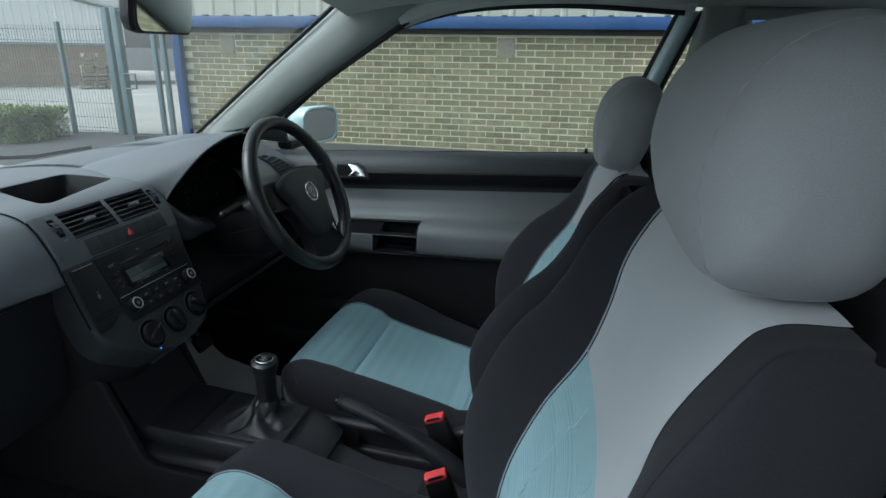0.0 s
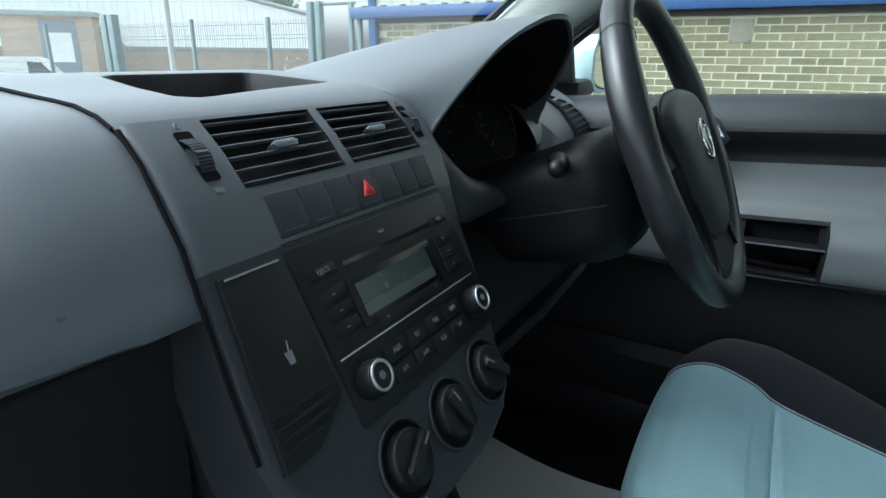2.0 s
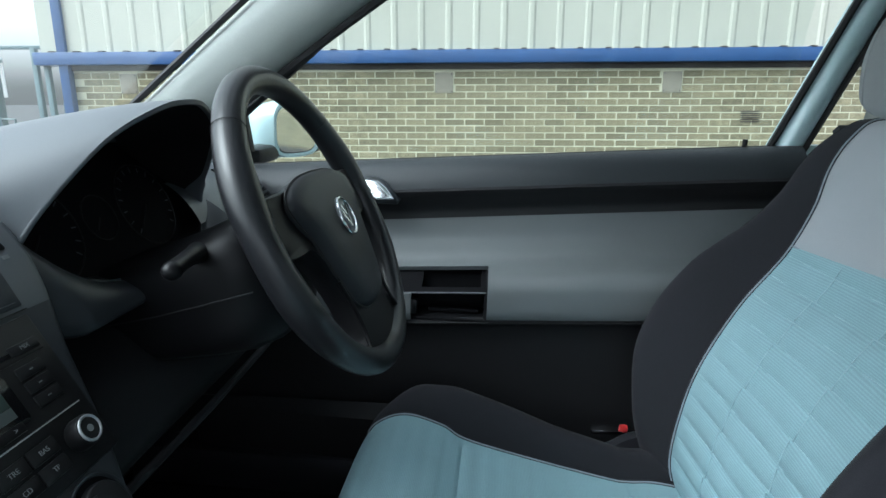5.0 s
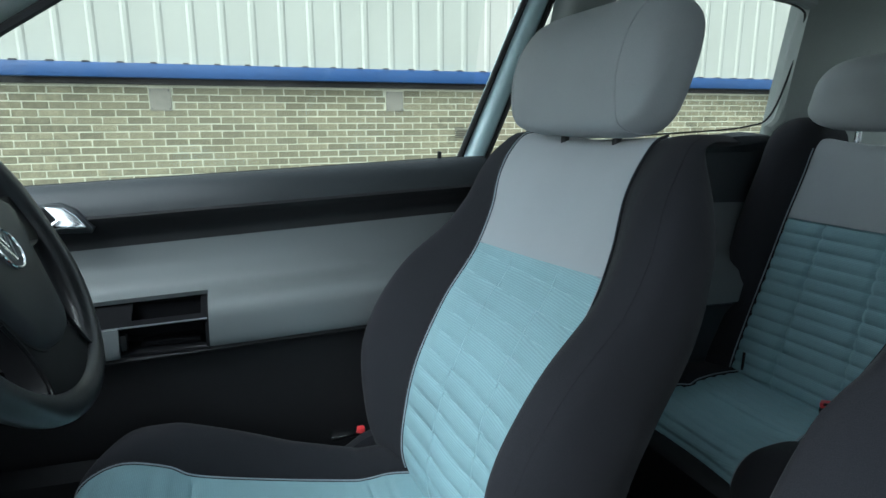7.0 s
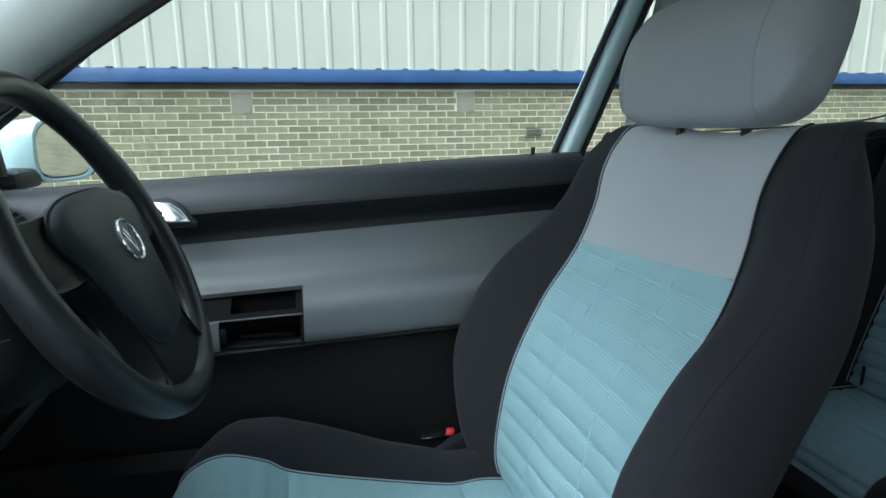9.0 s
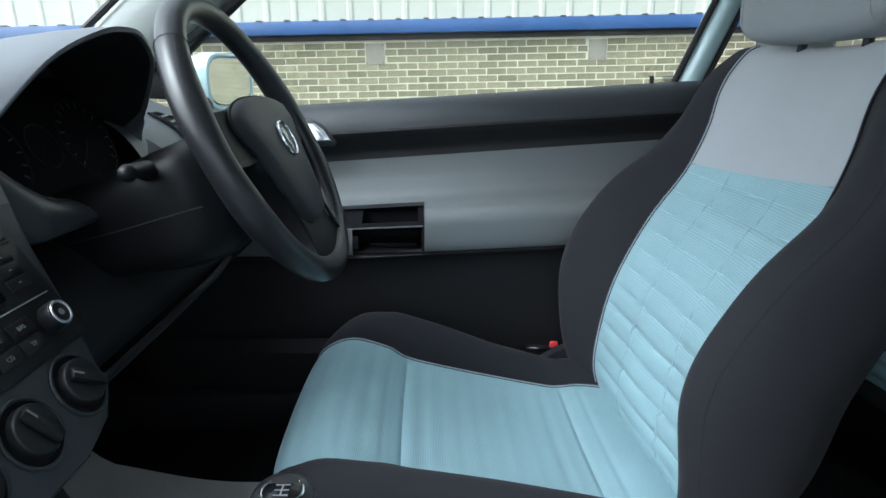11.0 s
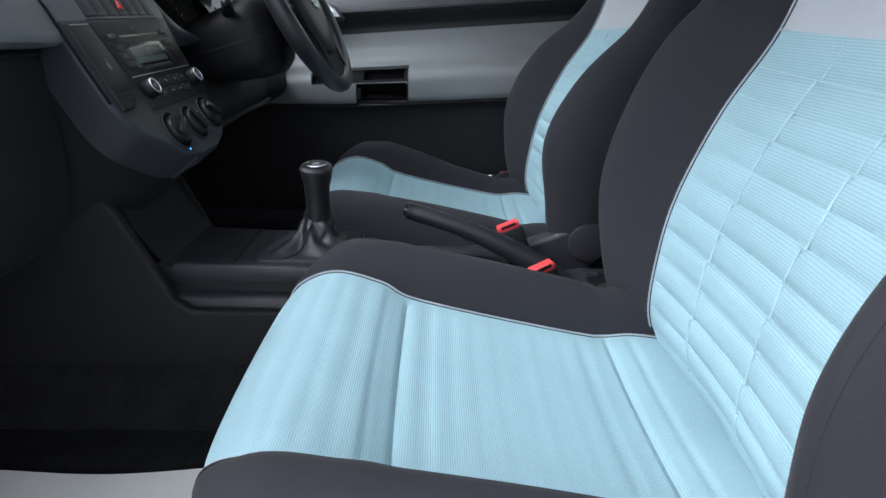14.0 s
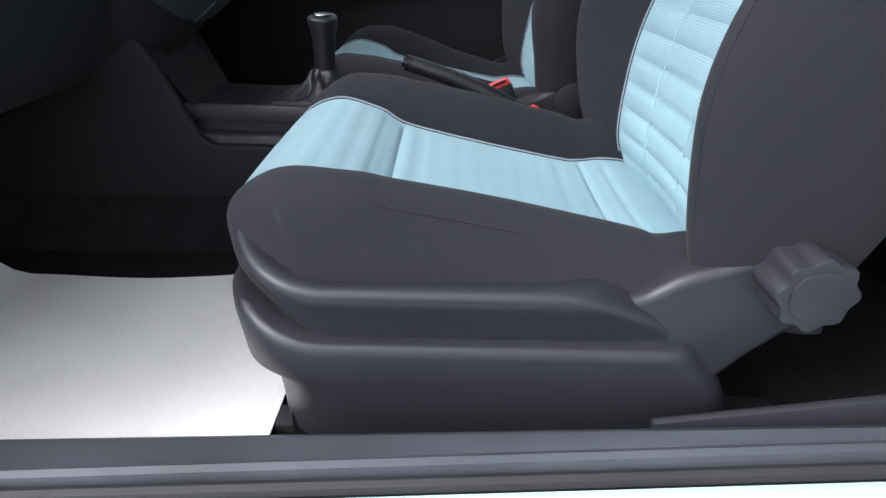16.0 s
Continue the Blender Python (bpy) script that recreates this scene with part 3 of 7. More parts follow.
        for xx in (-0.5, -0.05, 0.4):
            merge(bm, box(xx, xx + 0.1, -0.6, 0.6, 0.0, 0.11, 0.0, m))
        part("pallet", bm, PALLET, stack, smooth=False)
    m = m0 @ Matrix.Translation((0.95, 0.2, 0.5)) @ Matrix.Rotation(radians(78), 4, "Y")
    bm = bmesh.new()
    for j in range(5):
        merge(bm, box(-0.5, 0.5, -0.6 + j * 0.27, -0.49 + j * 0.27, 0.0, 0.02, 0.0, m))
    part("leaning_pallet", bm, PALLET, stack, smooth=False)
    rebase(stack, (-18.0, 19.4, -0.5))
    outside(stack)


def build_van():
    van = thing("white_van", "white panel van parked by the warehouse", "van")
    m = Matrix.Translation((-25.3, 12.8, -0.62)) @ Matrix.Rotation(radians(52), 4, "Z") @ Matrix.Scale(0.8, 4)
    side = [(-2.2, 0.3), (2.3, 0.3), (2.35, 0.75), (1.9, 1.0), (1.35, 1.05), (0.75, 1.75), (0.4, 1.85), (-2.15, 1.85), (-2.25, 1.0)]
    part("body", plate(side, 1.7, m @ Matrix.Translation((0, 0.85, 0)) @ Matrix.Rotation(radians(90), 4, "X"), 0.06), WHITE, van)
    for yy in (-0.86, 0.86):
        b = plate([(0.15, 1.1), (1.1, 1.1), (0.7, 1.6), (0.15, 1.65)], 0.01, m @ Matrix.Translation((0, yy + 0.005, 0)) @ Matrix.Rotation(radians(90), 4, "X"))
        part("side_window", b, GLOSS, van, smooth=False)
        for x in (-1.4, 1.5):
            w = disc(m @ Vector((x, yy - 0.1, 0.32)), m.to_3x3() @ Vector((0, 1, 0)), 0.32, 0.2, 24, 0.02)
            part("wheel", w, TYRE, van)
    part("waist_strip", box(-2.24, 2.3, -0.865, 0.865, 0.62, 0.70, 0.01, m), BLACK, van)
    rebase(van, (-25.6, 12.4, -0.45))
    outside(van)
    bins = thing("crates", "dark stacked plastic crates in the yard", "crates")
    for dx, h in ((0, 0.75), (0.75, 0.65), (1.5, 0.7)):
        m = Matrix.Translation((-20.4 + dx * 0.6, 9.9 + dx * 0.65, -0.50))
        for k in range(3):
            part("crate", box(-0.35, 0.35, -0.3, 0.3, k * h / 3 + 0.01, (k + 1) * h / 3, 0.03, m), CRATE, bins)
    rebase(bins, (-19.4, 11.7, -0.42))
    outside(bins)


def build_tree():
    rnd = random.Random(11)
    tree = thing("tree", "tall dark green tree behind the warehouse", "tree")
    x0, y0 = -29.5, 30.0
    part("trunk", tube([(x0, y0, -0.6), (x0 + 0.1, y0, 3), (x0, y0, 6.5)], [0.35, 0.28, 0.1], 10), BARK, tree)
    for k in range(7):
        a, z = k * 2.4, 2.0 + k * 0.6
        part("limb", tube([(x0, y0, z), (x0 + 0.9 * math.cos(a), y0 + 0.9 * math.sin(a), z + 0.6), (x0 + 1.6 * math.cos(a), y0 + 1.6 * math.sin(a), z + 1.0)],
                          [0.1, 0.06, 0.03], 7), BARK, tree)
    bm = bmesh.new()
    for _ in range(420):
        z = rnd.uniform(1.6, 8.4)
        r = 2.15 * math.sin(min(1, (8.9 - z) / 5.0) * 1.5) * (0.75 + 0.25 * math.sin(z * 5))
        a, q = rnd.uniform(0, 6.28), rnd.random() ** 0.45
        clump(bm, (x0 + r * q * math.cos(a), y0 + r * q * math.sin(a), z), rnd.uniform(0.2, 0.42), rnd, 60, 0.09)
    tagged(part("crown", bm, LEAF_DARK, tree, smooth=False), kind="stuff")
    rebase(tree, (x0, y0, -0.6))
    outside(tree)


build_fence()
build_hedge()
build_lamp_post()
build_far_unit()
build_van()
build_tree()

# ---- the car: shell, glass, floor ----
CAR_Y = -0.016


def pillar(a0, a1, b0, b1, name, mat, parent, depth=0.06, rows=10, bow=0.0, label=""):
    """A post between two edges, a and b, each given by its lower and upper end, with a rounded inner face and depth outward."""
    a0, a1, b0, b1 = (np.array(p, float) for p in (a0, a1, b0, b1))
    sec = []
    sgn = 1 if a0[1] > 0 else -1
    for f in np.linspace(0, 1, rows):
        a, b = a0 + (a1 - a0) * f, b0 + (b1 - b0) * f
        off = np.array([0, 0, 1.0]) * bow * math.sin(math.pi * f)
        out = np.array([0, sgn * depth, 0.0])
        inn = np.array([0, -sgn * 0.022, 0.0])
        ring = [a + out, a, a + 0.12 * (b - a) + inn * 0.7, a + 0.35 * (b - a) + inn, a + 0.65 * (b - a) + inn, a + 0.88 * (b - a) + inn * 0.7, b, b + out]
        sec.append([p + off for p in ring])
    return part(name, grid(sec, wrap_v=True, cap_u=True), mat, parent, label, angle=50)


def build_car():
    car = thing("car", "pale blue small hatchback parked with its near door open", "car")
    # A-pillars with cloth-grey trim
    for s in (1, -1):
        y = lambda v: CAR_Y + s * v
        pillar((-0.60, y(0.735), 0.905), (-0.06, y(0.685), 1.335), (-0.385, y(0.745), 0.955), (0.10, y(0.685), 1.285), "a_pillar_trim", TRIM_LIGHT, car,
               0.008, 12, 0.006, "light grey windscreen pillar trim")
        b = tube([(-0.55, y(0.790), 0.91), (-0.28, y(0.775), 1.12), (0.0, y(0.745), 1.325)], [0.028, 0.028, 0.028], 8)
        part("a_pillar", b, PAINT, car)
        b = tube([(-0.598, y(0.722), 0.915), (-0.33, y(0.697), 1.130), (-0.06, y(0.672), 1.342)], 0.006, 6)
        part("windscreen_seal", b, RUBBER, car)
        part("pillar_seal", tube([(-0.387, y(0.752), 0.953), (-0.14, y(0.722), 1.124), (0.102, y(0.690), 1.283)], 0.009, 8), RUBBER, car)
        # window frame rail over the door and B-pillar
        rail = spline([(-0.36, y(0.77), 0.955), (-0.10, y(0.735), 1.165), (0.02, y(0.72), 1.232), (0.20, y(0.71), 1.283), (0.45, y(0.705), 1.302), (0.72, y(0.705), 1.295)], 24)
        part("door_seal", tube(rail, 0.008, 6), RUBBER, car)
        part("roof_rail", tube(rail[9:] + np.array([0.02, s * -0.012, 0.035]), 0.032, 8), LINING, car)
        pillar((0.588, y(0.792), 0.93), (0.715, y(0.735), 1.30), (0.634, y(0.790), 0.93), (0.757, y(0.733), 1.30), "b_pillar", PAINT, car, 0.03, 8, 0, "pale blue painted window frame")
        pillar((0.640, y(0.765), 0.50), (0.762, y(0.70), 1.32), (0.80, y(0.76), 0.50), (0.87, y(0.695), 1.32), "b_pillar_trim", TRIM_LIGHT, car, 0.03, 10, 0, "grey plastic pillar trim")
        for k, (xa, xb) in enumerate(((0.583, 0.709), (0.637, 0.760))):
            part("frame_seal", tube([(xa, y(0.788 - 0.008 * k), 0.935), (xb, y(0.728 - 0.008 * k), 1.30)], 0.006, 6), RUBBER, car)
        # rear quarter: sill line, C-pillar, window frame, panel below
        pillar((1.335, y(0.715), 0.98), (1.335, y(0.665), 1.33), (1.72, y(0.66), 0.98), (1.60, y(0.62), 1.33), "c_pillar_trim", TRIM_LIGHT, car, 0.05, 8, 0, "pale grey rear pillar trim")
        part("quarter_sill", tube(spline([(0.76, y(0.735), 0.950), (1.10, y(0.735), 0.968), (1.27, y(0.73), 0.985), (1.345, y(0.72), 0.995)], 16), np.interp(np.linspace(0, 1, 16), (0, 0.6, 0.85, 1), (0.030, 0.028, 0.014, 0.006)), 8), DOOR_DARK, car)
        corner = spline([(0.80, y(0.738), 0.985), (1.10, y(0.732), 1.005), (1.26, y(0.728), 1.022), (1.318, y(0.722), 1.05), (1.335, y(0.70), 1.15), (1.338, y(0.685), 1.24),
                         (1.30, y(0.68), 1.275), (1.10, y(0.68), 1.285), (0.84, y(0.68), 1.285)], 40)
        part("quarter_seal", tube(corner, 0.0022, 6), RUBBER, car)
        part("quarter_frame", tube([(x + 0.020 * min(1, max(0, (x - 1.15) / 0.12)), q - s * 0.004, z - 0.017 * (z < 1.07) + 0.012 * (z > 1.2)) for x, q, z in corner[12:]], 0.014, 8), TRIM_LIGHT, car, "pale window surround")
        q = [[(x, y(yy), z) for yy, z in ((0.74, 0.975), (0.725, 0.95), (0.715, 0.90), (0.715, 0.855))] for x in np.linspace(0.66, 1.40, 12)]
        part("quarter_panel_top", thick(grid(q), 0.02), DOOR_DARK, car)
        q = [[(x, y(yy), z) for yy, z in ((0.718, 0.858), (0.712, 0.80), (0.70, 0.745), (0.68, 0.715), (0.655, 0.70), (0.645, 0.68), (0.645, 0.645))] for x in np.linspace(0.64, 1.30, 12)]
        part("quarter_panel", thick(grid(q), 0.02), DOOR_GREY, car, "silver-grey rear side panel")
        q = [[(x, y(yy), z) for yy, z in ((0.648, 0.648), (0.66, 0.62), (0.675, 0.5), (0.675, 0.28))] for x in np.linspace(0.64, 1.40, 12)]
        part("quarter_panel_lower", thick(grid(q), 0.02), DOOR_DARK, car)
        part("outer_side", box(0.64, 1.85, *sorted((y(0.78), y(0.80))), 0.25, 0.95, 0.008), PAINT, car)
        part("wing", box(-1.55, -0.52, *sorted((y(0.77), y(0.80))), 0.35, 0.735, 0.01), PAINT, car)
        for x in (-1.02, 1.44):
            wh = part("wheel", tube(spline([(x + 0.245 * math.cos(t), y(0.70), 0.29 + 0.245 * math.sin(t)) for t in np.linspace(0, 2 * np.pi, 25)], 49)[:-1], 0.045, 10, closed=True), RUBBER, car, "black tyre on a plain rim")
            part("rim", disc((x, y(0.715), 0.29), (0, s, 0), 0.20, 0.02, 32, 0.006), SILVER, wh)
    # roof and lining
    xs, ys = np.linspace(-0.10, 1.70, 20), np.linspace(-0.70, 0.70, 15)

    def roof_z(x, yv):
        return 1.345 + 0.065 * (1 - (yv / 0.70) ** 2) - 0.055 * max(0, (0.35 - x) / 0.45) ** 2 - 0.03 * max(0, (x - 1.1) / 0.6) ** 2

    part("headlining", thick(grid([[(x, yv + CAR_Y, roof_z(x, yv) - 0.03) for yv in ys] for x in xs]), 0.008), LINING, car, "pale grey cloth headlining")
    part("roof_skin", thick(grid([[(x, yv * 1.05 + CAR_Y, roof_z(x, yv) + 0.012) for yv in ys] for x in xs]), 0.006), PAINT, car)
    part("header_rail", tube([(-0.14, -0.64, 1.315), (-0.20, -0.3, 1.345), (-0.215, 0, 1.35), (-0.20, 0.27, 1.345), (-0.14, 0.61, 1.315)], 0.028, 8), LINING, car)
    # bonnet, cowl and tail
    P = [[(x, yv + CAR_Y, 0.745 - 0.16 * ((-0.9 - x) / 0.9) ** 1.4 - 0.05 * (yv / 0.75) ** 2) for yv in np.linspace(-0.75, 0.75, 11)] for x in np.linspace(-0.92, -1.75, 9)]
    part("bonnet", thick(grid(P), 0.01), PAINT, car)
    part("cowl", box(-0.95, -0.80, -0.72, 0.69, 0.70, 0.845, 0.01), BLACK, car)
    part("firewall", box(-0.86, -0.80, -0.74, 0.71, 0.26, 0.85), CARPET, car)
    part("tail_panel", box(1.84, 1.90, -0.74, 0.71, 0.3, 0.98, 0.02), PAINT, car)
    # rear window and frame
    part("tailgate_frame", tube(spline([(1.85, -0.60, 1.0), (1.70, -0.55, 1.30), (1.69, 0, 1.335), (1.70, 0.52, 1.30), (1.85, 0.57, 1.0), (1.87, 0, 0.985), (1.85, -0.60, 1.0)], 60)[:-1], 0.03, 8, closed=True), TRIM_LIGHT, car)
    part("parcel_shelf", box(1.40, 1.84, -0.62, 0.59, 0.915, 0.935, 0.006), LINING, car, "pale parcel shelf")
    # floor and tunnel carpet
    part("floor_carpet", box(-0.80, 1.80, -0.73, 0.70, 0.24, 0.285), CARPET, car)
    tun = [[(x, CAR_Y + v, z) for v, z in ((-0.16, 0.28), (-0.125, 0.34), (-0.10, 0.385), (-0.05, 0.405), (0.05, 0.405), (0.10, 0.385), (0.125, 0.34), (0.16, 0.28))] for x in np.linspace(-0.80, 0.85, 12)]
    part("tunnel_carpet", thick(grid(tun), 0.01), CARPET, car)
    for s in (-1, 1):
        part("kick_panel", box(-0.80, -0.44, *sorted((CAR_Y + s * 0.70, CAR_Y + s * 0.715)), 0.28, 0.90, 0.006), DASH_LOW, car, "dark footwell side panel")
    # toe board
    part("toe_board", grid([[(-0.80, yv, 0.62), (-0.70, yv, 0.42), (-0.56, yv, 0.288)] for yv in np.linspace(-0.73, 0.70, 8)]), CARPET, car)
    # door sill of the open door
    sill = [[(x, yv, z + 0.044 * (x - 0.2)) for yv, z in ((-0.60, 0.288), (-0.640, 0.30), (-0.650, 0.350), (-0.657, 0.369), (-0.666, 0.3745), (-0.686 + 0.02 * (x - 0.17), 0.372), (-0.693 + 0.02 * (x - 0.17), 0.3765),
                                                      (-0.699 + 0.02 * (x - 0.17), 0.374), (-0.703 + 0.02 * (x - 0.17), 0.360), (-0.705, 0.34))] for x in np.linspace(-0.55, 0.95, 24)]
    part("sill_trim", grid(sill), SILL_PLASTIC, car, "scuffed dark grey door sill trim")
    part("sill_seal", tube([(-0.6, -0.724, 0.330), (0.2, -0.710, 0.364), (0.95, -0.696, 0.397)], 0.0075, 8), RUBBER, car)
    part("sill_paint", box(-0.90, 0.80, -0.80, -0.7185, 0.20, 0.370, 0.012, Matrix.Translation((0.2, 0, 0)) @ Matrix.Rotation(-0.044, 4, "Y") @ Matrix.Rotation(0.018, 4, "Z")), PAINT, car, "pale blue painted sill")
    part("rear_sill_cover", box(-0.205, 0.40, -0.649, -0.640, 0.33, 0.412, 0.003, Matrix.Translation((0.66, 0, 0)) @ Matrix.Rotation(-0.158, 4, "Y")), SEAT_PLASTIC, car)
    part("far_sill", box(-0.55, 0.65, 0.63, 0.70, 0.27, 0.36, 0.015), SEAT_PLASTIC, car)
    part("b_post_base", box(0.66, 0.80, -0.77, -0.70, 0.27, 0.60, 0.02), TRIM_LIGHT, car)
    for name, s in (("windscreen", 0), ("quarter_window", 1), ("quarter_window", -1), ("rear_window", 2)):
        if s == 0:
            P = [[(-0.84 + 0.62 * f + 0.16 * (abs(v) / 0.68) ** 2.2, CAR_Y + v * (1 - 0.06 * f), 0.860 + 0.480 * f + 0.03 * math.sin(math.pi * f)) for v in np.linspace(-0.70, 0.70, 15)] for f in np.linspace(0, 1, 9)]
        elif s == 2:
            P = [[(1.86 - 0.17 * f, CAR_Y + v, 0.99 + 0.32 * f) for v in (-0.55, 0, 0.55)] for f in (0, 1)]
        else:
            P = [[(x, CAR_Y + s * (0.748 - 0.055 * f), 0.985 + 0.30 * f) for x in (0.80, 1.33)] for f in (0, 1)]
        g = part(name, thick(grid(P), 0.004) if s else grid(P), GLASS if s else SCREEN, car, "clear window glass" if s else "slightly dusty windscreen glass")
        g.visible_shadow = False
    rebase(car, (0.2, CAR_Y, 0.0))
    return car


CAR = build_car()


def belt(x):
    return 0.893 + 0.073 * (x + 0.05)


def build_door():
    """The driver's door, shut: its inner panel, pull handle, pocket, glass and mirror."""
    door = part("driver_door", box(-0.50, 0.63, 0.785, 0.80, 0.25, 0.865, 0.006), PAINT, CAR, "closed door, silver-grey and charcoal inside")
    door.matrix_basis = Matrix.Translation(-CAR.location)

    def sheet(fn, lo=-0.47, hi=0.628, n=60):
        return [[(x, *p) for p in fn(x)] for x in np.linspace(lo, hi, n)]

    def g_top(x):
        return 0.792 + 0.076 * (x + 0.05)

    def g_bot(x):
        return 0.636 + 0.055 * (x + 0.05) * (x > -0.05) + 0.01 * (x + 0.05) * (x <= -0.05)

    def upper(x):
        z, g = belt(x), g_top(x)
        ctrl = [(0.772, z - 0.012), (0.768, z + 0.002), (0.752, z + 0.006), (0.732, z - 0.003), (0.718, z - 0.022), (0.712, z - 0.045), (0.722, z - 0.062), (0.736, g + 0.018), (0.738, g)]
        return spline(ctrl, 22)

    U = sheet(upper)
    part("upper_panel", thick(grid([r[:14] for r in U]), 0.008), DOOR_DARK, door, "charcoal soft upper panel")
    part("panel_groove", thick(grid([[(q[0], q[1] + 0.004 * math.sin(math.pi * k / 8), q[2]) for k, q in enumerate(r[13:])] for r in U]), 0.008), DASH_LOW, door, "black recessed strip under the soft panel")

    def middle(x):
        g, b = g_top(x), g_bot(x)
        k = 0.70 + 0.06 * (x + 0.05)
        ctrl = [(0.739, g + 0.002), (0.735, g - 0.03), (0.728, k + 0.045), (0.716, k + 0.020), (0.690, k + 0.007), (0.662, k + 0.001), (0.650, k - 0.010), (0.647, k - 0.026), (0.647, b + 0.01), (0.650, b)]
        return spline(ctrl, 24)

    P = sheet(middle, -0.40, 0.62, 103)
    xs = np.linspace(-0.40, 0.62, 103)
    part("insert_panel", thick(grid(P, skip=lambda i, j: -0.03 < xs[i] < 0.108 and j >= 10 or -0.135 < xs[i] <= -0.03 and 10 <= j < 17), 0.008), DOOR_GREY, door, "silver-grey padded insert")

    def lower(x):
        b = g_bot(x)
        ctrl = [(0.650, b - 0.001), (0.656, b - 0.005), (0.664, b - 0.012), (0.671, b - 0.03), (0.678, b - 0.07), (0.685, b - 0.14), (0.692, b - 0.22), (0.70, 0.345)]
        return spline(ctrl, 18)

    part("lower_panel", thick(grid(sheet(lower)), 0.01), DASH_LOW, door, "dark moulded lower panel")
    part("storage_bin", thick(grid([[(x, 0.645 + 0.02 * ((x - 0.0) / 0.4) ** 2, 0.36), (x, 0.640 + 0.02 * (x / 0.4) ** 2, 0.44), (x, 0.665, 0.455)] for x in np.linspace(-0.42, 0.16, 20)]), 0.01), DASH_LOW, door)
    # armrest pocket: black frame lying on the ledge, open over a tray
    def ledge(x, f, h=0.0):
        return (x, 0.709 - 0.061 * f - 0.4 * h, 0.7130 - 0.0300 * f + 0.05 * x + 0.9 * h)

    for name, x0, x1, f0, f1 in (("frame_back", -0.137, 0.101, 0.0, 0.20), ("frame_front", -0.137, 0.109, 0.80, 1.0), ("frame_left", -0.137, -0.004, 0.20, 0.80), ("frame_right", 0.098, 0.109, 0.12, 0.80)):
        P = [[ledge(x, f, 0.001) for f in np.linspace(f0, f1, 4)] for x in np.linspace(x0, x1, 8)]
        part(name, thick(grid(P), 0.004), DIAL, door, "black tray frame" if name == "frame_back" else "")
    part("pull_tray", grid([[ledge(x, 0.10), (x, 0.702, 0.668), (x, 0.668, 0.664), ledge(x, 0.80)] for x in np.linspace(-0.01, 0.100, 6)]), DIAL, door, "black recessed pull tray", smooth=False)
    # black edge drawn in pale grey, a painted highlight along the ledge
    part("frame_edge", tube([ledge(x, 1.0, 0.0) for x in np.linspace(-0.137, 0.109, 14)], 0.0016, 8), SLAT, door, "front edge of the tray frame, highlight in its colour")
    part("frame_bend", tube(spline([ledge(0.094, 0.02), ledge(0.107, 0.06), ledge(0.110, 0.3), ledge(0.111, 0.95), (0.1115, 0.6465, 0.672), (0.1115, 0.6465, 0.641)], 24), 0.0046, 8), DIAL, door)
    # lower tray in the face
    part("lower_tray", grid([[(x, 0.650, 0.683), (x, 0.694, 0.679), (x, 0.690, 0.646), (x, 0.650, 0.640)] for x in np.linspace(-0.030, 0.110, 6)]), DIAL, door, smooth=False)
    part("tray_lip", box(0.008, 0.096, 0.664, 0.686, 0.644, 0.652, 0.003), DIAL, door)
    part("tray_end", box(0.1045, 0.1115, 0.6475, 0.694, 0.640, 0.682, 0.002), DIAL, door)
    part("tray_floor", box(-0.034, 0.1115, 0.6455, 0.664, 0.6345, 0.6405, 0.002), DIAL, door)
    part("tray_front", box(-0.034, -0.029, 0.6475, 0.694, 0.640, 0.680, 0.002), DIAL, door)
    part("switch", box(-0.028, -0.010, 0.6485, 0.662, 0.643, 0.670, 0.003), BLACK, door, "black rocker switch")
    # release handle
    part("handle_bezel", plate([(-0.150, 0.866), (-0.095, 0.872), (-0.075, 0.862), (-0.050, 0.832), (-0.055, 0.824), (-0.150, 0.824)], 0.012,
                                    Matrix.Translation((0, 0.712, 0)) @ Matrix.Rotation(radians(90), 4, "X"), 0.004), DOOR_DARK, door)
    part("handle_recess", box(-0.148, -0.095, 0.699, 0.7025, 0.832, 0.862), BLACK, door, smooth=False)
    lever = plate([(-0.117, 0.866), (-0.088, 0.864), (-0.072, 0.852), (-0.056, 0.832), (-0.115, 0.830), (-0.100, 0.845)], 0.011,
                  Matrix.Translation((0, 0.700, 0.848)) @ Matrix.Rotation(radians(90 - 15), 4, "X") @ Matrix.Translation((0, -0.848, 0)), 0.005, 4)
    part("release_lever", lever, CHROME, door, "chrome door release lever")
    # lock pin, seals, glass
    part("lock_pin", tube([(0.538, 0.757, 0.925), (0.538, 0.757, 0.955)], 0.0045, 8), BLACK, door)
    part("waist_seal", tube([(x, 0.772, belt(x) + 0.001) for x in np.linspace(-0.42, 0.60, 14)], 0.006, 6), RUBBER, door)
    P = [[(-0.46 + 1.06 * u + 0.02 * f if u > 0.5 else -0.46 + 0.02 * f + 1.06 * u, 0.792 - 0.055 * f, belt(-0.46 + 1.06 * u) - 0.02 + f * 0.40) for u in np.linspace(0, 1, 9)] for f in (0, 0.5, 1)]
    g = part("door_glass", thick(grid(P), 0.004), GLASS, door, "clear side window glass")
    g.visible_shadow = False
    part("mirror_cheater", plate([(-0.50, 0.905), (-0.335, 0.90), (-0.345, 0.965), (-0.40, 1.0)], 0.015, Matrix.Translation((0, 0.775, 0)) @ Matrix.Rotation(radians(90), 4, "X"), 0.003), BLACK, door)
    # wing mirror, its glass turned in towards the driver
    U, W = Vector((0.29, 0.957, 0)), Vector((0.957, -0.29, 0))
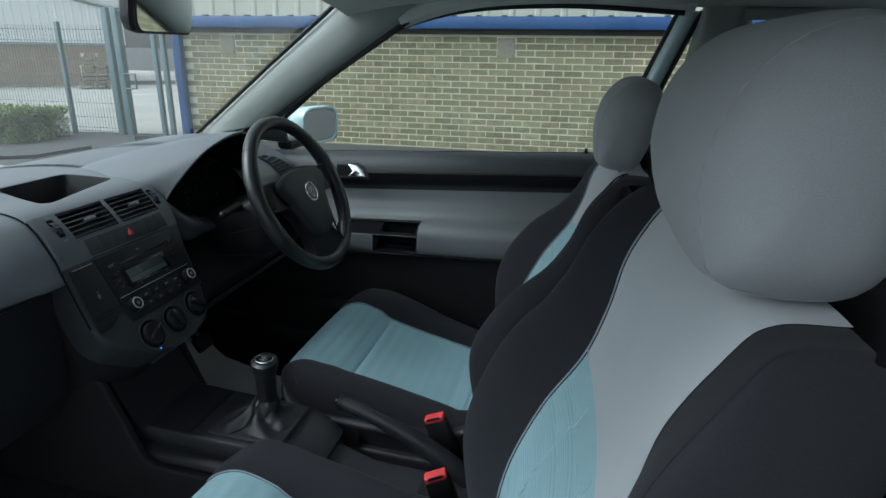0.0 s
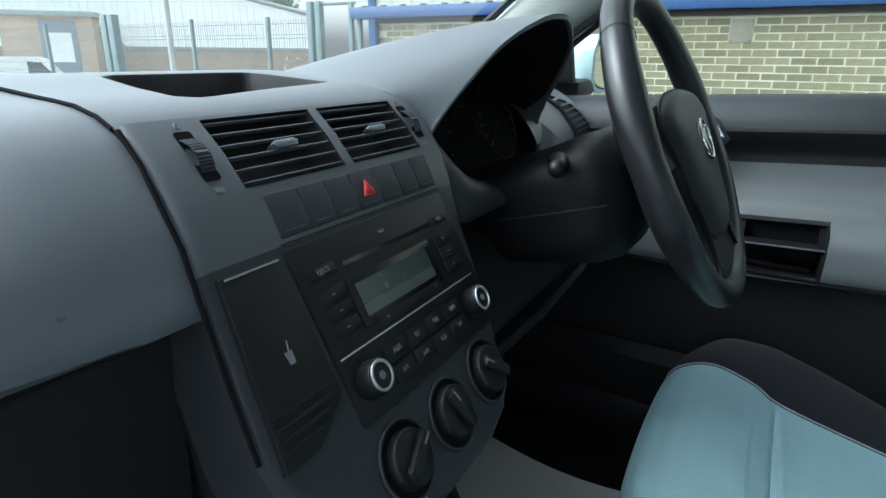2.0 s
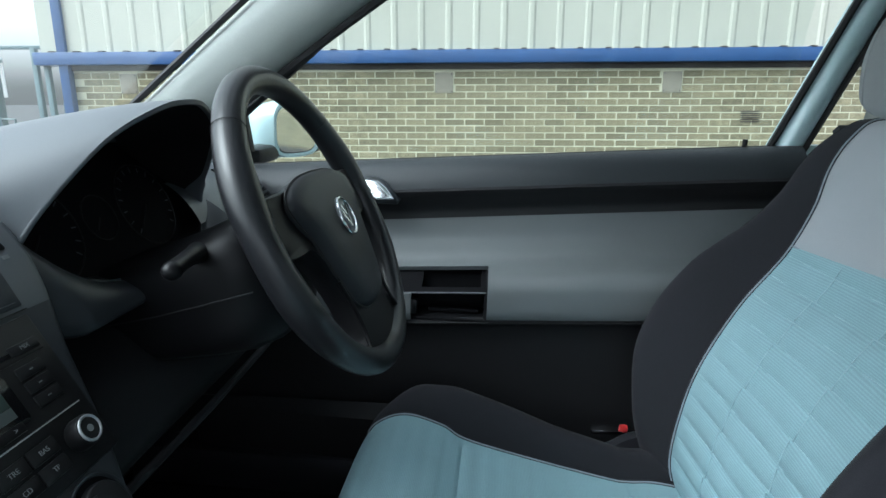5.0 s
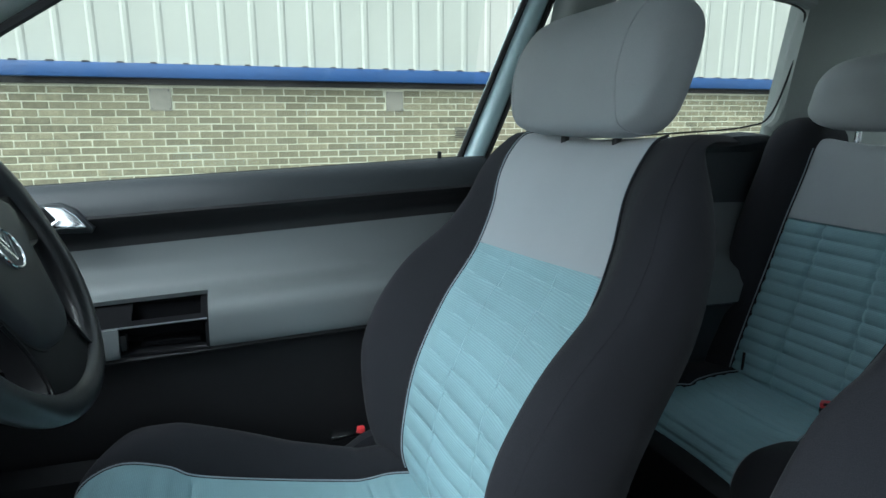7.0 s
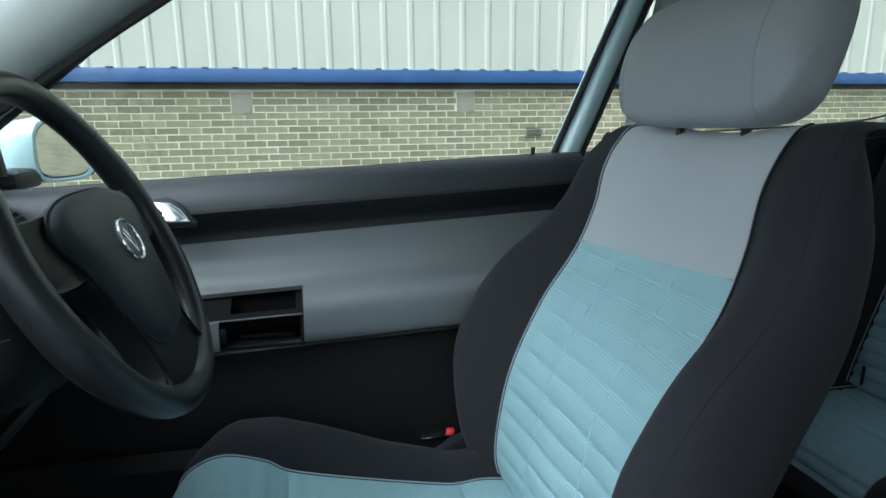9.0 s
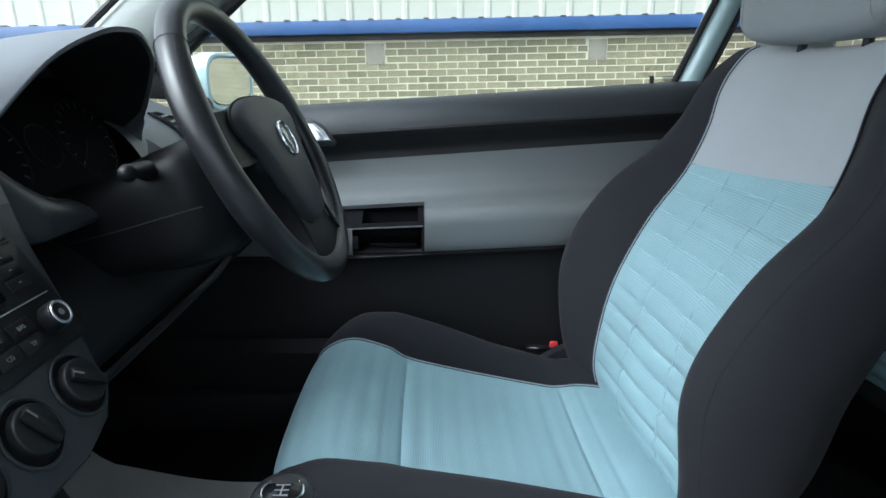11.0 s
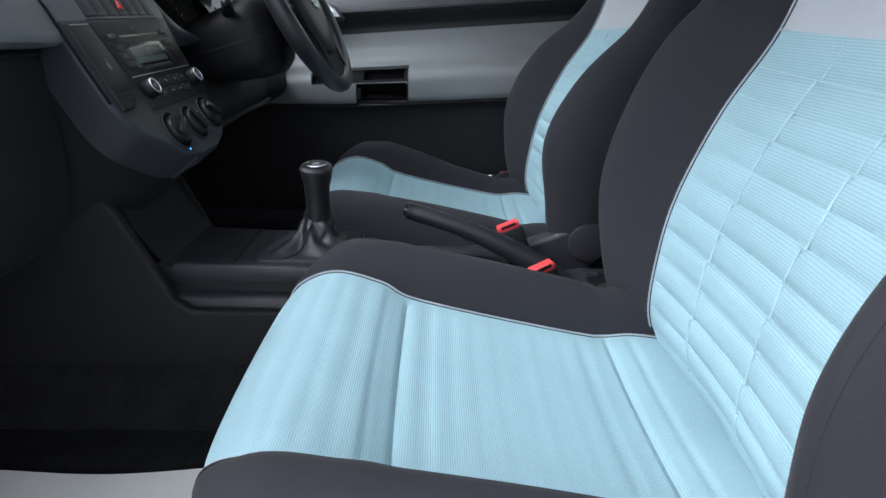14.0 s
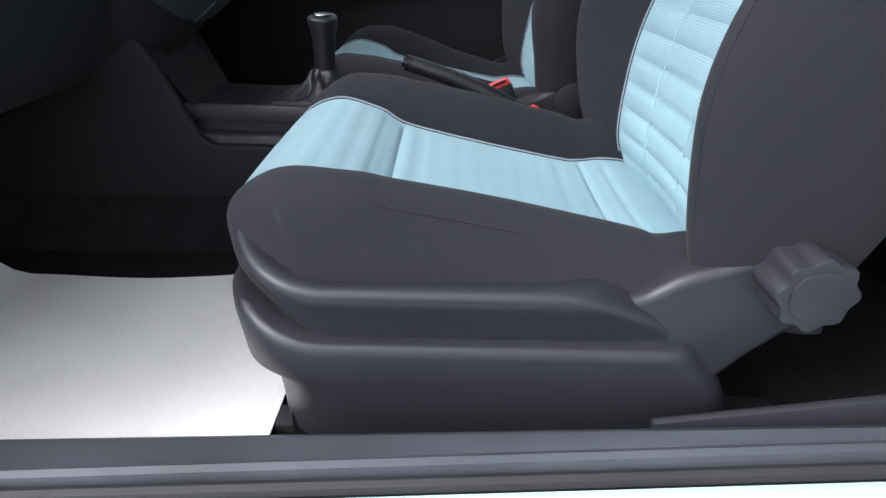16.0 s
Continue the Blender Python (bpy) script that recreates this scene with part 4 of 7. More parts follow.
    mt = Matrix(((U.x, 0, W.x, -0.312), (U.y, 0, W.y, 0.955), (0, 1, 0, 0.934), (0, 0, 0, 1)))

    def lens(a, b, q=0.55):
        return [(a * math.copysign(abs(math.cos(t)) ** q, math.cos(t)), b * math.copysign(abs(math.sin(t)) ** q, math.sin(t))) for t in np.linspace(0, 2 * np.pi, 36, endpoint=False)]

    sec = [[mt @ Vector((u + du, v, w)) for u, v in lens(a, b)] for w, a, b, du in ((-0.002, 0.074, 0.049, 0), (0.004, 0.078, 0.053, 0), (0.003, 0.084, 0.058, 0), (-0.02, 0.087, 0.060, 0), (-0.05, 0.080, 0.055, -0.003),
                                                                                       (-0.075, 0.060, 0.042, -0.008), (-0.088, 0.030, 0.022, -0.010))]
    part("wing_mirror", grid(sec, wrap_v=True, cap_u=True), PAINT, door, "pale blue wing mirror housing")
    part("mirror_base", box(-0.385, -0.33, 0.79, 0.90, 0.872, 0.905, 0.012), BLACK, door)
    part("mirror_lower", grid([[mt @ Vector((u, -0.046 - 0.012 * f + v, w)) for u, v in lens(0.082 - 0.02 * f, 0.008)] for f, w in ((0, 0.0), (0.3, -0.03), (1, -0.07))], wrap_v=True, cap_u=True), BLACK, door)
    part("mirror_glass", plate(lens(0.073, 0.048), 0.002, mt @ Matrix.Translation((0, 0, -0.001))), MIRROR, door, "mirror glass", smooth=False)


build_door()

# ---- seats ----
def along(x, xs, vs):
    return float(np.interp(x, xs, vs))


def normals(C, flip):
    t = np.gradient(C, axis=0)
    t /= np.linalg.norm(t, axis=1)[:, None] + 1e-12
    n = np.stack([-t[:, 1], t[:, 0]], 1)
    return n * flip


def groove(s, lines, depth, width):
    return -sum(depth * math.exp(-((s - q) / width) ** 2) for q in lines)


SEAT_O = Vector((0.25, -0.36, 0.29))
PIVOT = Vector((0.50, 0.0, 0.47))


def front_seat(label, recline, tall=0.0):
    seat = thing("front_seat", label, "car seat", group="front seats")
    off = Matrix.Translation((-SEAT_O.x, 0, -SEAT_O.z))
    lean = off @ Matrix.Translation(PIVOT) @ Matrix.Rotation(radians(recline), 4, "Y") @ Matrix.Translation(-PIVOT)

    def add(name, bm, mat, m=off, parent=seat, label="", **kw):
        if m is not off and not tall:
            for v in bm.verts:
                a, b = min(1, max(0, (0.70 - v.co.z) / 0.16)), min(1, max(0, (0.02 - seat_outer * v.co.y) / 0.15))
                v.co.x += 0.020 * a * a * (3 - 2 * a) * b * b * (3 - 2 * b)
        bm.transform(m)
        return part(name, bm, mat, parent, label, **kw)

    # cushion
    C = spline([(0.014, 0.425), (-0.007, 0.452), (-0.0155, 0.490), (-0.007, 0.530), (0.050, 0.549), (0.112, 0.534), (0.150, 0.513), (0.25, 0.489), (0.37, 0.4655), (0.402, 0.463), (0.435, 0.4675), (0.475, 0.465), (0.52, 0.455)], 150)
    N = normals(C, 1)
    S = np.r_[0, np.cumsum(np.linalg.norm(np.diff(C, axis=0), axis=1))]
    s1, s2 = S[np.argmin(abs(C[20:, 0] - 0.150)) + 20], S[np.argmin(abs(C[20:, 0] - 0.402)) + 20]

    ca = np.array([0.016 * max(0.0, 1 - max(0.0, c[0] + 0.008) / 0.11) ** 1.4 for c in C])
    lines = [s1 - 0.028 * q for q in range(1, 8)] + [s1 + 0.028 * q for q in range(1, 9) if s1 + 0.028 * q < s2 - 0.012] + [s2 + 0.03]

    def hw(x):
        return along(x, (-0.01, 0.03, 0.10, 0.40, 0.5), (0.158, 0.164, 0.167, 0.160, 0.150))

    V = np.linspace(-1, 1, 31)
    P = []
    for c, n, s, a in zip(C, N, S, ca):
        h0 = groove(s, lines, 0.0028 if s > s1 else 0.0015, 0.0055) + groove(s, (s1, s2), 0.0045, 0.004)
        row = []
        for v in V:
            h = h0 * (1 - v ** 12) - 0.010 * (1 - v * v) + 0.004 * (1 - v ** 8)
            row.append((c[0] + n[0] * h + a * v * v, v * hw(c[0]), c[1] + n[1] * h))
        P.append(row)
    cushion = add("cushion", grid(P), CLOTH_SEAT, label="turquoise ribbed cushion centre")

    def bol(i):
        x = C[i, 0]
        if i < 40 and C[i, 1] < 0.53:
            return 0.006
        return along(x, (0.0, 0.06, 0.09, 0.15, 0.27, 0.40, 0.47, 0.52), (0.012, 0.026, 0.036, 0.060, 0.068, 0.052, 0.048, 0.04))

    rise = np.array([bol(i) for i in range(len(C))])
    rise = np.convolve(np.pad(rise, 15, mode="edge"), np.ones(31) / 31, "valid")
    rise_outer = rise if tall else rise * np.array([along(c[0], (0.05, 0.11, 0.17, 0.28, 0.42), (1.0, 1.12, 0.98, 0.70, 0.55)) for c in C])
    front = int(np.argmin(C[:60, 0]))
    NS = np.stack([np.convolve(np.pad(N[:, a], 16, mode="edge"), np.ones(33) / 33, "valid") for a in (0, 1)], 1)
    NS /= np.linalg.norm(NS, axis=1)[:, None]
    NS[:front + 12] = N[:front + 12]
    for i in range(front + 12, front + 32):
        NS[i] = N[i] + (NS[i] - N[i]) * (i - front - 12) / 20.0
    for sgn in (1, -1):
        P, seam = [], []
        for i in range(0, len(C), 2):
            c, n, w, b = C[i], NS[i], hw(C[i, 0]), (rise_outer if sgn == seat_outer else rise)[i]
            zb = min(c[1] - 0.015, 0.445)
            ctrl = [(w, -0.003), (w + 0.010, 0.5 * b), (w + 0.026, 0.92 * b), (w + 0.043, b), (w + 0.060, 0.8 * b), (w + 0.074, 0.3 * b - 0.003)]
            sec = [(c[0] + n[0] * h, sgn * l, c[1] + n[1] * h) for l, h in ctrl]
            zl = sec[-1][2]
            sec += [(c[0], sgn * (w + 0.081), zl * 0.65 + zb * 0.35), (c[0] + 0.004, sgn * (w + 0.080), zl * 0.3 + zb * 0.7), (c[0] + 0.008, sgn * (w + 0.070), zb)]
            fr = max(0.0, 1 - max(0.0, c[0] + 0.008) / 0.10) ** 1.5
            sec = [(x + ca[i] + 0.072 * fr * max(0.0, (abs(y) - w) / 0.08) ** 1.6, y, z) for x, y, z in sec]
            P.append(spline(sec, 22))
            want = along(c[0], (0.0, 0.045, 0.10, 0.176, 0.257, 0.326, 0.39), (0.545, 0.552, 0.557, 0.558, 0.543, 0.531, 0.524))
            outer_half = P[-1][11:]
            top = int(np.argmax(outer_half[:, 2]))
            falling = outer_half[top:]
            q = [float(np.interp(-want, -falling[:, 2], falling[:, a])) for a in range(3)]
            if i > front and 0.125 < c[0] < 0.27:
                seam.append((q[0], q[1] + sgn * 0.0003, q[2]))
        add("bolster", grid(P), CLOTH_DARK, parent=seat, label="charcoal cloth side bolster")
        pipe = [(c[0] + n[0] * 0.0024 + a, sgn * (hw(c[0]) + 0.0005), c[1] + n[1] * 0.0024) for c, n, a in zip(C[24:140:2], N[24:140:2], ca[24:140:2])]
        add("piping", tube(pipe, 0.0012, 6), PIPING, parent=cushion)
        add("piping_edge", tube([(x, y + sgn * 0.0025, z + 0.0004) for x, y, z in pipe], 0.0014, 6), CLOTH_DARK, parent=cushion)
        if sgn == seat_outer:
            add("side_seam", tube(seam, 0.0008, 5), CLOTH_DARK, parent=cushion)
    add("cushion_pan", box(0.06, 0.46, -0.20, 0.20, 0.38, 0.425, 0.01), BLACK)

    # plastic skirt round the base
    def ring(z, front, rear, w, r=0.045):
        fr = 0.085
        o = []
        for cx, cy, a0, q in ((rear - r, w - r, 0, r), (front + fr, w - fr, 90, fr), (front + fr, fr - w, 180, fr), (rear - r, r - w, 270, r)):
            o += [(cx + q * math.cos(radians(a0 + 90 * k / 14)), cy + q * math.sin(radians(a0 + 90 * k / 14))) for k in range(15)]
        return [(x, y, z + (0.030 * max(0.0, (0.115 - x) / 0.095) ** 2 if z > 0.40 else 0.0)) for x, y in o]

    low = [ring(0.300, 0.036, 0.492, 0.250, 0.03), ring(0.34, 0.035, 0.488, 0.254, 0.03), ring(0.365, 0.033, 0.480, 0.257, 0.03), ring(0.382, 0.024, 0.472, 0.260, 0.03), ring(0.394, 0.008, 0.464, 0.262, 0.032), ring(0.406, 0.002, 0.456, 0.263, 0.036), ring(0.420, 0.003, 0.446, 0.264, 0.04), ring(0.430, 0.007, 0.440, 0.264, 0.04),
           ring(0.433, 0.012, 0.436, 0.259, 0.04), ring(0.434, 0.028, 0.430, 0.246, 0.04)]
    mid_low = [abs(low[0][j][1] + low[0][(j + 1) % len(low[0])][1]) / 2 < 0.19 and low[0][j][0] > 0.2 for j in range(len(low[0]))]
    add("base_cover", grid(low, wrap_v=True, skip=lambda i, j: mid_low[j] and i > 2), SEAT_PLASTIC, label="dark grey plastic seat base cover", angle=70)
    band = [ring(0.425, 0.034, 0.440, 0.246, 0.035), ring(0.436, 0.030, 0.438, 0.249, 0.035), ring(0.450, 0.024, 0.424, 0.253, 0.038), ring(0.463, 0.018, 0.404, 0.258, 0.042), ring(0.474, 0.014, 0.384, 0.262, 0.046), ring(0.482, 0.013, 0.366, 0.264, 0.05),
            ring(0.4880, 0.0165, 0.354, 0.2605, 0.05), ring(0.4905, 0.024, 0.346, 0.253, 0.05), ring(0.4895, 0.036, 0.334, 0.243, 0.05), ring(0.482, 0.054, 0.334, 0.228, 0.05)]
    lip0 = band[3]
    inner = [abs(lip0[j][1] + lip0[(j + 1) % len(lip0)][1]) / 2 < 0.19 and lip0[j][0] > 0.2 for j in range(len(lip0))]
    add("base_lip", grid(band, wrap_v=True, skip=lambda i, j: inner[j]), SEAT_PLASTIC, label="rounded plastic lip under the cushion", angle=70)
    for sgn in (1, -1):
        flank = spline([(0.340, 0.468), (0.352, 0.474), (0.381, 0.481), (0.411, 0.500), (0.446, 0.512), (0.488, 0.530), (0.530, 0.534), (0.548, 0.512), (0.536, 0.470), (0.508, 0.440), (0.484, 0.418), (0.459, 0.390), (0.43, 0.372), (0.39, 0.39), (0.35, 0.44), (0.340, 0.468)], 60)[:-1]
        m = off @ Matrix.Translation((0, sgn * 0.258, 0)) @ Matrix.Rotation(radians(90), 4, "X") @ Matrix.Translation((0, 0, -0.006 if sgn < 0 else -0.024))
        if sgn > 0:
            m = off @ Matrix.Translation((0, 0.222, 0)) @ Matrix.Scale(-1, 4, (0, 1, 0)) @ Matrix.Rotation(radians(90), 4, "X")
            b = plate([tuple(q) for q in flank], 0.027, None, 0.010, 4)
        else:
            m = off @ Matrix.Translation((0, -0.222, 0)) @ Matrix.Rotation(radians(90), 4, "X")
            b = plate([tuple(q) for q in flank], 0.027, None, 0.010, 4)
        b.transform(m)
        bmesh.ops.recalc_face_normals(b, faces=b.faces)
        part("recliner_cover", b, SEAT_PLASTIC, seat, "plastic hinge cover")
        if sgn * seat_outer < 0:
            part("hinge_cap", (lambda q: (q.transform(off), q)[1])(disc((0.514, sgn * 0.244, 0.503), (0, sgn, 0), 0.036, 0.012, 32, 0.004)), SEAT_PLASTIC, seat)
    # recliner knob, on the door side
    lob = [(0.0315 + 0.0022 * math.cos(8 * a)) for a in np.linspace(0, 2 * np.pi, 70, endpoint=False)]
    out = [(r * math.cos(a), r * math.sin(a)) for r, a in zip(lob, np.linspace(0, 2 * np.pi, 70, endpoint=False))]
    for name, rad, h0, h1, bev in (("recliner_knob", 1.0, -0.014, 0.034, 0.0022), ("knob_cap", 0.66, 0.0335, 0.0355, 0.0008)):
        b = plate([(u * rad, v * rad) for u, v in (out if rad == 1.0 else [(0.035 * math.cos(a), 0.035 * math.sin(a)) for a in np.linspace(0, 6.2832, 40, endpoint=False)])], h1 - h0, None, bev, 2)
        b.transform(off @ Matrix.Translation((0.498, seat_outer * (0.256 + h0), 0.508)) @ Matrix.Rotation(radians(-90 * seat_outer), 4, "X"))
        bmesh.ops.recalc_face_normals(b, faces=b.faces)
        part(name, b, SEAT_PLASTIC, seat, "lobed plastic backrest adjuster" if rad == 1.0 else "")
    # floor rails
    for y in (-0.20, 0.20):
        add("rail", box(0.05, 0.56, y - 0.02, y + 0.02, 0.285, 0.315, 0.004), BLACK)
        add("rail_foot", box(0.030, 0.058, y - 0.016, y + 0.016, 0.283, 0.297, 0.003), RUBBER)

    # backrest
    lift = 0.0 if tall else 0.014
    B = spline([(0.482, 0.44), (0.458, 0.50), (0.457, 0.58), (0.468, 0.66), (0.500, 0.755), (0.541, 0.835), (0.560, 0.895 + 0.2 * tall + 0.4 * lift), (0.568 + 0.1 * tall, 0.950 + 0.6 * tall + 0.8 * lift), (0.586 + 0.3 * tall, 0.992 + tall + lift), (0.606 + 0.3 * tall, 1.014 + tall + lift), (0.646 + 0.3 * tall, 1.020 + tall + lift)], 180)
    M = normals(B, 1)
    M *= np.sign(-M[60, 0])
    T = np.r_[0, np.cumsum(np.linalg.norm(np.diff(B, axis=0), axis=1))]
    k = int(np.argmin(abs(B[:, 1] - 0.846 - lift)))
    rows = np.arange(0.04, T[k] - 0.01, 0.0345)

    def level(z):
        return z - tall * max(0.0, min(1.0, (z - 0.86) / (0.16 + tall)))

    def bw(z):
        z = level(z)
        return along(z, (0.44, 0.6, 0.82, 0.92, 0.99, 1.02), (0.158, 0.166, 0.169, 0.168, 0.174, 0.172))

    def ow(z):
        z = level(z)
        return along(z, (0.44, 0.52, 0.62, 0.75, 0.85, 0.93, 0.99, 1.02), (0.225, 0.252, 0.264, 0.264, 0.257, 0.246, 0.234, 0.212))

    def bb(z):
        z = level(z)
        return along(z, (0.44, 0.55, 0.66, 0.74, 0.80, 0.87, 0.93, 0.99, 1.02), (0.015, 0.052, 0.080, 0.074, 0.058, 0.034, 0.016, 0.006, 0.001))

    def bw_in(z):
        z = level(z)
        return along(z, (0.44, 0.6, 0.72, 0.85, 0.93, 1.02), (0.158, 0.166, 0.165, 0.154, 0.147, 0.142))

    def side_at(v, z):
        inside = tall == 0 and v * seat_outer < 0
        return v * (bw_in(z) if inside else bw(z))

    def inner_bulge(z):
        z = level(z)
        if tall == 0:
            return along(z, (0.44, 0.55, 0.66, 0.74, 0.80, 0.87, 0.93, 0.99, 1.02), (0.015, 0.048, 0.070, 0.065, 0.049, 0.033, 0.022, 0.014, 0.004))
        return along(z, (0.44, 0.55, 0.66, 0.74, 0.80, 0.87, 0.93, 0.99, 1.02), (0.015, 0.052, 0.080, 0.082, 0.082, 0.070, 0.052, 0.038, 0.014))

    def tt(i):
        z = level(B[i, 1])
        return along(z, (0.44, 0.6, 0.75, 0.88, 0.96, 1.0, 1.0201), (0.09, 0.130, 0.134, 0.116, 0.102, 0.080, 0.014))

    V = np.linspace(-1, 1, 111)
    IDX = np.arange(len(B))
    skew = -2.6 if tall == 0 else 0.0

    def columns(s):
        j, f = divmod((s - 0.04) / 0.0345, 1)
        return [q + 0.010 * (1 if j % 2 else -1) + 0.012 * (f - 0.5) for q in (-0.37, 0.37)]

    def quilt_at(s, v, depth):
        q = float(np.interp(s, T, IDX))
        h = -0.012 * (1 - v * v) + 0.004 * (1 - v ** 8) - depth
        p = [np.interp(q, IDX, B[:, a]) + np.interp(q, IDX, M[:, a]) * h for a in (0, 1)]
        return (p[0], side_at(v, np.interp(q, IDX, B[:, 1])), p[1])

    def panel(i0, i1, quilt):
        P = []
        for f in np.linspace(0, 1, i1 - i0 + 1):
            row = []
            for v in V:
                q = i0 + (i1 - i0 + skew * v * (1 if quilt else 0)) * f + (0 if quilt else skew * v * (1 - f))
                c = [np.interp(q, IDX, B[:, a]) for a in (0, 1)]
                n = [np.interp(q, IDX, M[:, a]) for a in (0, 1)]
                s = float(np.interp(q, IDX, T))
                h = -0.012 * (1 - v * v) + 0.004 * (1 - v ** 8)
                if quilt:
                    h += groove(s, rows, 0.0044, 0.0058) * (1 - v ** 12) + groove(v, columns(s), 0.0005, 0.034)
                row.append((c[0] + n[0] * h, side_at(v, c[1]), c[1] + n[1] * h))
            P.append(row)
        return grid(P)

    back = add("backrest", panel(0, k, True), CLOTH_BLUE, lean, label="turquoise quilted backrest centre")
    for j, s in enumerate(rows):
        if s < T[k] - 0.012:
            add("quilt_seam", tube([quilt_at(s, v, 0.0044 * (1 - v ** 12) + 0.0004) for v in np.linspace(-0.97, 0.97, 41)], 0.0010, 5), QUILT_SEAM, lean, parent=back)
        for side in (0, 1):
            top = min(s + 0.0345, T[k] - 0.006)
            add("quilt_seam", tube([quilt_at(q, columns(q)[side], 0.0006) for q in np.linspace(s + 0.0008, top - 0.0008, 9)], 0.0011 if tall else 0.0008, 5), QUILT_SEAM, lean, parent=back)
    add("shoulder_panel", panel(k, len(B) - 1, False), CLOTH_GREY, lean, label="silver-grey upper backrest panel")
    add("panel_seam", tube([(np.interp(k + skew * v, IDX, B[:, 0]) + M[k, 0] * (0.001 - 0.012 * (1 - v * v)), side_at(v, B[k, 1]), np.interp(k + skew * v, IDX, B[:, 1]) + M[k, 1] * (0.001 - 0.012 * (1 - v * v))) for v in V], 0.0014, 5), PIPING, lean, parent=back)
    def soft(a):
        return np.convolve(np.pad(np.array(a), 9, mode="edge"), np.ones(19) / 19, "valid")

    widths, outers, bulges, depths = {q: np.array([abs(side_at(q, c[1])) for c in B]) for q in (1, -1)}, soft([ow(c[1]) for c in B]), {seat_outer: soft([bb(c[1]) for c in B]), -seat_outer: soft([inner_bulge(c[1]) for c in B])}, np.array([tt(i) for i in range(len(B))])
    depths[:165] = soft(depths)[:165]
    for sgn in (1, -1):
        P = []
        for i in range(0, len(B), 2):
            c, n = B[i], M[i]
            w, o, b, t = widths[sgn][i], outers[i], bulges[sgn][i], depths[i]
            g = o - w
            front = [(w - 0.001, -0.001), (w + 0.16 * g, 0.22 * b), (w + 0.42 * g, 0.62 * b), (w + 0.66 * g, 0.95 * b), (w + 0.84 * g, 0.92 * b), (w + 0.97 * g, 0.45 * b - 0.004)]
            if sgn != seat_outer:
                pk = along(level(c[1]), (0.66, 0.80, 0.97), (0.66, 0.76 if tall else 0.60, 0.36 if tall else 0.55))
                front = [(w - 0.001, -0.001), (w + 0.25 * pk * g, 0.26 * b), (w + 0.62 * pk * g, 0.74 * b), (w + pk * g, b), (w + (0.5 + 0.5 * pk) * g, 0.84 * b), (w + 0.97 * g, 0.42 * b - 0.003)]
            row = [(c[0] + n[0] * h, sgn * l, c[1] + n[1] * h) for l, h in front]
            if sgn == seat_outer:
                t = max(t, 0.095)
                row += [(c[0] + 0.985 * h, sgn * l, c[1] - 0.17 * h) for l, h in ((o, 0.3 * t), (o - 0.004, 0.72 * t), (o - 0.024, 1.0 * t), (o * 0.55, 1.06 * t), (0, 1.08 * t))]
            else:
                row += [(c[0] - n[0] * h, sgn * l, c[1] - n[1] * h) for l, h in ((o, 0.24 * t), (o - 0.018, 0.56 * t), (o - 0.060, 0.90 * t), (o * 0.55, 1.06 * t), (0, 1.08 * t))]
            P.append(spline(row, 34))
        add("side_panel", grid(P), CLOTH_DARK, lean, label="charcoal cloth backrest side")
        pipe = [(c[0] + n[0] * 0.0024, side_at(sgn, c[1]) + sgn * 0.0005, c[1] + n[1] * 0.0024) for c, n in zip(B[4:166:2], M[4:166:2])]
        if tall and sgn == seat_outer:
            pipe = pipe[:48]
        add("piping", tube(pipe, 0.0012, 6), PIPING, lean, parent=back)
        add("piping_edge", tube([(x - 0.0006, y + sgn * 0.0025, z) for x, y, z in pipe], 0.0014, 6), CLOTH_DARK, lean, parent=back)
        ridge = [P[i][13 if sgn == seat_outer else 14] for i in range(12, len(P) - 8)]
        add("side_seam", tube([(x - 0.0003, y, z) for x, y, z in ridge], 0.0005, 5), CLOTH_DARK, lean, parent=back)
    # headrest
    wide = 0.74 if tall == 0 else 1.0
    hx, hz = (0.589 if tall == 0 else 0.615) + 0.3 * tall, (1.113 if tall == 0 else 1.107) + tall
    shape = [(-0.052, -0.060), (-0.062, -0.02), (-0.058, 0.035), (-0.030, 0.078), (0.015, 0.090), (0.055, 0.072), (0.068, 0.02), (0.066, -0.050), (0.050, -0.092), (0.0, -0.101), (-0.036, -0.091)]
    loop = spline([(x * wide, z * (0.94 if tall else 0.87)) for x, z in shape + [shape[0]]], 45)[:-1]

    def slice_at(y, s, bulge=0.0):
        return [(hx + x * s * (1 + bulge * (x < 0)) + 0.10 * (z + 0.02), y + (seat_outer * 0.010 if tall else 0.0), hz + z * s) for x, z in loop]

    def shrink(v):
        return max(0.0004, (1 - abs(v) ** (5.4 if tall else 6.0))) ** (1 / 2.7)

    half = 0.176 if tall else 0.163
    P = [slice_at(half * v, shrink(v), 0.10 * (1 - v * v)) for v in np.sin(np.linspace(-math.pi / 2, math.pi / 2, 33))]
    head = add("headrest", grid(P, wrap_v=True, cap_u=True), CLOTH_HEAD, lean, label="grey cloth headrest")
    for v in (-0.75, 0.75):
        add("headrest_seam", tube(slice_at(half * v, shrink(v) * 1.002, 0.10 * (1 - v * v)), 0.0007, 5, closed=True), CLOTH_HEAD, lean, parent=head)
    for y in (-0.06, 0.06):
        add("headrest_post", tube([(hx + 0.02, y, 0.98 + tall), (hx + 0.015, y, 1.06 + tall)], 0.006, 10), BLACK, lean, parent=head)
    return seat


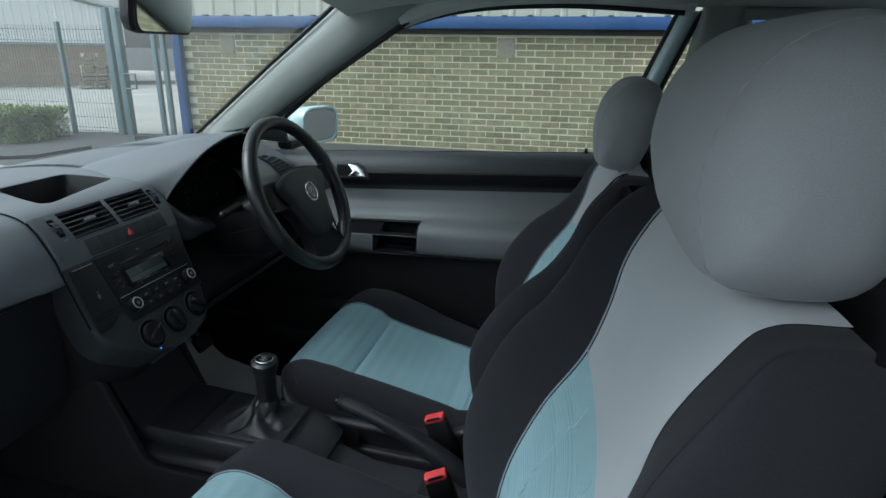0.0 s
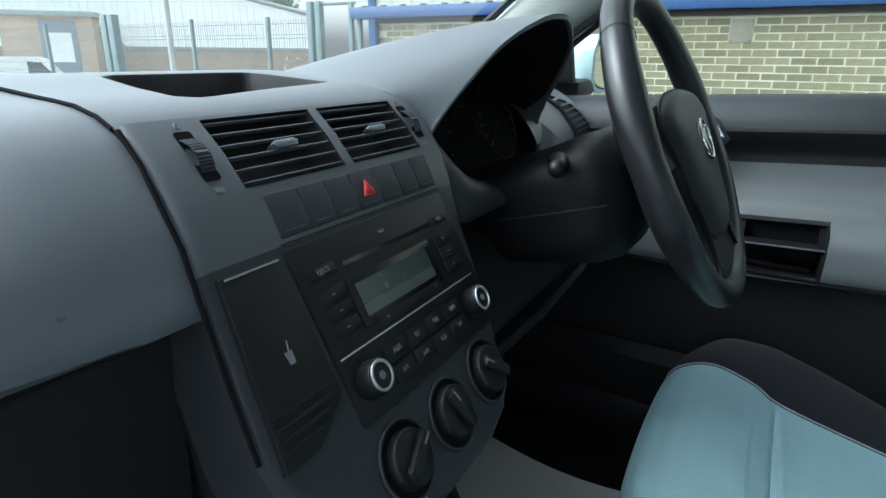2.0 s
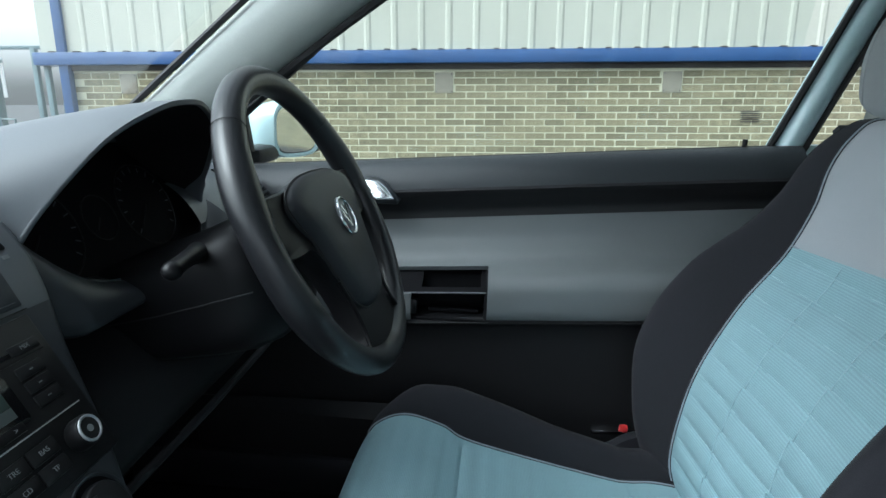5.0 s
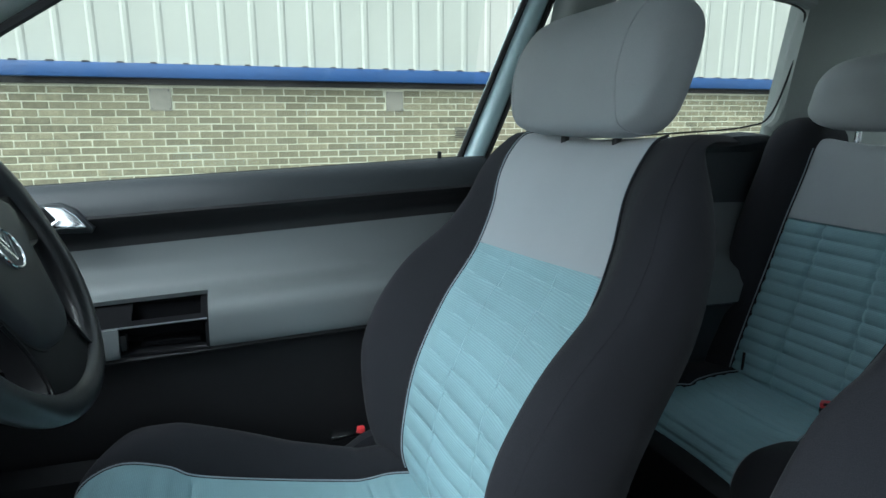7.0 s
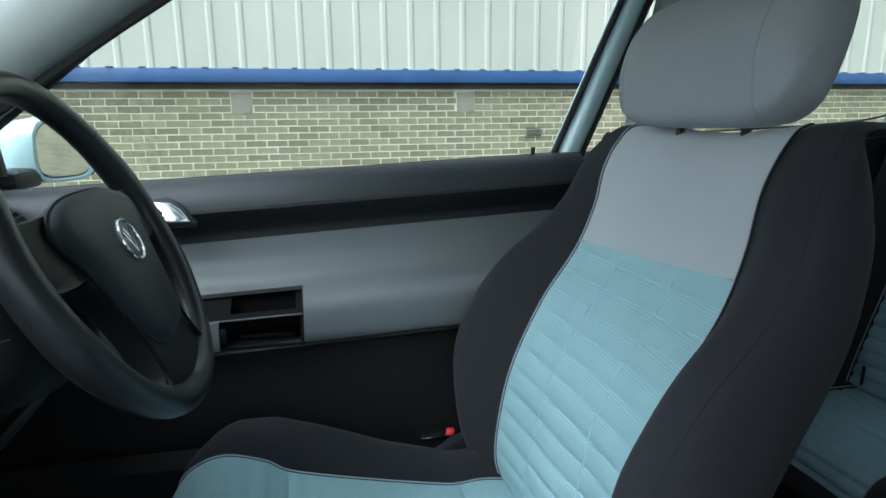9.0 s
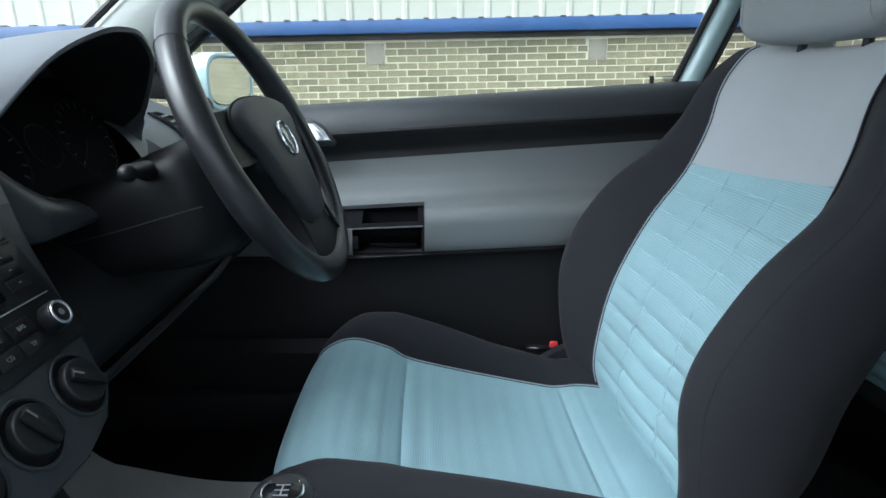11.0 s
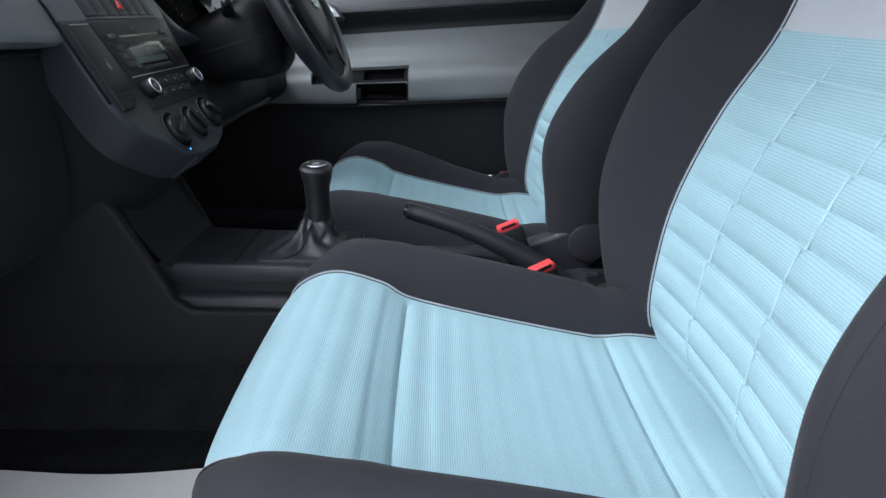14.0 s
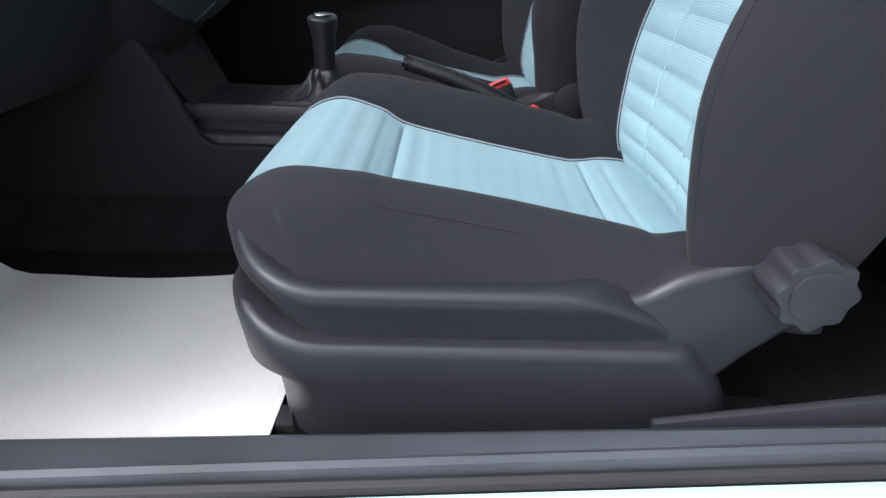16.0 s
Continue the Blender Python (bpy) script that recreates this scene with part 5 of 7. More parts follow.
seat_outer = -1
near_seat = front_seat("front passenger seat in charcoal, turquoise and silver-grey cloth", 1.5, 0.04)
near_seat.location = SEAT_O
seat_outer = 1
far_seat = front_seat("driver's seat in charcoal, turquoise and silver-grey cloth, slid forward", 6.0)
far_seat.location = SEAT_O + Vector((-0.064, 0.703, -0.020))


def rear_seat():
    bench = thing("rear_bench", "rear bench seat in turquoise and charcoal cloth", "bench seat")
    rows = np.arange(0.02, 0.6, 0.0272)
    for yc in (0.443, -0.473):
        cc, ch = yc + math.copysign(0.016, yc), 0.124
        C = spline([(0.945, 0.36), (0.928, 0.40), (0.930, 0.440), (0.955, 0.470), (1.02, 0.480), (1.055, 0.476), (1.080, 0.486), (1.14, 0.492), (1.24, 0.49)], 160)
        N = normals(C, 1)
        S = np.r_[0, np.cumsum(np.linalg.norm(np.diff(C, axis=0), axis=1))]
        V = np.linspace(-1, 1, 121)

        def low(x):
            return along(x, (0.95, 1.05, 1.15), (1.25, 0.8, 0.3))

        P = [[(c[0] + n[0] * (groove(s, rows, 0.005, 0.006) - 0.008 * (1 - v * v)), cc + v * ch, c[1] + n[1] * (groove(s, rows, 0.003, 0.005) - 0.008 * (1 - v * v))) for v in V] for c, n, s in zip(C, N, S)]
        part("cushion", grid(P), CLOTH_SEAT, bench, "turquoise quilted rear cushion")
        for sgn in (1, -1):
            P = [spline([(c[0] + n[0] * h * low(c[0]), cc + sgn * (l - 0.04), c[1] + n[1] * h * low(c[0])) for l, h in ((ch + 0.04, -0.002), (ch + 0.055, 0.016), (ch + 0.095, 0.026), (ch + 0.135, 0.018), (ch + 0.18, -0.02), (ch + 0.19, -0.10))], 14) for c, n in zip(C[::4], N[::4])]
            part("bolster", grid(P), CLOTH_DARK, bench)
            part("piping", tube([(c[0] + n[0] * 0.0042, cc + sgn * (ch + 0.001), c[1] + n[1] * 0.0042) for c, n in zip(C[::3], N[::3])], 0.0014, 6), PIPING, bench)
        B = spline([(1.19, 0.44), (1.185, 0.50), (1.205, 0.60), (1.235, 0.72), (1.262, 0.83), (1.285, 0.92), (1.30, 0.985), (1.33, 1.0), (1.40, 0.99)], 280)
        M = normals(B, 1)
        M *= np.sign(-M[90, 0])
        T = np.r_[0, np.cumsum(np.linalg.norm(np.diff(B, axis=0), axis=1))]
        k = int(np.argmin(abs(B[:, 1] - 0.835)))

        def rw(z):
            return along(z, (0.46, 0.83, 0.99), (0.160, 0.137, 0.122))

        def pan(i0, i1, quilt):
            out = []
            for i in range(i0, i1 + 1):
                c, n, s = B[i], M[i], T[i]
                row = []
                for v in V:
                    h = -0.01 * (1 - v * v)
                    if quilt:
                        h += groove(s, rows, 0.0055, 0.0048)
                        h += groove(v, (-0.45, 0.45), 0.0060, 0.034)
                    row.append((c[0] + n[0] * h, yc + v * rw(c[1]), c[1] + n[1] * h))
                out.append(row)
            return grid(out)

        part("backrest", pan(0, k, True), CLOTH_BLUE, bench, "turquoise quilted rear backrest")
        part("shoulder_panel", pan(k, len(B) - 1, False), CLOTH_GREY, bench, "silver-grey upper backrest panel")
        for sgn in (1, -1):
            P = [spline([(c[0] + n[0] * h, yc + sgn * (rw(c[1]) + l), c[1] + n[1] * h) for l, h in ((0.0, -0.002), (0.012, 0.022), (0.04, 0.042), (0.078, 0.040), (0.108, 0.012), (0.115, -0.06))], 14) for c, n in zip(B[::5], M[::5])]
            part("side_panel", grid(P), CLOTH_DARK, bench)
            part("piping", tube([(c[0] + n[0] * 0.0052, yc + sgn * (rw(c[1]) + 0.001), c[1] + n[1] * 0.0052) for c, n in zip(B[:206:6], M[:206:6])], 0.0014, 6), PIPING, bench)
        hc = Vector((1.338, yc, 1.090))
        e = lambda q, p: math.copysign(abs(q) ** p, q)
        P = [[(hc.x + 0.05 * e(math.cos(b), 0.6) * e(math.cos(a), 0.75) + 0.02 * math.sin(a), hc.y + 0.165 * e(math.sin(b), 0.55), hc.z + 0.075 * e(math.cos(b), 0.6) * e(math.sin(a), 0.62)) for a in np.linspace(0, 2 * np.pi, 36, endpoint=False)]
             for b in np.linspace(-1.5, 1.5, 30)]
        hd = part("headrest", grid(P, wrap_v=True, cap_u=True), CLOTH_HEAD, bench, "grey cloth rear headrest")
        for y in (-0.07, 0.07):
            part("headrest_post", tube([(1.342, hc.y + y, 0.97), (1.342, hc.y + y, 1.05)], 0.006, 10), CHROME, hd)
    part("bench_base", box(0.88, 1.40, -0.66, 0.64, 0.28, 0.42, 0.02), BLACK, bench)
    part("seat_back_shell", box(1.30, 1.42, -0.66, 0.64, 0.40, 0.95, 0.03, Matrix.Translation((0.03, 0, 0))), CARPET, bench)
    part("release_catch", box(1.29, 1.33, 0.575, 0.64, 0.995, 1.008, 0.004), BLACK, bench, "black seat-back release catch")
    part("label_tag", box(1.186, 1.19, 0.574, 0.578, 0.50, 0.54), BLACK, bench)
    rebase(bench, (1.1, CAR_Y, 0.285))


rear_seat()


def buckle(at, lean, turn, name_label):
    b = thing("seat_belt_buckle", name_label, "belt buckle", group="belt buckles")
    m = Matrix.Translation(at) @ Matrix.Rotation(radians(turn), 4, "Z") @ Matrix.Rotation(radians(lean), 4, "Y")
    body = part("body", box(-0.022, 0.022, -0.012, 0.012, -0.075, 0.0, 0.005, m), BLACK, b)
    part("release_button", box(-0.0195, 0.0195, -0.0105, 0.0105, -0.002, 0.0085, 0.003, m), RED, b, "red release button")
    part("slot", box(-0.013, 0.013, -0.0108, -0.0085, 0.004, 0.0087, 0.0, m), BLACK, body, smooth=False)
    part("stalk", box(-0.012, 0.012, -0.004, 0.004, -0.16, -0.07, 0.002, m), BLACK, b)
    rebase(b, Vector(at) + Vector((0, 0, -0.15)))
    return b


buckle((0.306, 0.080, 0.513), -23, 4, "black seat belt buckle with a red button, driver's seat")
buckle((1.165, 0.352, 0.522), -12, -60, "black seat belt buckle with a red button, rear bench")
buckle((0.342, -0.058, 0.496), -20, 16, "black seat belt buckle with a red button, passenger seat")


def belt_anchor():
    a = thing("seat_belt_catch", "red and chrome belt tongue beside the driver's seat", "belt tongue")
    part("tongue", box(0.300, 0.352, 0.618, 0.640, 0.455, 0.463, 0.003, None), CHROME, a)
    part("tab", box(0.348, 0.362, 0.622, 0.634, 0.458, 0.470, 0.003), RED, a)
    rebase(a, (0.33, 0.63, 0.45))


belt_anchor()

# ---- dashboard ----
FO, FV, FN = Vector((-0.18, 0, 0.76)), Vector((-0.617, 0, 0.787)), Vector((0.787, 0, 0.617))
FACE = Matrix(((0, FV.x, FN.x, FO.x), (1, FV.y, FN.y, FO.y), (0, FV.z, FN.z, FO.z), (0, 0, 0, 1)))


def fbox(u0, u1, v0, v1, h0, h1, bevel=0.0):
    return box(u0, u1, v0, v1, h0, h1, bevel, FACE)


def swell(v):
    """The rounding of the stack's face round its vents."""
    return 0.0062 * max(0.0, 1 - ((v - 0.1455) / 0.0465) ** 2)


def bow(ob):
    """The stack's face falls back gently below its switches."""
    def shift(p):
        v = (p - FO).dot(FV)
        return FN * (swell(v) - 0.13 * max(0.0, 0.10 - v))
    done = set()
    for o in ob.children_recursive:
        if o.type == "MESH" and o.data.name not in done:
            done.add(o.data.name)
            for v in o.data.vertices:
                v.co += shift(v.co)
        elif o.type == "FONT":
            o.matrix_basis = Matrix.Translation(shift(o.matrix_basis.translation)) @ o.matrix_basis


def fv(z):
    return (z - 0.76) / 0.787


def build_dash():
    dash = thing("dashboard", "charcoal grey moulded car dashboard", "dashboard")
    # passenger half
    TOP = spline([(-0.84, 0.858), (-0.74, 0.892), (-0.60, 0.917), (-0.47, 0.926), (-0.38, 0.922), (-0.345, 0.9207), (-0.324, 0.9182), (-0.309, 0.9140), (-0.2990, 0.9085)], 70)
    prof = spline([(-0.84, 0.858), (-0.74, 0.892), (-0.60, 0.916), (-0.48, 0.922), (-0.39, 0.911), (-0.314, 0.891), (-0.265, 0.861), (-0.249, 0.836), (-0.2465, 0.823), (-0.256, 0.814), (-0.285, 0.812)], 60)
    ys = np.r_[np.linspace(-0.735, -0.40, 12), np.linspace(-0.38, -0.168, 18)]
    def even(c, n):
        c = np.array(c)
        d = np.r_[0, np.cumsum(np.linalg.norm(np.diff(c, axis=0), axis=1))]
        q = np.linspace(0, d[-1], n)
        return np.stack([np.interp(q, d, c[:, 0]), np.interp(q, d, c[:, 1])], 1)

    cen = even([tuple(p) for p in TOP] + [(-0.2784, 0.882), (-0.2590, 0.858), (-0.2424, 0.835), (-0.2360, 0.826), (-0.2352, 0.819), (-0.246, 0.813), (-0.280, 0.811)], 80)
    cen = np.array([(x + FN.x * swell(q), z + FN.z * swell(q)) for (x, z), q in ((c, (c[0] - FO.x) * FV.x + (c[1] - FO.z) * FV.z) for c in cen)])
    prof = even(prof, 80)
    P = []
    for y in ys:
        edge = 0.05 * max(0, (-y - 0.60) / 0.135) ** 2
        k = max(0.0, min(1.0, (y + 0.335) / 0.152))
        k = 0.97 * k * k * (3 - 2 * k)
        P.append([(x - edge * (x > -0.6), y, z - 0.5 * edge - 0.0016 * (y > -0.215) * (x > -0.43)) for x, z in prof * (1 - k) + cen * k])
    pad = part("dash_pad", grid(P), DASH, dash, "grained soft passenger-side dash pad")
    # moulded lettering on the pad, too faint to read
    mark = Matrix(((0, -0.555, 0.832, -0.2474), (1, 0, 0, -0.222), (0, 0.832, 0.555, 0.8406), (0, 0, 0, 1)))
    for k in range(6):
        part("moulded_letter", box(-0.0165 + 0.0055 * k, -0.0127 + 0.0055 * k, -0.0024, 0.0024, -0.003, 0.0006, 0.0003, mark), PANEL, pad)
    glove = spline([(-0.270, 0.812), (-0.264, 0.790), (-0.262, 0.70), (-0.272, 0.62), (-0.300, 0.575), (-0.36, 0.555), (-0.55, 0.55)], 30)
    P = [[(x, y, z) for x, z in glove] for y in np.linspace(-0.72, -0.174, 14)]
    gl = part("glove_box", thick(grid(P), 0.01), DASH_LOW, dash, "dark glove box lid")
    part("glove_box_gap", tube([(-0.262, -0.70, 0.806), (-0.262, -0.18, 0.806)], 0.003, 5), BLACK, gl)
    part("glove_box_latch", box(-0.266, -0.252, -0.47, -0.40, 0.755, 0.775, 0.004), BLACK, gl)
    # centre top with the open tray
    lip = np.array([(-0.322, -0.107), (-0.362, 0.097), (-0.40, 0.088), (-0.457, 0.070), (-0.457, -0.080)])
    for _ in range(3):
        nxt = np.roll(lip, -1, 0)
        lip = np.stack([lip * 0.90 + nxt * 0.10, lip * 0.10 + nxt * 0.90], 1).reshape(-1, 2)
    mid, rect = np.array((-0.395, -0.01)), (-0.84, -0.2990, -0.168, 0.125)

    def to_box(d):
        return min((rect[1] - mid[0]) / d[0] if d[0] > 0 else (rect[0] - mid[0]) / d[0] if d[0] < 0 else 9, (rect[3] - mid[1]) / d[1] if d[1] > 0 else (rect[2] - mid[1]) / d[1] if d[1] < 0 else 9)

    def to_lip(d):
        best = 0.05
        for p, q in zip(lip, np.roll(lip, -1, 0)):
            e = q - p
            det = d[0] * -e[1] + d[1] * e[0]
            if abs(det) > 1e-12:
                w = p - mid
                r, k = (w[0] * -e[1] + w[1] * e[0]) / det, (d[0] * w[1] - d[1] * w[0]) / det
                if r > 0 and -1e-6 <= k <= 1 + 1e-6:
                    best = r
        return best

    turns = sorted(list(np.linspace(-math.pi, math.pi, 140, endpoint=False) + 0.003) + [math.atan2(y - mid[1], x - mid[0]) for x in rect[:2] for y in rect[2:]])
    rings = [[] for _ in range(19)]
    walls = [[] for _ in range(4)]
    for t in turns:
        d = np.array((math.cos(t), math.sin(t)))
        ro, ri = to_box(d), to_lip(d)
        for k, f in enumerate(np.r_[np.linspace(0, 0.15, 6, endpoint=False), np.linspace(0.15, 1, 13)]):
            p = mid + d * (ro + (ri - ro) * f)
            rings[k].append((p[0], p[1], along(p[0], TOP[:, 0], TOP[:, 1])))
        zt = along((mid + d * ri)[0], TOP[:, 0], TOP[:, 1])
        for k, (inn, zz) in enumerate(((0.0, zt), (0.0015, zt - 0.0006), (0.003, zt - 0.003), (0.014, 0.880))):
            p = mid + d * (ri - inn)
            walls[k].append((p[0], p[1], zz))
    part("centre_top", grid(rings + walls[1:2], wrap_v=True), DASH, dash, "dash top with an open tray")
    part("storage_tray", grid(walls[1:] + [[(mid[0] + (p[0] - mid[0]) * 0.01, mid[1] + (p[1] - mid[1]) * 0.01, 0.879) for p in walls[3]]], wrap_v=True), BLACK, dash, "black storage tray", angle=30)
    part("pad_seam", tube([(x, y, along(x, TOP[:, 0], TOP[:, 1]) - 0.0006) for x, y in ((-0.435, -0.1685), (-0.41, -0.1685), (-0.37, -0.1685), (-0.33, -0.1685), (-0.312, -0.1683), (-0.300, -0.168))], 0.0013, 5), DIAL, dash)
    # driver half
    prof = spline([(-0.84, 0.858), (-0.74, 0.892), (-0.60, 0.915), (-0.48, 0.920), (-0.40, 0.908), (-0.345, 0.890), (-0.31, 0.868), (-0.285, 0.835), (-0.275, 0.80), (-0.272, 0.76), (-0.29, 0.73)], 50)
    P = [[(x, y, z) for x, z in prof] for y in np.linspace(0.500, 0.70, 12)]
    part("dash_end", grid(P), DASH, dash)
    P = [[(x, y, z) for x, z in prof[:26]] for y in np.linspace(0.125, 0.51, 18)]
    part("dash_shelf", grid(P), DASH, dash)
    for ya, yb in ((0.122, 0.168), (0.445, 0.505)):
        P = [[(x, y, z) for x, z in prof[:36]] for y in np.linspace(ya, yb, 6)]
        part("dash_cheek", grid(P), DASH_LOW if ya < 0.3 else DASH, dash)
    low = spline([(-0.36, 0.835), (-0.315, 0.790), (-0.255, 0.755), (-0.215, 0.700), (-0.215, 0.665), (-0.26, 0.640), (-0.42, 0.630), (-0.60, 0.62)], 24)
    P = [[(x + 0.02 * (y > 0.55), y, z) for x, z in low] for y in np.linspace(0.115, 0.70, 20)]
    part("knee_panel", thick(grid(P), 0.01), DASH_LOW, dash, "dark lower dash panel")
    part("knee_trim", tube([(-0.205, 0.10, 0.655), (-0.19, 0.25, 0.668), (-0.20, 0.45, 0.66), (-0.23, 0.68, 0.65)], 0.005, 8), DASH_LOW, dash)
    # end vent by the door
    def end_face(f, w, lift):
        z = 0.8825 - 0.078 * f
        x = along(z, (0.76, 0.80, 0.835, 0.868, 0.890, 0.908), (-0.272, -0.275, -0.285, -0.310, -0.345, -0.40))
        yo, yi = along(f, (0, 0.15, 0.40, 0.8, 1), (0.612, 0.654, 0.680, 0.699, 0.703)), along(f, (0, 0.18, 0.45, 0.7, 1), (0.585, 0.602, 0.613, 0.620, 0.625))
        return (x + 0.75 * lift, yi + (yo - yi) * w, z + 0.65 * lift)

    fs = np.linspace(0, 1, 25)
    ev = part("side_vent", grid([[end_face(f, w, 0.0035) for w in np.linspace(0, 1, 5)] for f in fs]), RUBBER, dash, "curved black louvre at the dash end")
    part("vent_rim", tube([end_face(f, -0.03, 0.005) for f in fs] + [end_face(f, 1.0, 0.005) for f in fs[::-1]], 0.0022, 6, closed=True), PANEL_SHADED, ev)
    for k in range(9):
        f = 0.05 + k * 0.104
        P = [[end_face(f + df + 0.03 * (1 - w), w, h) for w in np.linspace(0.03, 0.97, 5)] for df, h in ((0.0, 0.003), (0.0, 0.0085), (0.03, 0.0075), (0.03, 0.003))]
        part("slat", grid(P), SLAT, ev)

    # instrument hood
    lipc = spline([(-0.278, 0.118, 0.868), (-0.262, 0.142, 0.908), (-0.240, 0.198, 0.960), (-0.224, 0.262, 0.988), (-0.219, 0.308, 0.9945), (-0.221, 0.350, 0.990), (-0.230, 0.394, 0.966), (-0.250, 0.424, 0.932),
                   (-0.276, 0.455, 0.897), (-0.302, 0.482, 0.868)], 48)
    foot = spline([(-0.284, 0.114, 0.874), (-0.300, 0.108, 0.9085), (-0.33, 0.101, 0.9185), (-0.40, 0.102, 0.9205), (-0.49, 0.13, 0.917), (-0.545, 0.21, 0.908), (-0.555, 0.30, 0.904), (-0.54, 0.39, 0.905),
                   (-0.48, 0.455, 0.908), (-0.40, 0.478, 0.896), (-0.34, 0.482, 0.876), (-0.30, 0.478, 0.845)], 48)
    sec = []
    for f in np.linspace(0, 1, 22):
        row = []
        for k, (p, q) in enumerate(zip(lipc, foot)):
            top = max(0.0, math.sin(math.pi * (k - 4) / 40)) if 4 < k < 44 else 0.0
            g = f ** (0.9 + 0.55 * top)
            row.append((p[0] + (q[0] - p[0]) * f, p[1] + (q[1] - p[1]) * f, p[2] + (q[2] - p[2]) * g - 0.006 * math.sin(math.pi * f) * (1 - top)))
        sec.append(row)
    hood = part("instrument_hood", thick(grid(sec), 0.005), DASH, dash, "arched hood over the instruments", angle=85)
    part("hood_lip", tube([(p[0] - 0.003, p[1], p[2] - 0.003) for p in lipc], np.interp(np.linspace(0, 1, 48), (0, 0.15, 0.5, 0.85, 1), (0.0026, 0.0030, 0.0032, 0.0030, 0.0026)), 14), DASH, hood, "soft rolled hood edge")
    sec = []
    for f in np.linspace(0, 1, 8):
        sec.append([(p[0] - 0.004 - f * 0.115, 0.30 + (p[1] - 0.30) * (0.965 - 0.13 * f), 0.88 + (p[2] - 0.88) * (0.955 - 0.22 * f)) for p in lipc])
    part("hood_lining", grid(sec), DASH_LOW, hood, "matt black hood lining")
    dm = Matrix.Translation((-0.335, 0.30, 0.868)) @ Matrix.Rotation(radians(66), 4, "Y") @ Matrix.Rotation(radians(90), 4, "Z")
    clus = part("instrument_panel", plate(rounded(-0.185, 0.185, -0.075, 0.075, 0.06, 8), 0.01, dm, 0.003), DIAL, dash, "dark instrument cluster, switched off")
    rim_y = np.linspace(0.110, 0.500, 40)
    rim_l = [(along(y, (0.110, 0.15, 0.20, 0.27, 0.42, 0.50), (-0.277, -0.268, -0.262, -0.260, -0.268, -0.305)), y, along(y, (0.110, 0.13, 0.15, 0.175, 0.20, 0.23, 0.27, 0.33, 0.40, 0.44, 0.47, 0.50), (0.893, 0.872, 0.853, 0.834, 0.822, 0.815, 0.811, 0.809, 0.812, 0.820, 0.838, 0.862))) for y in rim_y]
    k9 = np.ones(5) / 5
    rim_l = np.stack([np.convolve(np.pad(np.array(rim_l)[:, a], 2, mode="edge"), k9, "valid") for a in range(3)], 1)
    foot_l = [(along(y, (0.11, 0.14, 0.50), (-0.252, -0.234, -0.236)), y, along(y, (0.110, 0.13, 0.50), (0.805, 0.799, 0.795))) for y in rim_y]
    sec = []
    for f in np.linspace(0, 1, 9):
        sec.append([(p[0] + (q[0] - p[0]) * f + 0.007 * math.sin(math.pi * f), p[1], p[2] + (q[2] - p[2]) * f ** 1.15) for p, q in zip(rim_l, foot_l)])
    sec = [[(p[0] - 0.004, p[1], p[2] - 0.002) for p in rim_l]] + sec + [[(q[0] - 0.004, q[1], q[2] - 0.004) for q in foot_l], [(q[0] - 0.06, q[1], q[2] - 0.006) for q in foot_l]]
    part("cluster_surround", grid(sec), PANEL_SHADED, dash, "satin grey panel below the instruments", angle=60)
    part("cluster_shroud", thick(grid([[(p[0] - d, 0.30 + (p[1] - 0.30) * (1 - 0.9 * d), p[2] - 0.002 + 0.05 * d) for p in rim_l] for d in (0.003, 0.03, 0.085)]), 0.004), BLACK, dash)
    part("surround_bead", tube([(p[0] - 0.004, p[1], p[2] + 0.0004) for p in rim_l], 0.0016, 6), PANEL_SHADED, dash)
    for u, r in ((-0.095, 0.052), (0.085, 0.052), (-0.005, 0.026)):
        c = dm @ Vector((u, -0.008, 0.011))
        part("dial_ring", ring_bar(c, dm.to_3x3() @ Vector((0, 0, 1)), r, 0.0008), BLACK, clus)
        for q in range(15):
            a = radians(-130 + 260 * q / 14)
            p0, p1 = dm @ Vector((u + 0.80 * r * math.sin(a), -0.008 + 0.80 * r * math.cos(a), 0.0112)), dm @ Vector((u + 0.93 * r * math.sin(a), -0.008 + 0.93 * r * math.cos(a), 0.0112))
            if r > 0.03:
                part("dial_tick", tube([p0, p1], 0.0008, 4), SLAT, clus)
        part("needle", tube([c, dm @ Vector((u - 0.6 * r, -0.008 - 0.5 * r, 0.013))], 0.0009, 5), BLACK, clus)

    # centre stack
    stack = thing("centre_stack", "charcoal centre console with vents, radio and heater dials", "centre console")
    lu = np.array(sorted([(v, u) for u, v in ((-0.166, fv(0.911)), (-0.167, 0.165), (-0.170, 0.115), (-0.174, 0.080), (-0.179, 0.040), (-0.183, 0.0), (-0.180, -0.020), (-0.166, -0.045), (-0.130, -0.070), (-0.105, -0.088), (-0.07, -0.096))]))
    ru = np.array(sorted([(v, u) for u, v in ((0.0, -0.096), (0.03, -0.091), (0.05, -0.082), (0.066, -0.055), (0.082, -0.01), (0.098, 0.06), (0.112, 0.10), (0.122, 0.15), (0.124, fv(0.911)))]))
    gaps, va, vb = ((-0.116, -0.021), (-0.011, 0.084)), fv(0.869), fv(0.9085)
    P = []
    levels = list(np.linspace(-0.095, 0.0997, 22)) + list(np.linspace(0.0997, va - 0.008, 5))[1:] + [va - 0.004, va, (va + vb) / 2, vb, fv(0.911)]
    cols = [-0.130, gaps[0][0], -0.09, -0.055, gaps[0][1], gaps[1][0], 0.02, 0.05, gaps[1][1]]
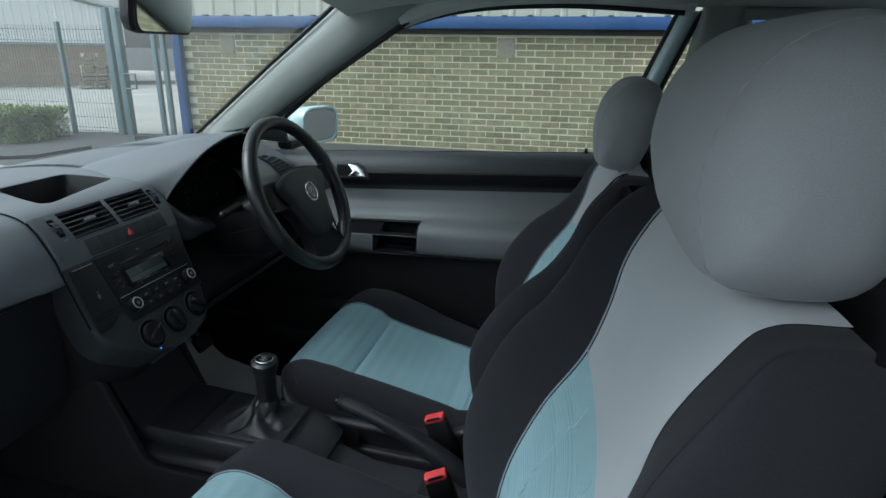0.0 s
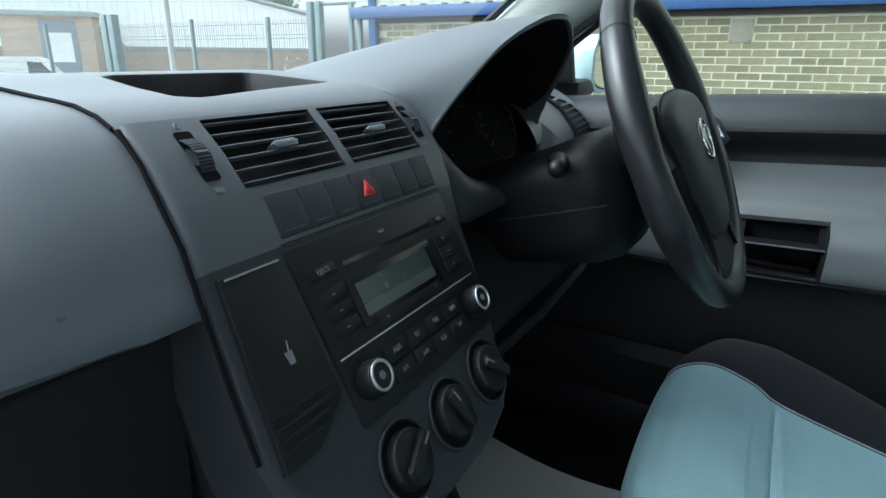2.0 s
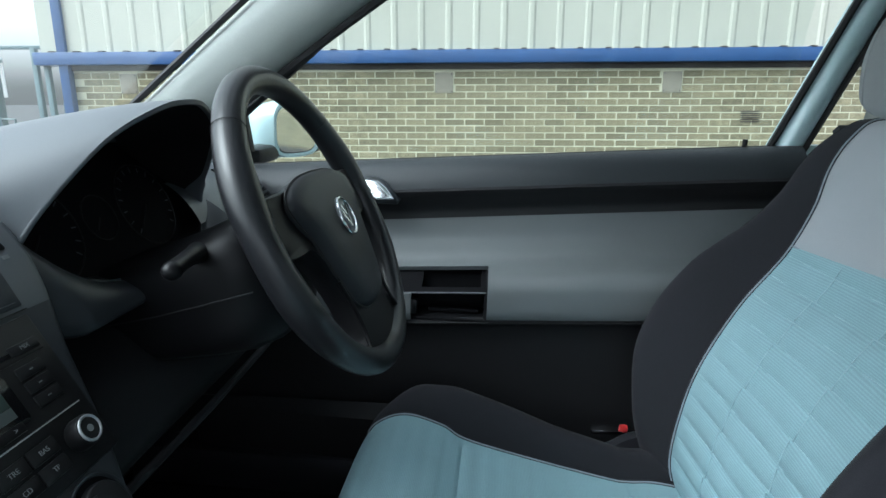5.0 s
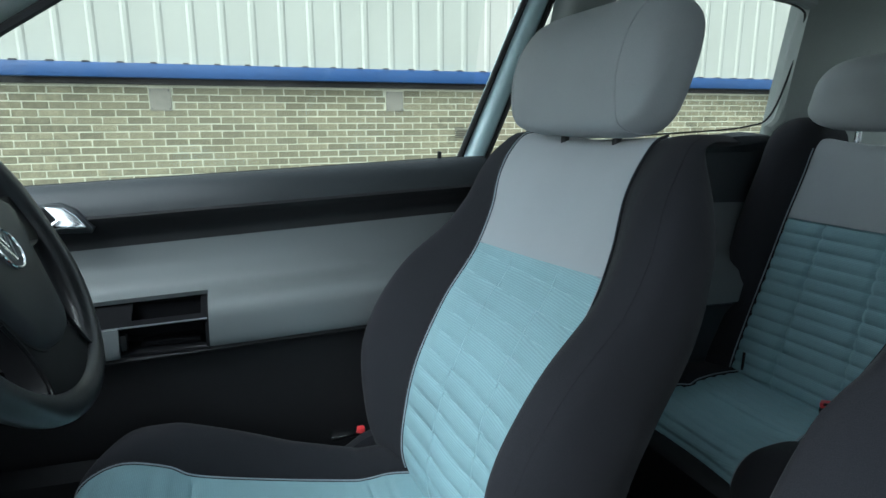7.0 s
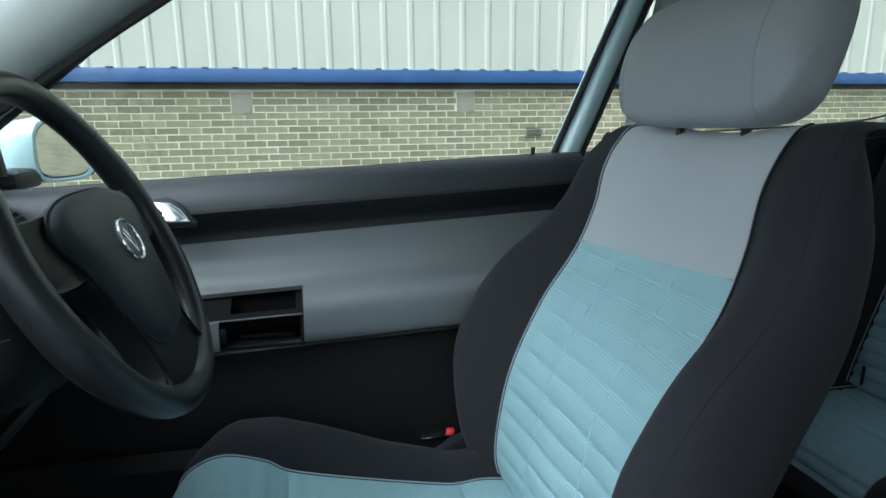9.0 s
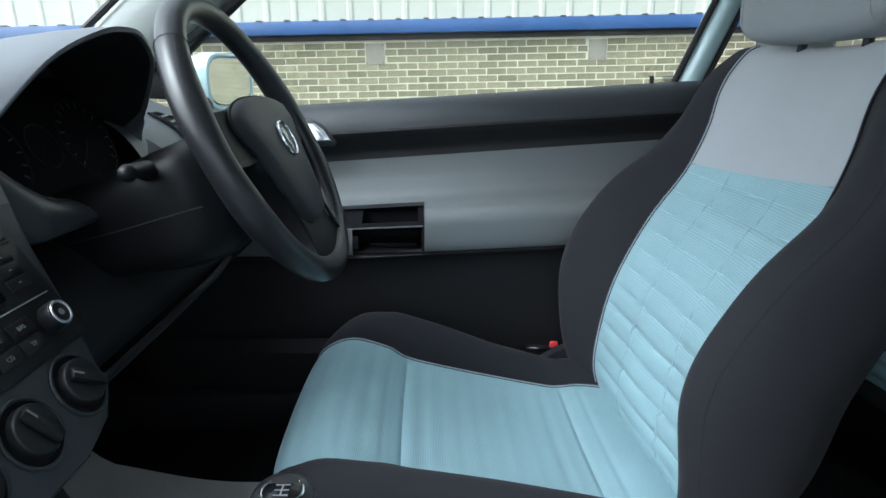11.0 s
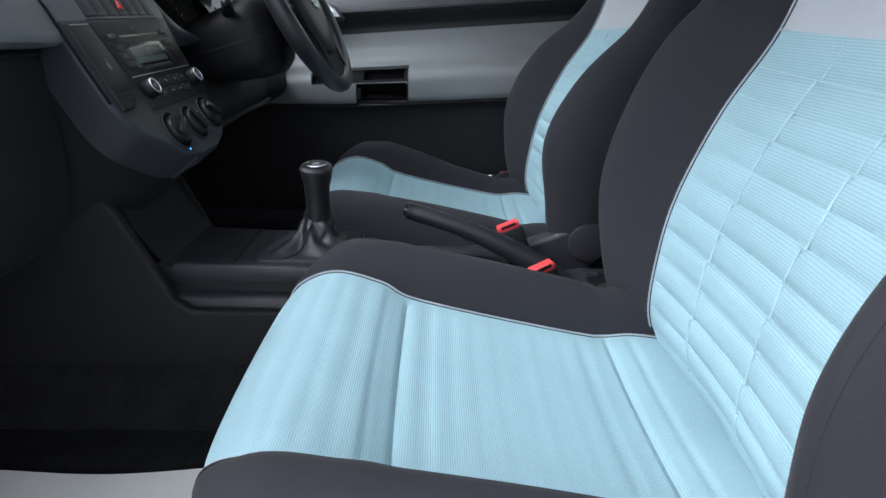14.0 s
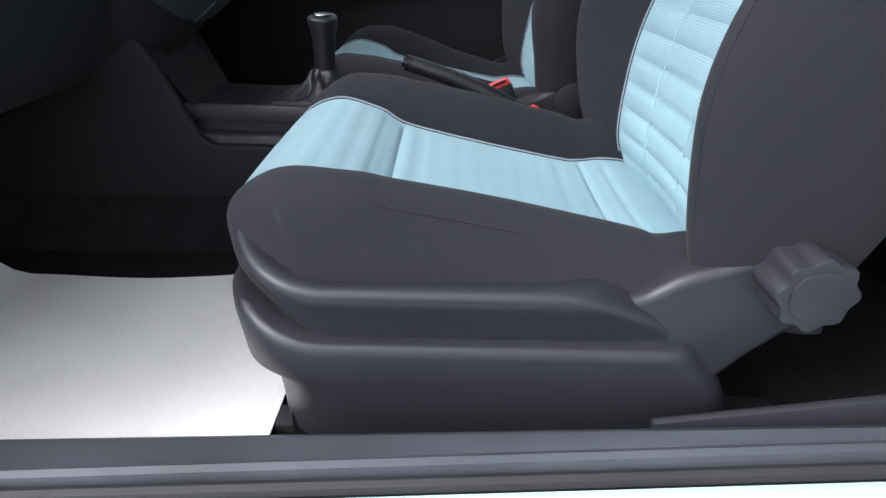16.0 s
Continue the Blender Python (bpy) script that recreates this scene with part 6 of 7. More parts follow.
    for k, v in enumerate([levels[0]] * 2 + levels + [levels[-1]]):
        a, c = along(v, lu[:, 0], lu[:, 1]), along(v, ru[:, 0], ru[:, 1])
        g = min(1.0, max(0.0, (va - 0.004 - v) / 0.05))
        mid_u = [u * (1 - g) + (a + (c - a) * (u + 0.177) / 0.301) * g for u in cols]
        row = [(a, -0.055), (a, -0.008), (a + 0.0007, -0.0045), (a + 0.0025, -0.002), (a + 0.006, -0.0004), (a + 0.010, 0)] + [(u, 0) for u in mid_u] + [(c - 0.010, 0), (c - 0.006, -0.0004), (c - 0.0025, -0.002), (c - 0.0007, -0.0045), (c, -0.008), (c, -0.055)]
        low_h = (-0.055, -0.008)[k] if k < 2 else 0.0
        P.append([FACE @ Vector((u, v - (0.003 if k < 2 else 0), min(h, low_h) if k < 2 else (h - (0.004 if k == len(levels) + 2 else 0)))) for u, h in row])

    def hole(i, j):
        return j == 0 or 29 <= i < 31 and (j in (7, 8, 9) or j in (11, 12, 13))

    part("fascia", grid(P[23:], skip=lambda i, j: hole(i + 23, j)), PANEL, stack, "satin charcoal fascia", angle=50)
    # same moulding as the fascia; the darker colour paints its shade
    part("lower_fascia", grid(P[:24], skip=hole), PANEL_SHADED, stack, "satin charcoal lower fascia, shade in its colour", angle=50)
    part("fascia_side", grid([row[:2] for row in P]), PANEL_SHADED, stack)
    part("stack_seam", tube([Vector(FACE @ Vector((u, v, -0.0012))) for u, v in ((-0.1675, 0.188), (-0.1690, 0.165), (-0.1720, 0.115), (-0.1760, 0.080), (-0.1810, 0.040), (-0.185, 0.0))], 0.0017, 6), DIAL, stack)
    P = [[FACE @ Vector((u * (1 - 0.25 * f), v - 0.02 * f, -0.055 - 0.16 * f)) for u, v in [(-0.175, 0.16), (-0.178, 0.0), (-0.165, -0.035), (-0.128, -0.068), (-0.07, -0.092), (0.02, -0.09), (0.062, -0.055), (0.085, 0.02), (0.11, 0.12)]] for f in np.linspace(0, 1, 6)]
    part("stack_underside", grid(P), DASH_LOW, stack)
    for u0, u1 in gaps:
        well = [[FACE @ Vector((u, v, h)) for u, v in ((u0, va), (u1, va), (u1, vb), (u0, vb))] for h in (0.0006, -0.030)]
        vent = part("air_vent", grid(well, wrap_v=True, cap_u=False), RUBBER, stack, "black slatted air vent", smooth=False)
        part("vent_back", fbox(u0, u1, va, vb, -0.032, -0.030), RUBBER, vent, smooth=False)
        for k in range(6):
            v = va + 0.0035 + k * (vb - va - 0.006) / 5.0
            part("slat", box(u0 + 0.0005, u1 - 0.0005, -0.0005, 0.0005, -0.0018, 0.0018, 0.0003, FACE @ Matrix.Translation((0, v, -0.003)) @ Matrix.Rotation(radians(-10), 4, "X")), SLAT, vent)
        uc, vc = (u0 + u1) / 2 + 0.004, (va + vb) / 2
        part("vent_tab", plate([(-0.0125, 0), (-0.0085, 0.0028), (0.0085, 0.0032), (0.0125, 0.0006), (0.0095, -0.0032), (-0.0095, -0.0028)], 0.0075, FACE @ Matrix.Translation((uc, vc, -0.006)), 0.0012), DASH, vent, "grey direction tab")
    # thumb wheels
    for u in (-0.134, 0.094):
        part("wheel_slot", plate(rounded(u - 0.0058, u + 0.0058, fv(0.8760), fv(0.9030), 0.002), 0.0006, FACE @ Matrix.Translation((0, 0, -0.0002))), DIAL, stack, smooth=False)
        rows = []
        for q in np.linspace(-58, 58, 165):
            r = 0.0170 + 0.00022 * math.sin(radians(q * 52))
            rows.append([FACE @ Vector((u + w, fv(0.8895) + r * math.sin(radians(q)), r * math.cos(radians(q)) - 0.0125)) for w in (-0.0050, -0.0046, 0.0046, 0.0050)])
        tw = part("thumb_wheel", grid(rows), PANEL_SHADED, stack, "ribbed thumb wheel", angle=60)
        part("wheel_mark", fbox(u - 0.0040, u + 0.0040, fv(0.8890), fv(0.8890) + 0.0010, 0.0042, 0.0053), MARK, tw, smooth=False)
        part("symbol", fbox(u - 0.003, u + 0.003, fv(0.8700), fv(0.8722), 0.0002, 0.0008), MARK, stack, smooth=False)
        part("symbol", ring_bar(FACE @ Vector((u, fv(0.9065), 0.0006)), FN, 0.0016, 0.0004, 16, 4), MARK, stack)
    # switch row
    edges = [-0.108, -0.080, -0.053, -0.026, 0.003, 0.030, 0.056, 0.081]
    for k in range(7):
        # fascia plastic too, darkened in colour for shade on the curve
        bt = part("switch", fbox(edges[k] + 0.0005, edges[k + 1] - 0.0005, fv(0.8415), fv(0.8635), -0.002, 0.0012, 0.0009), PANEL_SHADED, stack, "charcoal push switch")
        part("switch_line", fbox(edges[k] + 0.005, edges[k + 1] - 0.005, fv(0.8440), fv(0.8444), 0.0011, 0.0014), SLAT, bt, smooth=False)
        if k == 3:
            m = FACE @ Matrix.Translation((-0.0115, fv(0.8515), 0.0014))
            for s, h in ((1.0, 0.0), (0.66, 0.0)):
                tri = [(s * 0.0072 * math.sin(a), s * 0.0072 * math.cos(a)) for a in (0, 2.0944, 4.18879)]
                part("hazard_triangle", tube([m @ Vector((*p, 0)) for p in [np.array(tri[i]) + (np.array(tri[(i + 1) % 3]) - np.array(tri[i])) * f for i in range(3) for f in (0, 0.33, 0.67)]], 0.0009, 4, closed=True), HAZARD, bt, "red hazard triangle")
            part("hazard_core", plate([(0.0022 * math.sin(a), 0.0022 * math.cos(a)) for a in (0, 4.18879, 2.0944)], 0.0006, m), HAZARD, bt, smooth=False)
    part("switch_row_gap", fbox(-0.110, 0.083, fv(0.8385), fv(0.8392), 0.0, 0.0006), BLACK, stack, smooth=False)

    # radio
    radio = thing("car_radio", "black car radio with a grey-green display, switched off", "radio")
    part("radio_face", fbox(-0.112, 0.080, fv(0.742), fv(0.8365), -0.004, 0.0024, 0.003), BLACK, radio)
    part("cd_slot", fbox(-0.070, 0.050, fv(0.8175), fv(0.8200), 0.0022, 0.0030), GLOSS, radio, "disc slot", smooth=False)
    part("slot_lip", fbox(-0.104, 0.072, fv(0.8140), fv(0.8152), 0.0022, 0.0030), BLACK, radio)
    for u, t in ((-0.090, "EJECT"), (0.058, "MIX")):
        bt = part("radio_button", fbox(u - 0.013, u + 0.013, fv(0.8165), fv(0.8225), 0.002, 0.0040, 0.0008), BLACK, radio)
        words("lettering", t, 0.0048, FACE @ Matrix.Translation((u, fv(0.8195), 0.0042)), MARK, bt)
    words("lettering", "mp3", 0.0042, FACE @ Matrix.Translation((-0.018, fv(0.8272), 0.0026)), MARK, radio)
    part("display_bezel", plate(rounded(-0.076, 0.030, fv(0.7835), fv(0.8105), 0.003), 0.0012, FACE @ Matrix.Translation((0, 0, 0.0024)), 0.0005), GLOSS, radio)
    part("display", fbox(-0.069, 0.021, fv(0.7950), fv(0.8065), 0.0034, 0.0040), DISPLAY, radio, "grey-green display, off", smooth=False)
    part("display_strip", fbox(-0.069, 0.021, fv(0.7885), fv(0.7948), 0.0034, 0.0041), DISPLAY_LIT, radio, smooth=False)
    for r in range(3):
        for u in (-0.090, 0.052):
            z = 0.807 - r * 0.0088
            bt = part("radio_button", fbox(u - 0.012, u + 0.012, fv(z - 0.0036), fv(z + 0.0036), 0.002, 0.0036, 0.0008), BLACK, radio)
            part("button_mark", fbox(u - 0.0016, u + 0.0016, fv(z - 0.0004), fv(z + 0.0004), 0.0036, 0.0040), MARK, bt, smooth=False)
    part("seek_bar", fbox(-0.062, 0.022, fv(0.7800), fv(0.7858), 0.002, 0.0040, 0.001), BLACK, radio)
    for u, t in ((-0.052, "<"), (0.014, ">")):
        words("lettering", t, 0.006, FACE @ Matrix.Translation((u, fv(0.7829), 0.0042)), MARK, radio)
    part("chrome_line", fbox(-0.108, 0.070, fv(0.7768), fv(0.7776), 0.0023, 0.0036), SILVER, radio, "thin silver trim line", smooth=False)
    names = (("AS/S", "B/F", "TRE", "BAS"), ("FM", "AM", "CD", "TP"))
    for r, z in enumerate((0.7660, 0.7545)):
        for c in range(4):
            u = -0.058 + c * 0.0265
            bt = part("radio_button", fbox(u - 0.0125, u + 0.0125, fv(z - 0.0048), fv(z + 0.0048), 0.002, 0.0042, 0.0012), BLACK, radio)
            words("lettering", names[r][c], 0.0052, FACE @ Matrix.Translation((u, fv(z), 0.0044)), MARK, bt)
    for u in (-0.093, 0.052):
        c = FACE @ Vector((u, 0.001, 0.002))
        kb = part("radio_knob", disc(c, FN, 0.0125, 0.013, 36, 0.002, 0.0115), BLACK, radio, "round black knob with a silver ring")
        part("knob_ring", ring_bar(FACE @ Vector((u, 0.001, 0.0150)), FN, 0.0092, 0.0011), SILVER, kb)
        part("knob_mark", disc(FACE @ Vector((u, 0.001, 0.0148)), FN, 0.0028, 0.0006, 12), MARK, kb)
    bow(radio)
    rebase(radio, FO)
    # heater dials
    for u, ang in ((-0.090, -60), (-0.029, 20), (0.034, 50)):
        v = -0.0555 + 0.004 * (u > 0)
        part("dial_bezel", ring_bar(FACE @ Vector((u, v, 0.001)), FN, 0.0258, 0.0015, 44, 10), PANEL_SHADED, stack, "heater dial surround")
        part("dial_face", disc(FACE @ Vector((u, v, -0.001)), FN, 0.025, 0.002, 40), DIAL, stack)
        kb = part("heater_dial", disc(FACE @ Vector((u, v, 0.0)), FN, 0.0200, 0.008, 40, 0.0015, 0.0188), BLACK, stack, "round heater dial")
        m = FACE @ Matrix.Translation((u, v, 0.008)) @ Matrix.Rotation(radians(ang), 4, "Z")
        part("dial_grip", box(-0.0050, 0.0050, -0.0165, 0.0165, 0.0, 0.0065, 0.0025, m), BLACK, kb)
        part("dial_pointer", box(-0.0008, 0.0008, 0.007, 0.0160, 0.0063, 0.0068, 0.0, m), MARK, kb, smooth=False)
    part("blue_lamp", disc(FACE @ Vector((-0.091, -0.0835, 0.0008)), FN, 0.0013, 0.0008, 10), BLUE_LAMP, stack, "lit blue indicator")
    # folding cup holder
    cup = [(-0.163, fv(0.834)), (-0.118, fv(0.834)), (-0.118, fv(0.765)), (-0.150, fv(0.750)), (-0.176, fv(0.750))]
    ch = part("cup_holder_flap", plate(cup, 0.006, FACE @ Matrix.Translation((0, 0, -0.002)), 0.0015), BLACK, stack, "dark folding cup holder flap")
    part("flap_edge", tube([FACE @ Vector((u, v, 0.0042)) for u, v in ((-0.160, fv(0.8325)), (-0.120, fv(0.8325)))], 0.0007, 5), SILVER, ch, "thin pale edge")
    part("cup_symbol", plate([(-0.1450, fv(0.794)), (-0.1394, fv(0.794)), (-0.1402, fv(0.788)), (-0.1442, fv(0.788))], 0.0006, FACE @ Matrix.Translation((0, 0, 0.0041))), MARK, ch, smooth=False)
    part("cup_straw", tube([FACE @ Vector((-0.1418, fv(0.794), 0.0045)), FACE @ Vector((-0.1402, fv(0.7985), 0.0045))], 0.0005, 4), MARK, ch)
    for k in range(4):
        part("flap_rib", fbox(-0.172, min(-0.126, -0.141 + 0.008 * k), fv(0.757) + k * 0.006, fv(0.757) + k * 0.006 + 0.002, 0.004, 0.0055, 0.0005), BLACK, ch)
    bow(stack)
    rebase(stack, (-0.2, -0.02, 0.68))
    rebase(dash, (-0.5, CAR_Y, 0.6))


build_dash()


# ---- steering wheel and column ----
def build_wheel():
    c = Vector((-0.0785, 0.3275, 0.868))
    a = radians(26.4)
    n = Vector((math.cos(a), -0.025, math.sin(a))).normalized()
    side = Vector((0, 0, 1)).cross(n).normalized()
    up = n.cross(side)
    m = Matrix(((side.x, up.x, n.x, c.x), (side.y, up.y, n.y, c.y), (side.z, up.z, n.z, c.z), (0, 0, 0, 1)))
    wheel = thing("steering_wheel", "dark leather-rimmed three-spoke steering wheel", "steering wheel")
    R = 0.1660
    turns = np.linspace(0, 2 * np.pi, 96, endpoint=False)
    ringp = [m @ Vector((R * math.cos(t), R * math.sin(t), 0)) for t in turns]
    rr = [0.0150 + 0.0020 * max(0, math.cos(2 * (t - 0.35))) ** 6 + 0.0020 * max(0, math.cos(2 * (t + 0.35 - math.pi))) ** 6 for t in turns]
    rim = part("rim", tube(ringp, rr, 18, closed=True), LEATHER, wheel, "grained leather rim")
    for t in (-0.30, 0.75, math.pi + 0.30, math.pi - 0.75):
        part("rim_seam", ring_bar(m @ Vector((R * math.cos(t), R * math.sin(t), 0)), m.to_3x3() @ Vector((-math.sin(t), math.cos(t), 0)), 0.0160, 0.0004, 24, 4), BLACK, rim)

    def mirrored(half):
        return half + [(-u, v) for u, v in reversed(half) if abs(u) > 1e-6]

    # flat three-armed frame behind the cover
    arms = mirrored([(0.0, 0.046), (0.060, 0.047), (0.110, 0.046), (0.160, 0.043), (0.164, 0.010), (0.150, -0.012), (0.118, -0.017), (0.094, -0.018), (0.078, -0.034), (0.064, -0.062), (0.056, -0.100), (0.062, -0.134), (0.078, -0.148), (0.060, -0.158), (0.0, -0.164)])
    sm = spline(arms + [arms[0]], 121)[:-1]
    sec = [[m @ Vector((u * k, v * k, h - 0.05 * max(0, abs(u) - 0.10) * (h > 0))) for u, v in sm] for h, k in ((-0.022, 0.93), (-0.012, 0.99), (-0.004, 1.0), (0.003, 0.985), (0.006, 0.95), (0.007, 0.6), (0.007, 0.05))]
    part("spokes", grid(sec, wrap_v=True, cap_u=True), COWL, wheel, "satin black three-armed spoke frame")
    # padded cover
    hub = mirrored([(0.0, 0.055), (0.045, 0.053), (0.082, 0.045), (0.100, 0.032), (0.096, 0.014), (0.082, -0.006), (0.072, -0.034), (0.060, -0.064), (0.048, -0.090), (0.028, -0.104), (0.0, -0.108)])
    hs = spline(hub + [hub[0]], 97)[:-1]
    sec = [[m @ Vector((u * k, v * k - 0.02 * (1 - k), h)) for u, v in hs] for h, k in ((-0.004, 0.985), (0.006, 1.0), (0.012, 0.985), (0.0165, 0.94), (0.0195, 0.84), (0.0215, 0.6), (0.0225, 0.3), (0.0228, 0.02))]
    hb = part("airbag_cover", grid(sec, wrap_v=True, cap_u=True), HUB, wheel, "soft-touch charcoal airbag cover")
    part("cover_seam", tube([m @ Vector((u * 1.006, v * 1.006, 0.0075)) for u, v in hs], 0.0016, 5, closed=True), RUBBER, hb)
    bd = part("badge", disc(m @ Vector((0, -0.005, 0.0215)), n, 0.0225, 0.0030, 40, 0.001), SLAT, hb, "round silver badge")
    part("badge_ring", ring_bar(m @ Vector((0, -0.005, 0.0247)), n, 0.0210, 0.0016), CHROME, bd)
    for x0, y0, x1, y1 in ((-0.012, 0.010, 0.0, -0.013), (0.012, 0.010, 0.0, -0.013), (-0.006, 0.013, 0.0, 0.001), (0.006, 0.013, 0.0, 0.001)):
        part("badge_bar", tube([m @ Vector((x0, y0 - 0.005, 0.0248)), m @ Vector((x1, y1 - 0.005, 0.0248))], 0.0014, 6), CHROME, bd)
    for sg in (1, -1):
        part("spoke_trim", tube([m @ Vector((sg * u, v, 0.0085)) for u, v in spline([(0.070, -0.060), (0.0625, -0.098), (0.067, -0.130), (0.080, -0.146)], 12)], 0.0022, 8), COWL, wheel)
    rebase(wheel, c)
    col = thing("steering_column", "black plastic steering column cowl with stalks", "steering column")
    P = []
    for x, w, z0, z1, q in ((-0.100, 0.050, 0.790, 0.850, 0.8), (-0.112, 0.072, 0.757, 0.868, 0.7), (-0.128, 0.090, 0.741, 0.876, 0.6), (-0.150, 0.098, 0.733, 0.874, 0.5), (-0.180, 0.101, 0.728, 0.862, 0.45), (-0.230, 0.102, 0.722, 0.840, 0.42),
                            (-0.280, 0.102, 0.716, 0.822, 0.42), (-0.340, 0.100, 0.710, 0.806, 0.42)):
        zc, h = (z0 + z1) / 2, (z1 - z0) / 2
        P.append([(x - 0.22 * (zc + h * math.sin(t) - 0.80), 0.3275 + w * math.copysign(abs(math.cos(t)) ** q, math.cos(t)), zc + h * math.copysign(abs(math.sin(t)) ** q, math.sin(t))) for t in np.linspace(0, 2 * np.pi, 56, endpoint=False)])
    cw = part("cowl", grid(P, wrap_v=True, cap_u=True), COWL, col, "black column cowl", angle=60)
    part("cowl_joint", tube([(p[0] + 0.001, p[1] - 0.0006, p[2]) for p in [row[28] for row in P[2:]]], 0.0009, 5), RUBBER, cw)
    for s in (-1, 1):
        p = [Vector((-0.185, 0.3275 + s * 0.088, 0.846)), Vector((-0.172, 0.3275 + s * 0.125, 0.853)), Vector((-0.160, 0.3275 + s * 0.165, 0.858)), Vector((-0.150, 0.3275 + s * 0.200, 0.861))]
        st = part("stalk", tube(spline(p, 14), np.interp(np.linspace(0, 1, 14), (0, 0.3, 0.7, 1), (0.0115, 0.0085, 0.0072, 0.0078)), 14), COWL, col, "black control stalk")
        d = (p[-1] - p[-2]).normalized()
        part("stalk_tip", tube([p[-1] + d * q for q in (-0.004, 0.0, 0.004, 0.007, 0.009, 0.010)], [0.0080, 0.0082, 0.0078, 0.0062, 0.0038, 0.0010], 18), COWL, st)
    part("ignition_lock", disc(c + Vector((-0.085, 0.098, -0.055)), (0.35, 0.92, 0.1), 0.016, 0.012, 24, 0.003), SLAT, col)
    rebase(col, (-0.2, 0.325, 0.75))


build_wheel()


# ---- centre tunnel: console, gear lever, handbrake ----
def build_console():
    con = thing("tunnel_console", "dark grey plastic tunnel console between the seats", "centre console")
    P = []
    for x, w, z in ((-0.34, 0.078, 0.520), (-0.24, 0.077, 0.517), (-0.19, 0.077, 0.515), (-0.10, 0.076, 0.512), (0.06, 0.074, 0.508), (0.10, 0.070, 0.495), (0.13, 0.066, 0.470)):
        half = [(w * 0.5, z), (w - 0.003, z), (w, z - 0.0012), (w + 0.0015, z - 0.004), (w + 0.003, z - 0.024), (w + 0.0015, z - 0.027), (w - 0.008, z - 0.029), (w - 0.008, z - 0.044), (w + 0.012, z - 0.047), (w + 0.014, z - 0.050), (w + 0.016, z - 0.085)]
        P.append([(x, CAR_Y + v, zz) for v, zz in [(-v, zz) for v, zz in reversed(half)] + half])
    part("front_tray", grid(P), SEAT_PLASTIC, con, angle=50)
    part("tray_gap", box(-0.113, -0.108, CAR_Y - 0.072, CAR_Y + 0.072, 0.5105, 0.5135), BLACK, con, smooth=False)
    side = [(-0.56, 0.30), (-0.56, 0.60), (-0.475, 0.602), (-0.31, 0.640), (-0.275, 0.636), (-0.245, 0.600), (-0.185, 0.470), (-0.165, 0.455), (0.15, 0.450), (0.15, 0.36), (-0.20, 0.35), (-0.30, 0.32)]
    for s in (-1, 1):
        m = Matrix.Translation((0, CAR_Y + s * 0.096, 0)) @ (Matrix.Rotation(radians(90), 4, "X") if s < 0 else Matrix.Scale(-1, 4, (0, 1, 0)) @ Matrix.Rotation(radians(90), 4, "X"))
        b = plate(side, 0.014, m, 0.006, 3)
        bmesh.ops.recalc_face_normals(b, faces=b.faces)
        part("side_cover", b, DASH_LOW, con, "dark moulded tunnel side cover")
    front = [[(x, CAR_Y + v, z) for x, z in ((-0.29, 0.70), (-0.262, 0.63), (-0.235, 0.57), (-0.210, 0.530), (-0.199, 0.5155), (-0.192, 0.5125))] for v in np.linspace(-0.088, 0.088, 8)]
    part("front_slope", grid(front), DASH_LOW, con)
    P = []
    for x, w, z in ((0.12, 0.060, 0.455), (0.20, 0.058, 0.430), (0.34, 0.060, 0.425), (0.395, 0.076, 0.446), (0.43, 0.080, 0.450), (0.60, 0.082, 0.440), (0.72, 0.080, 0.39), (0.76, 0.075, 0.33)):
        P.append([(x, CAR_Y + v, zz) for v, zz in ((-w - 0.01, z - 0.09), (-w - 0.004, z - 0.012), (-w + 0.008, z), (w - 0.008, z), (w + 0.004, z - 0.012), (w + 0.01, z - 0.09))])
    part("rear_console", thick(grid(P), 0.006), SEAT_PLASTIC, con)
    cup = part("cup_holder", ring_bar((0.462, 0.0, 0.450), (0, 0, 1), 0.036, 0.0045, 40, 8), SEAT_PLASTIC, con, "round cup holder")
    part("cup_well", disc((0.462, 0.0, 0.4485), (0, 0, 1), 0.036, 0.002, 36), BLACK, cup)
    part("cup_clip", box(0.470, 0.492, -0.026, -0.012, 0.449, 0.456, 0.003), SEAT_PLASTIC, cup)
    part("cup_clip", box(0.430, 0.452, 0.014, 0.028, 0.449, 0.456, 0.003), SEAT_PLASTIC, cup)
    part("handbrake_slot", box(0.30, 0.44, CAR_Y - 0.014, CAR_Y + 0.046, 0.418, 0.4275, 0.004), BLACK, con)
    rebase(con, (0.0, CAR_Y, 0.35))

    gear = thing("gear_lever", "black gear lever with a leatherette gaiter", "gear lever")
    part("gaiter_frame", plate(rounded(-0.085, 0.062, CAR_Y - 0.065, CAR_Y + 0.065, 0.012), 0.008, Matrix.Translation((0, 0, 0.508)), 0.003), SEAT_PLASTIC, gear)
    P = []
    for f, (cx, rx, ry) in zip((0, 0.10, 0.30, 0.50, 0.68, 0.80, 0.88, 0.95, 1.0), ((-0.012, 0.071, 0.063), (-0.012, 0.067, 0.059), (-0.010, 0.047, 0.043), (-0.007, 0.031, 0.030), (-0.004, 0.0265, 0.026), (-0.003, 0.0245, 0.024), (-0.002, 0.021, 0.021), (-0.002, 0.019, 0.019), (-0.001, 0.0175, 0.0175))):
        ring = []
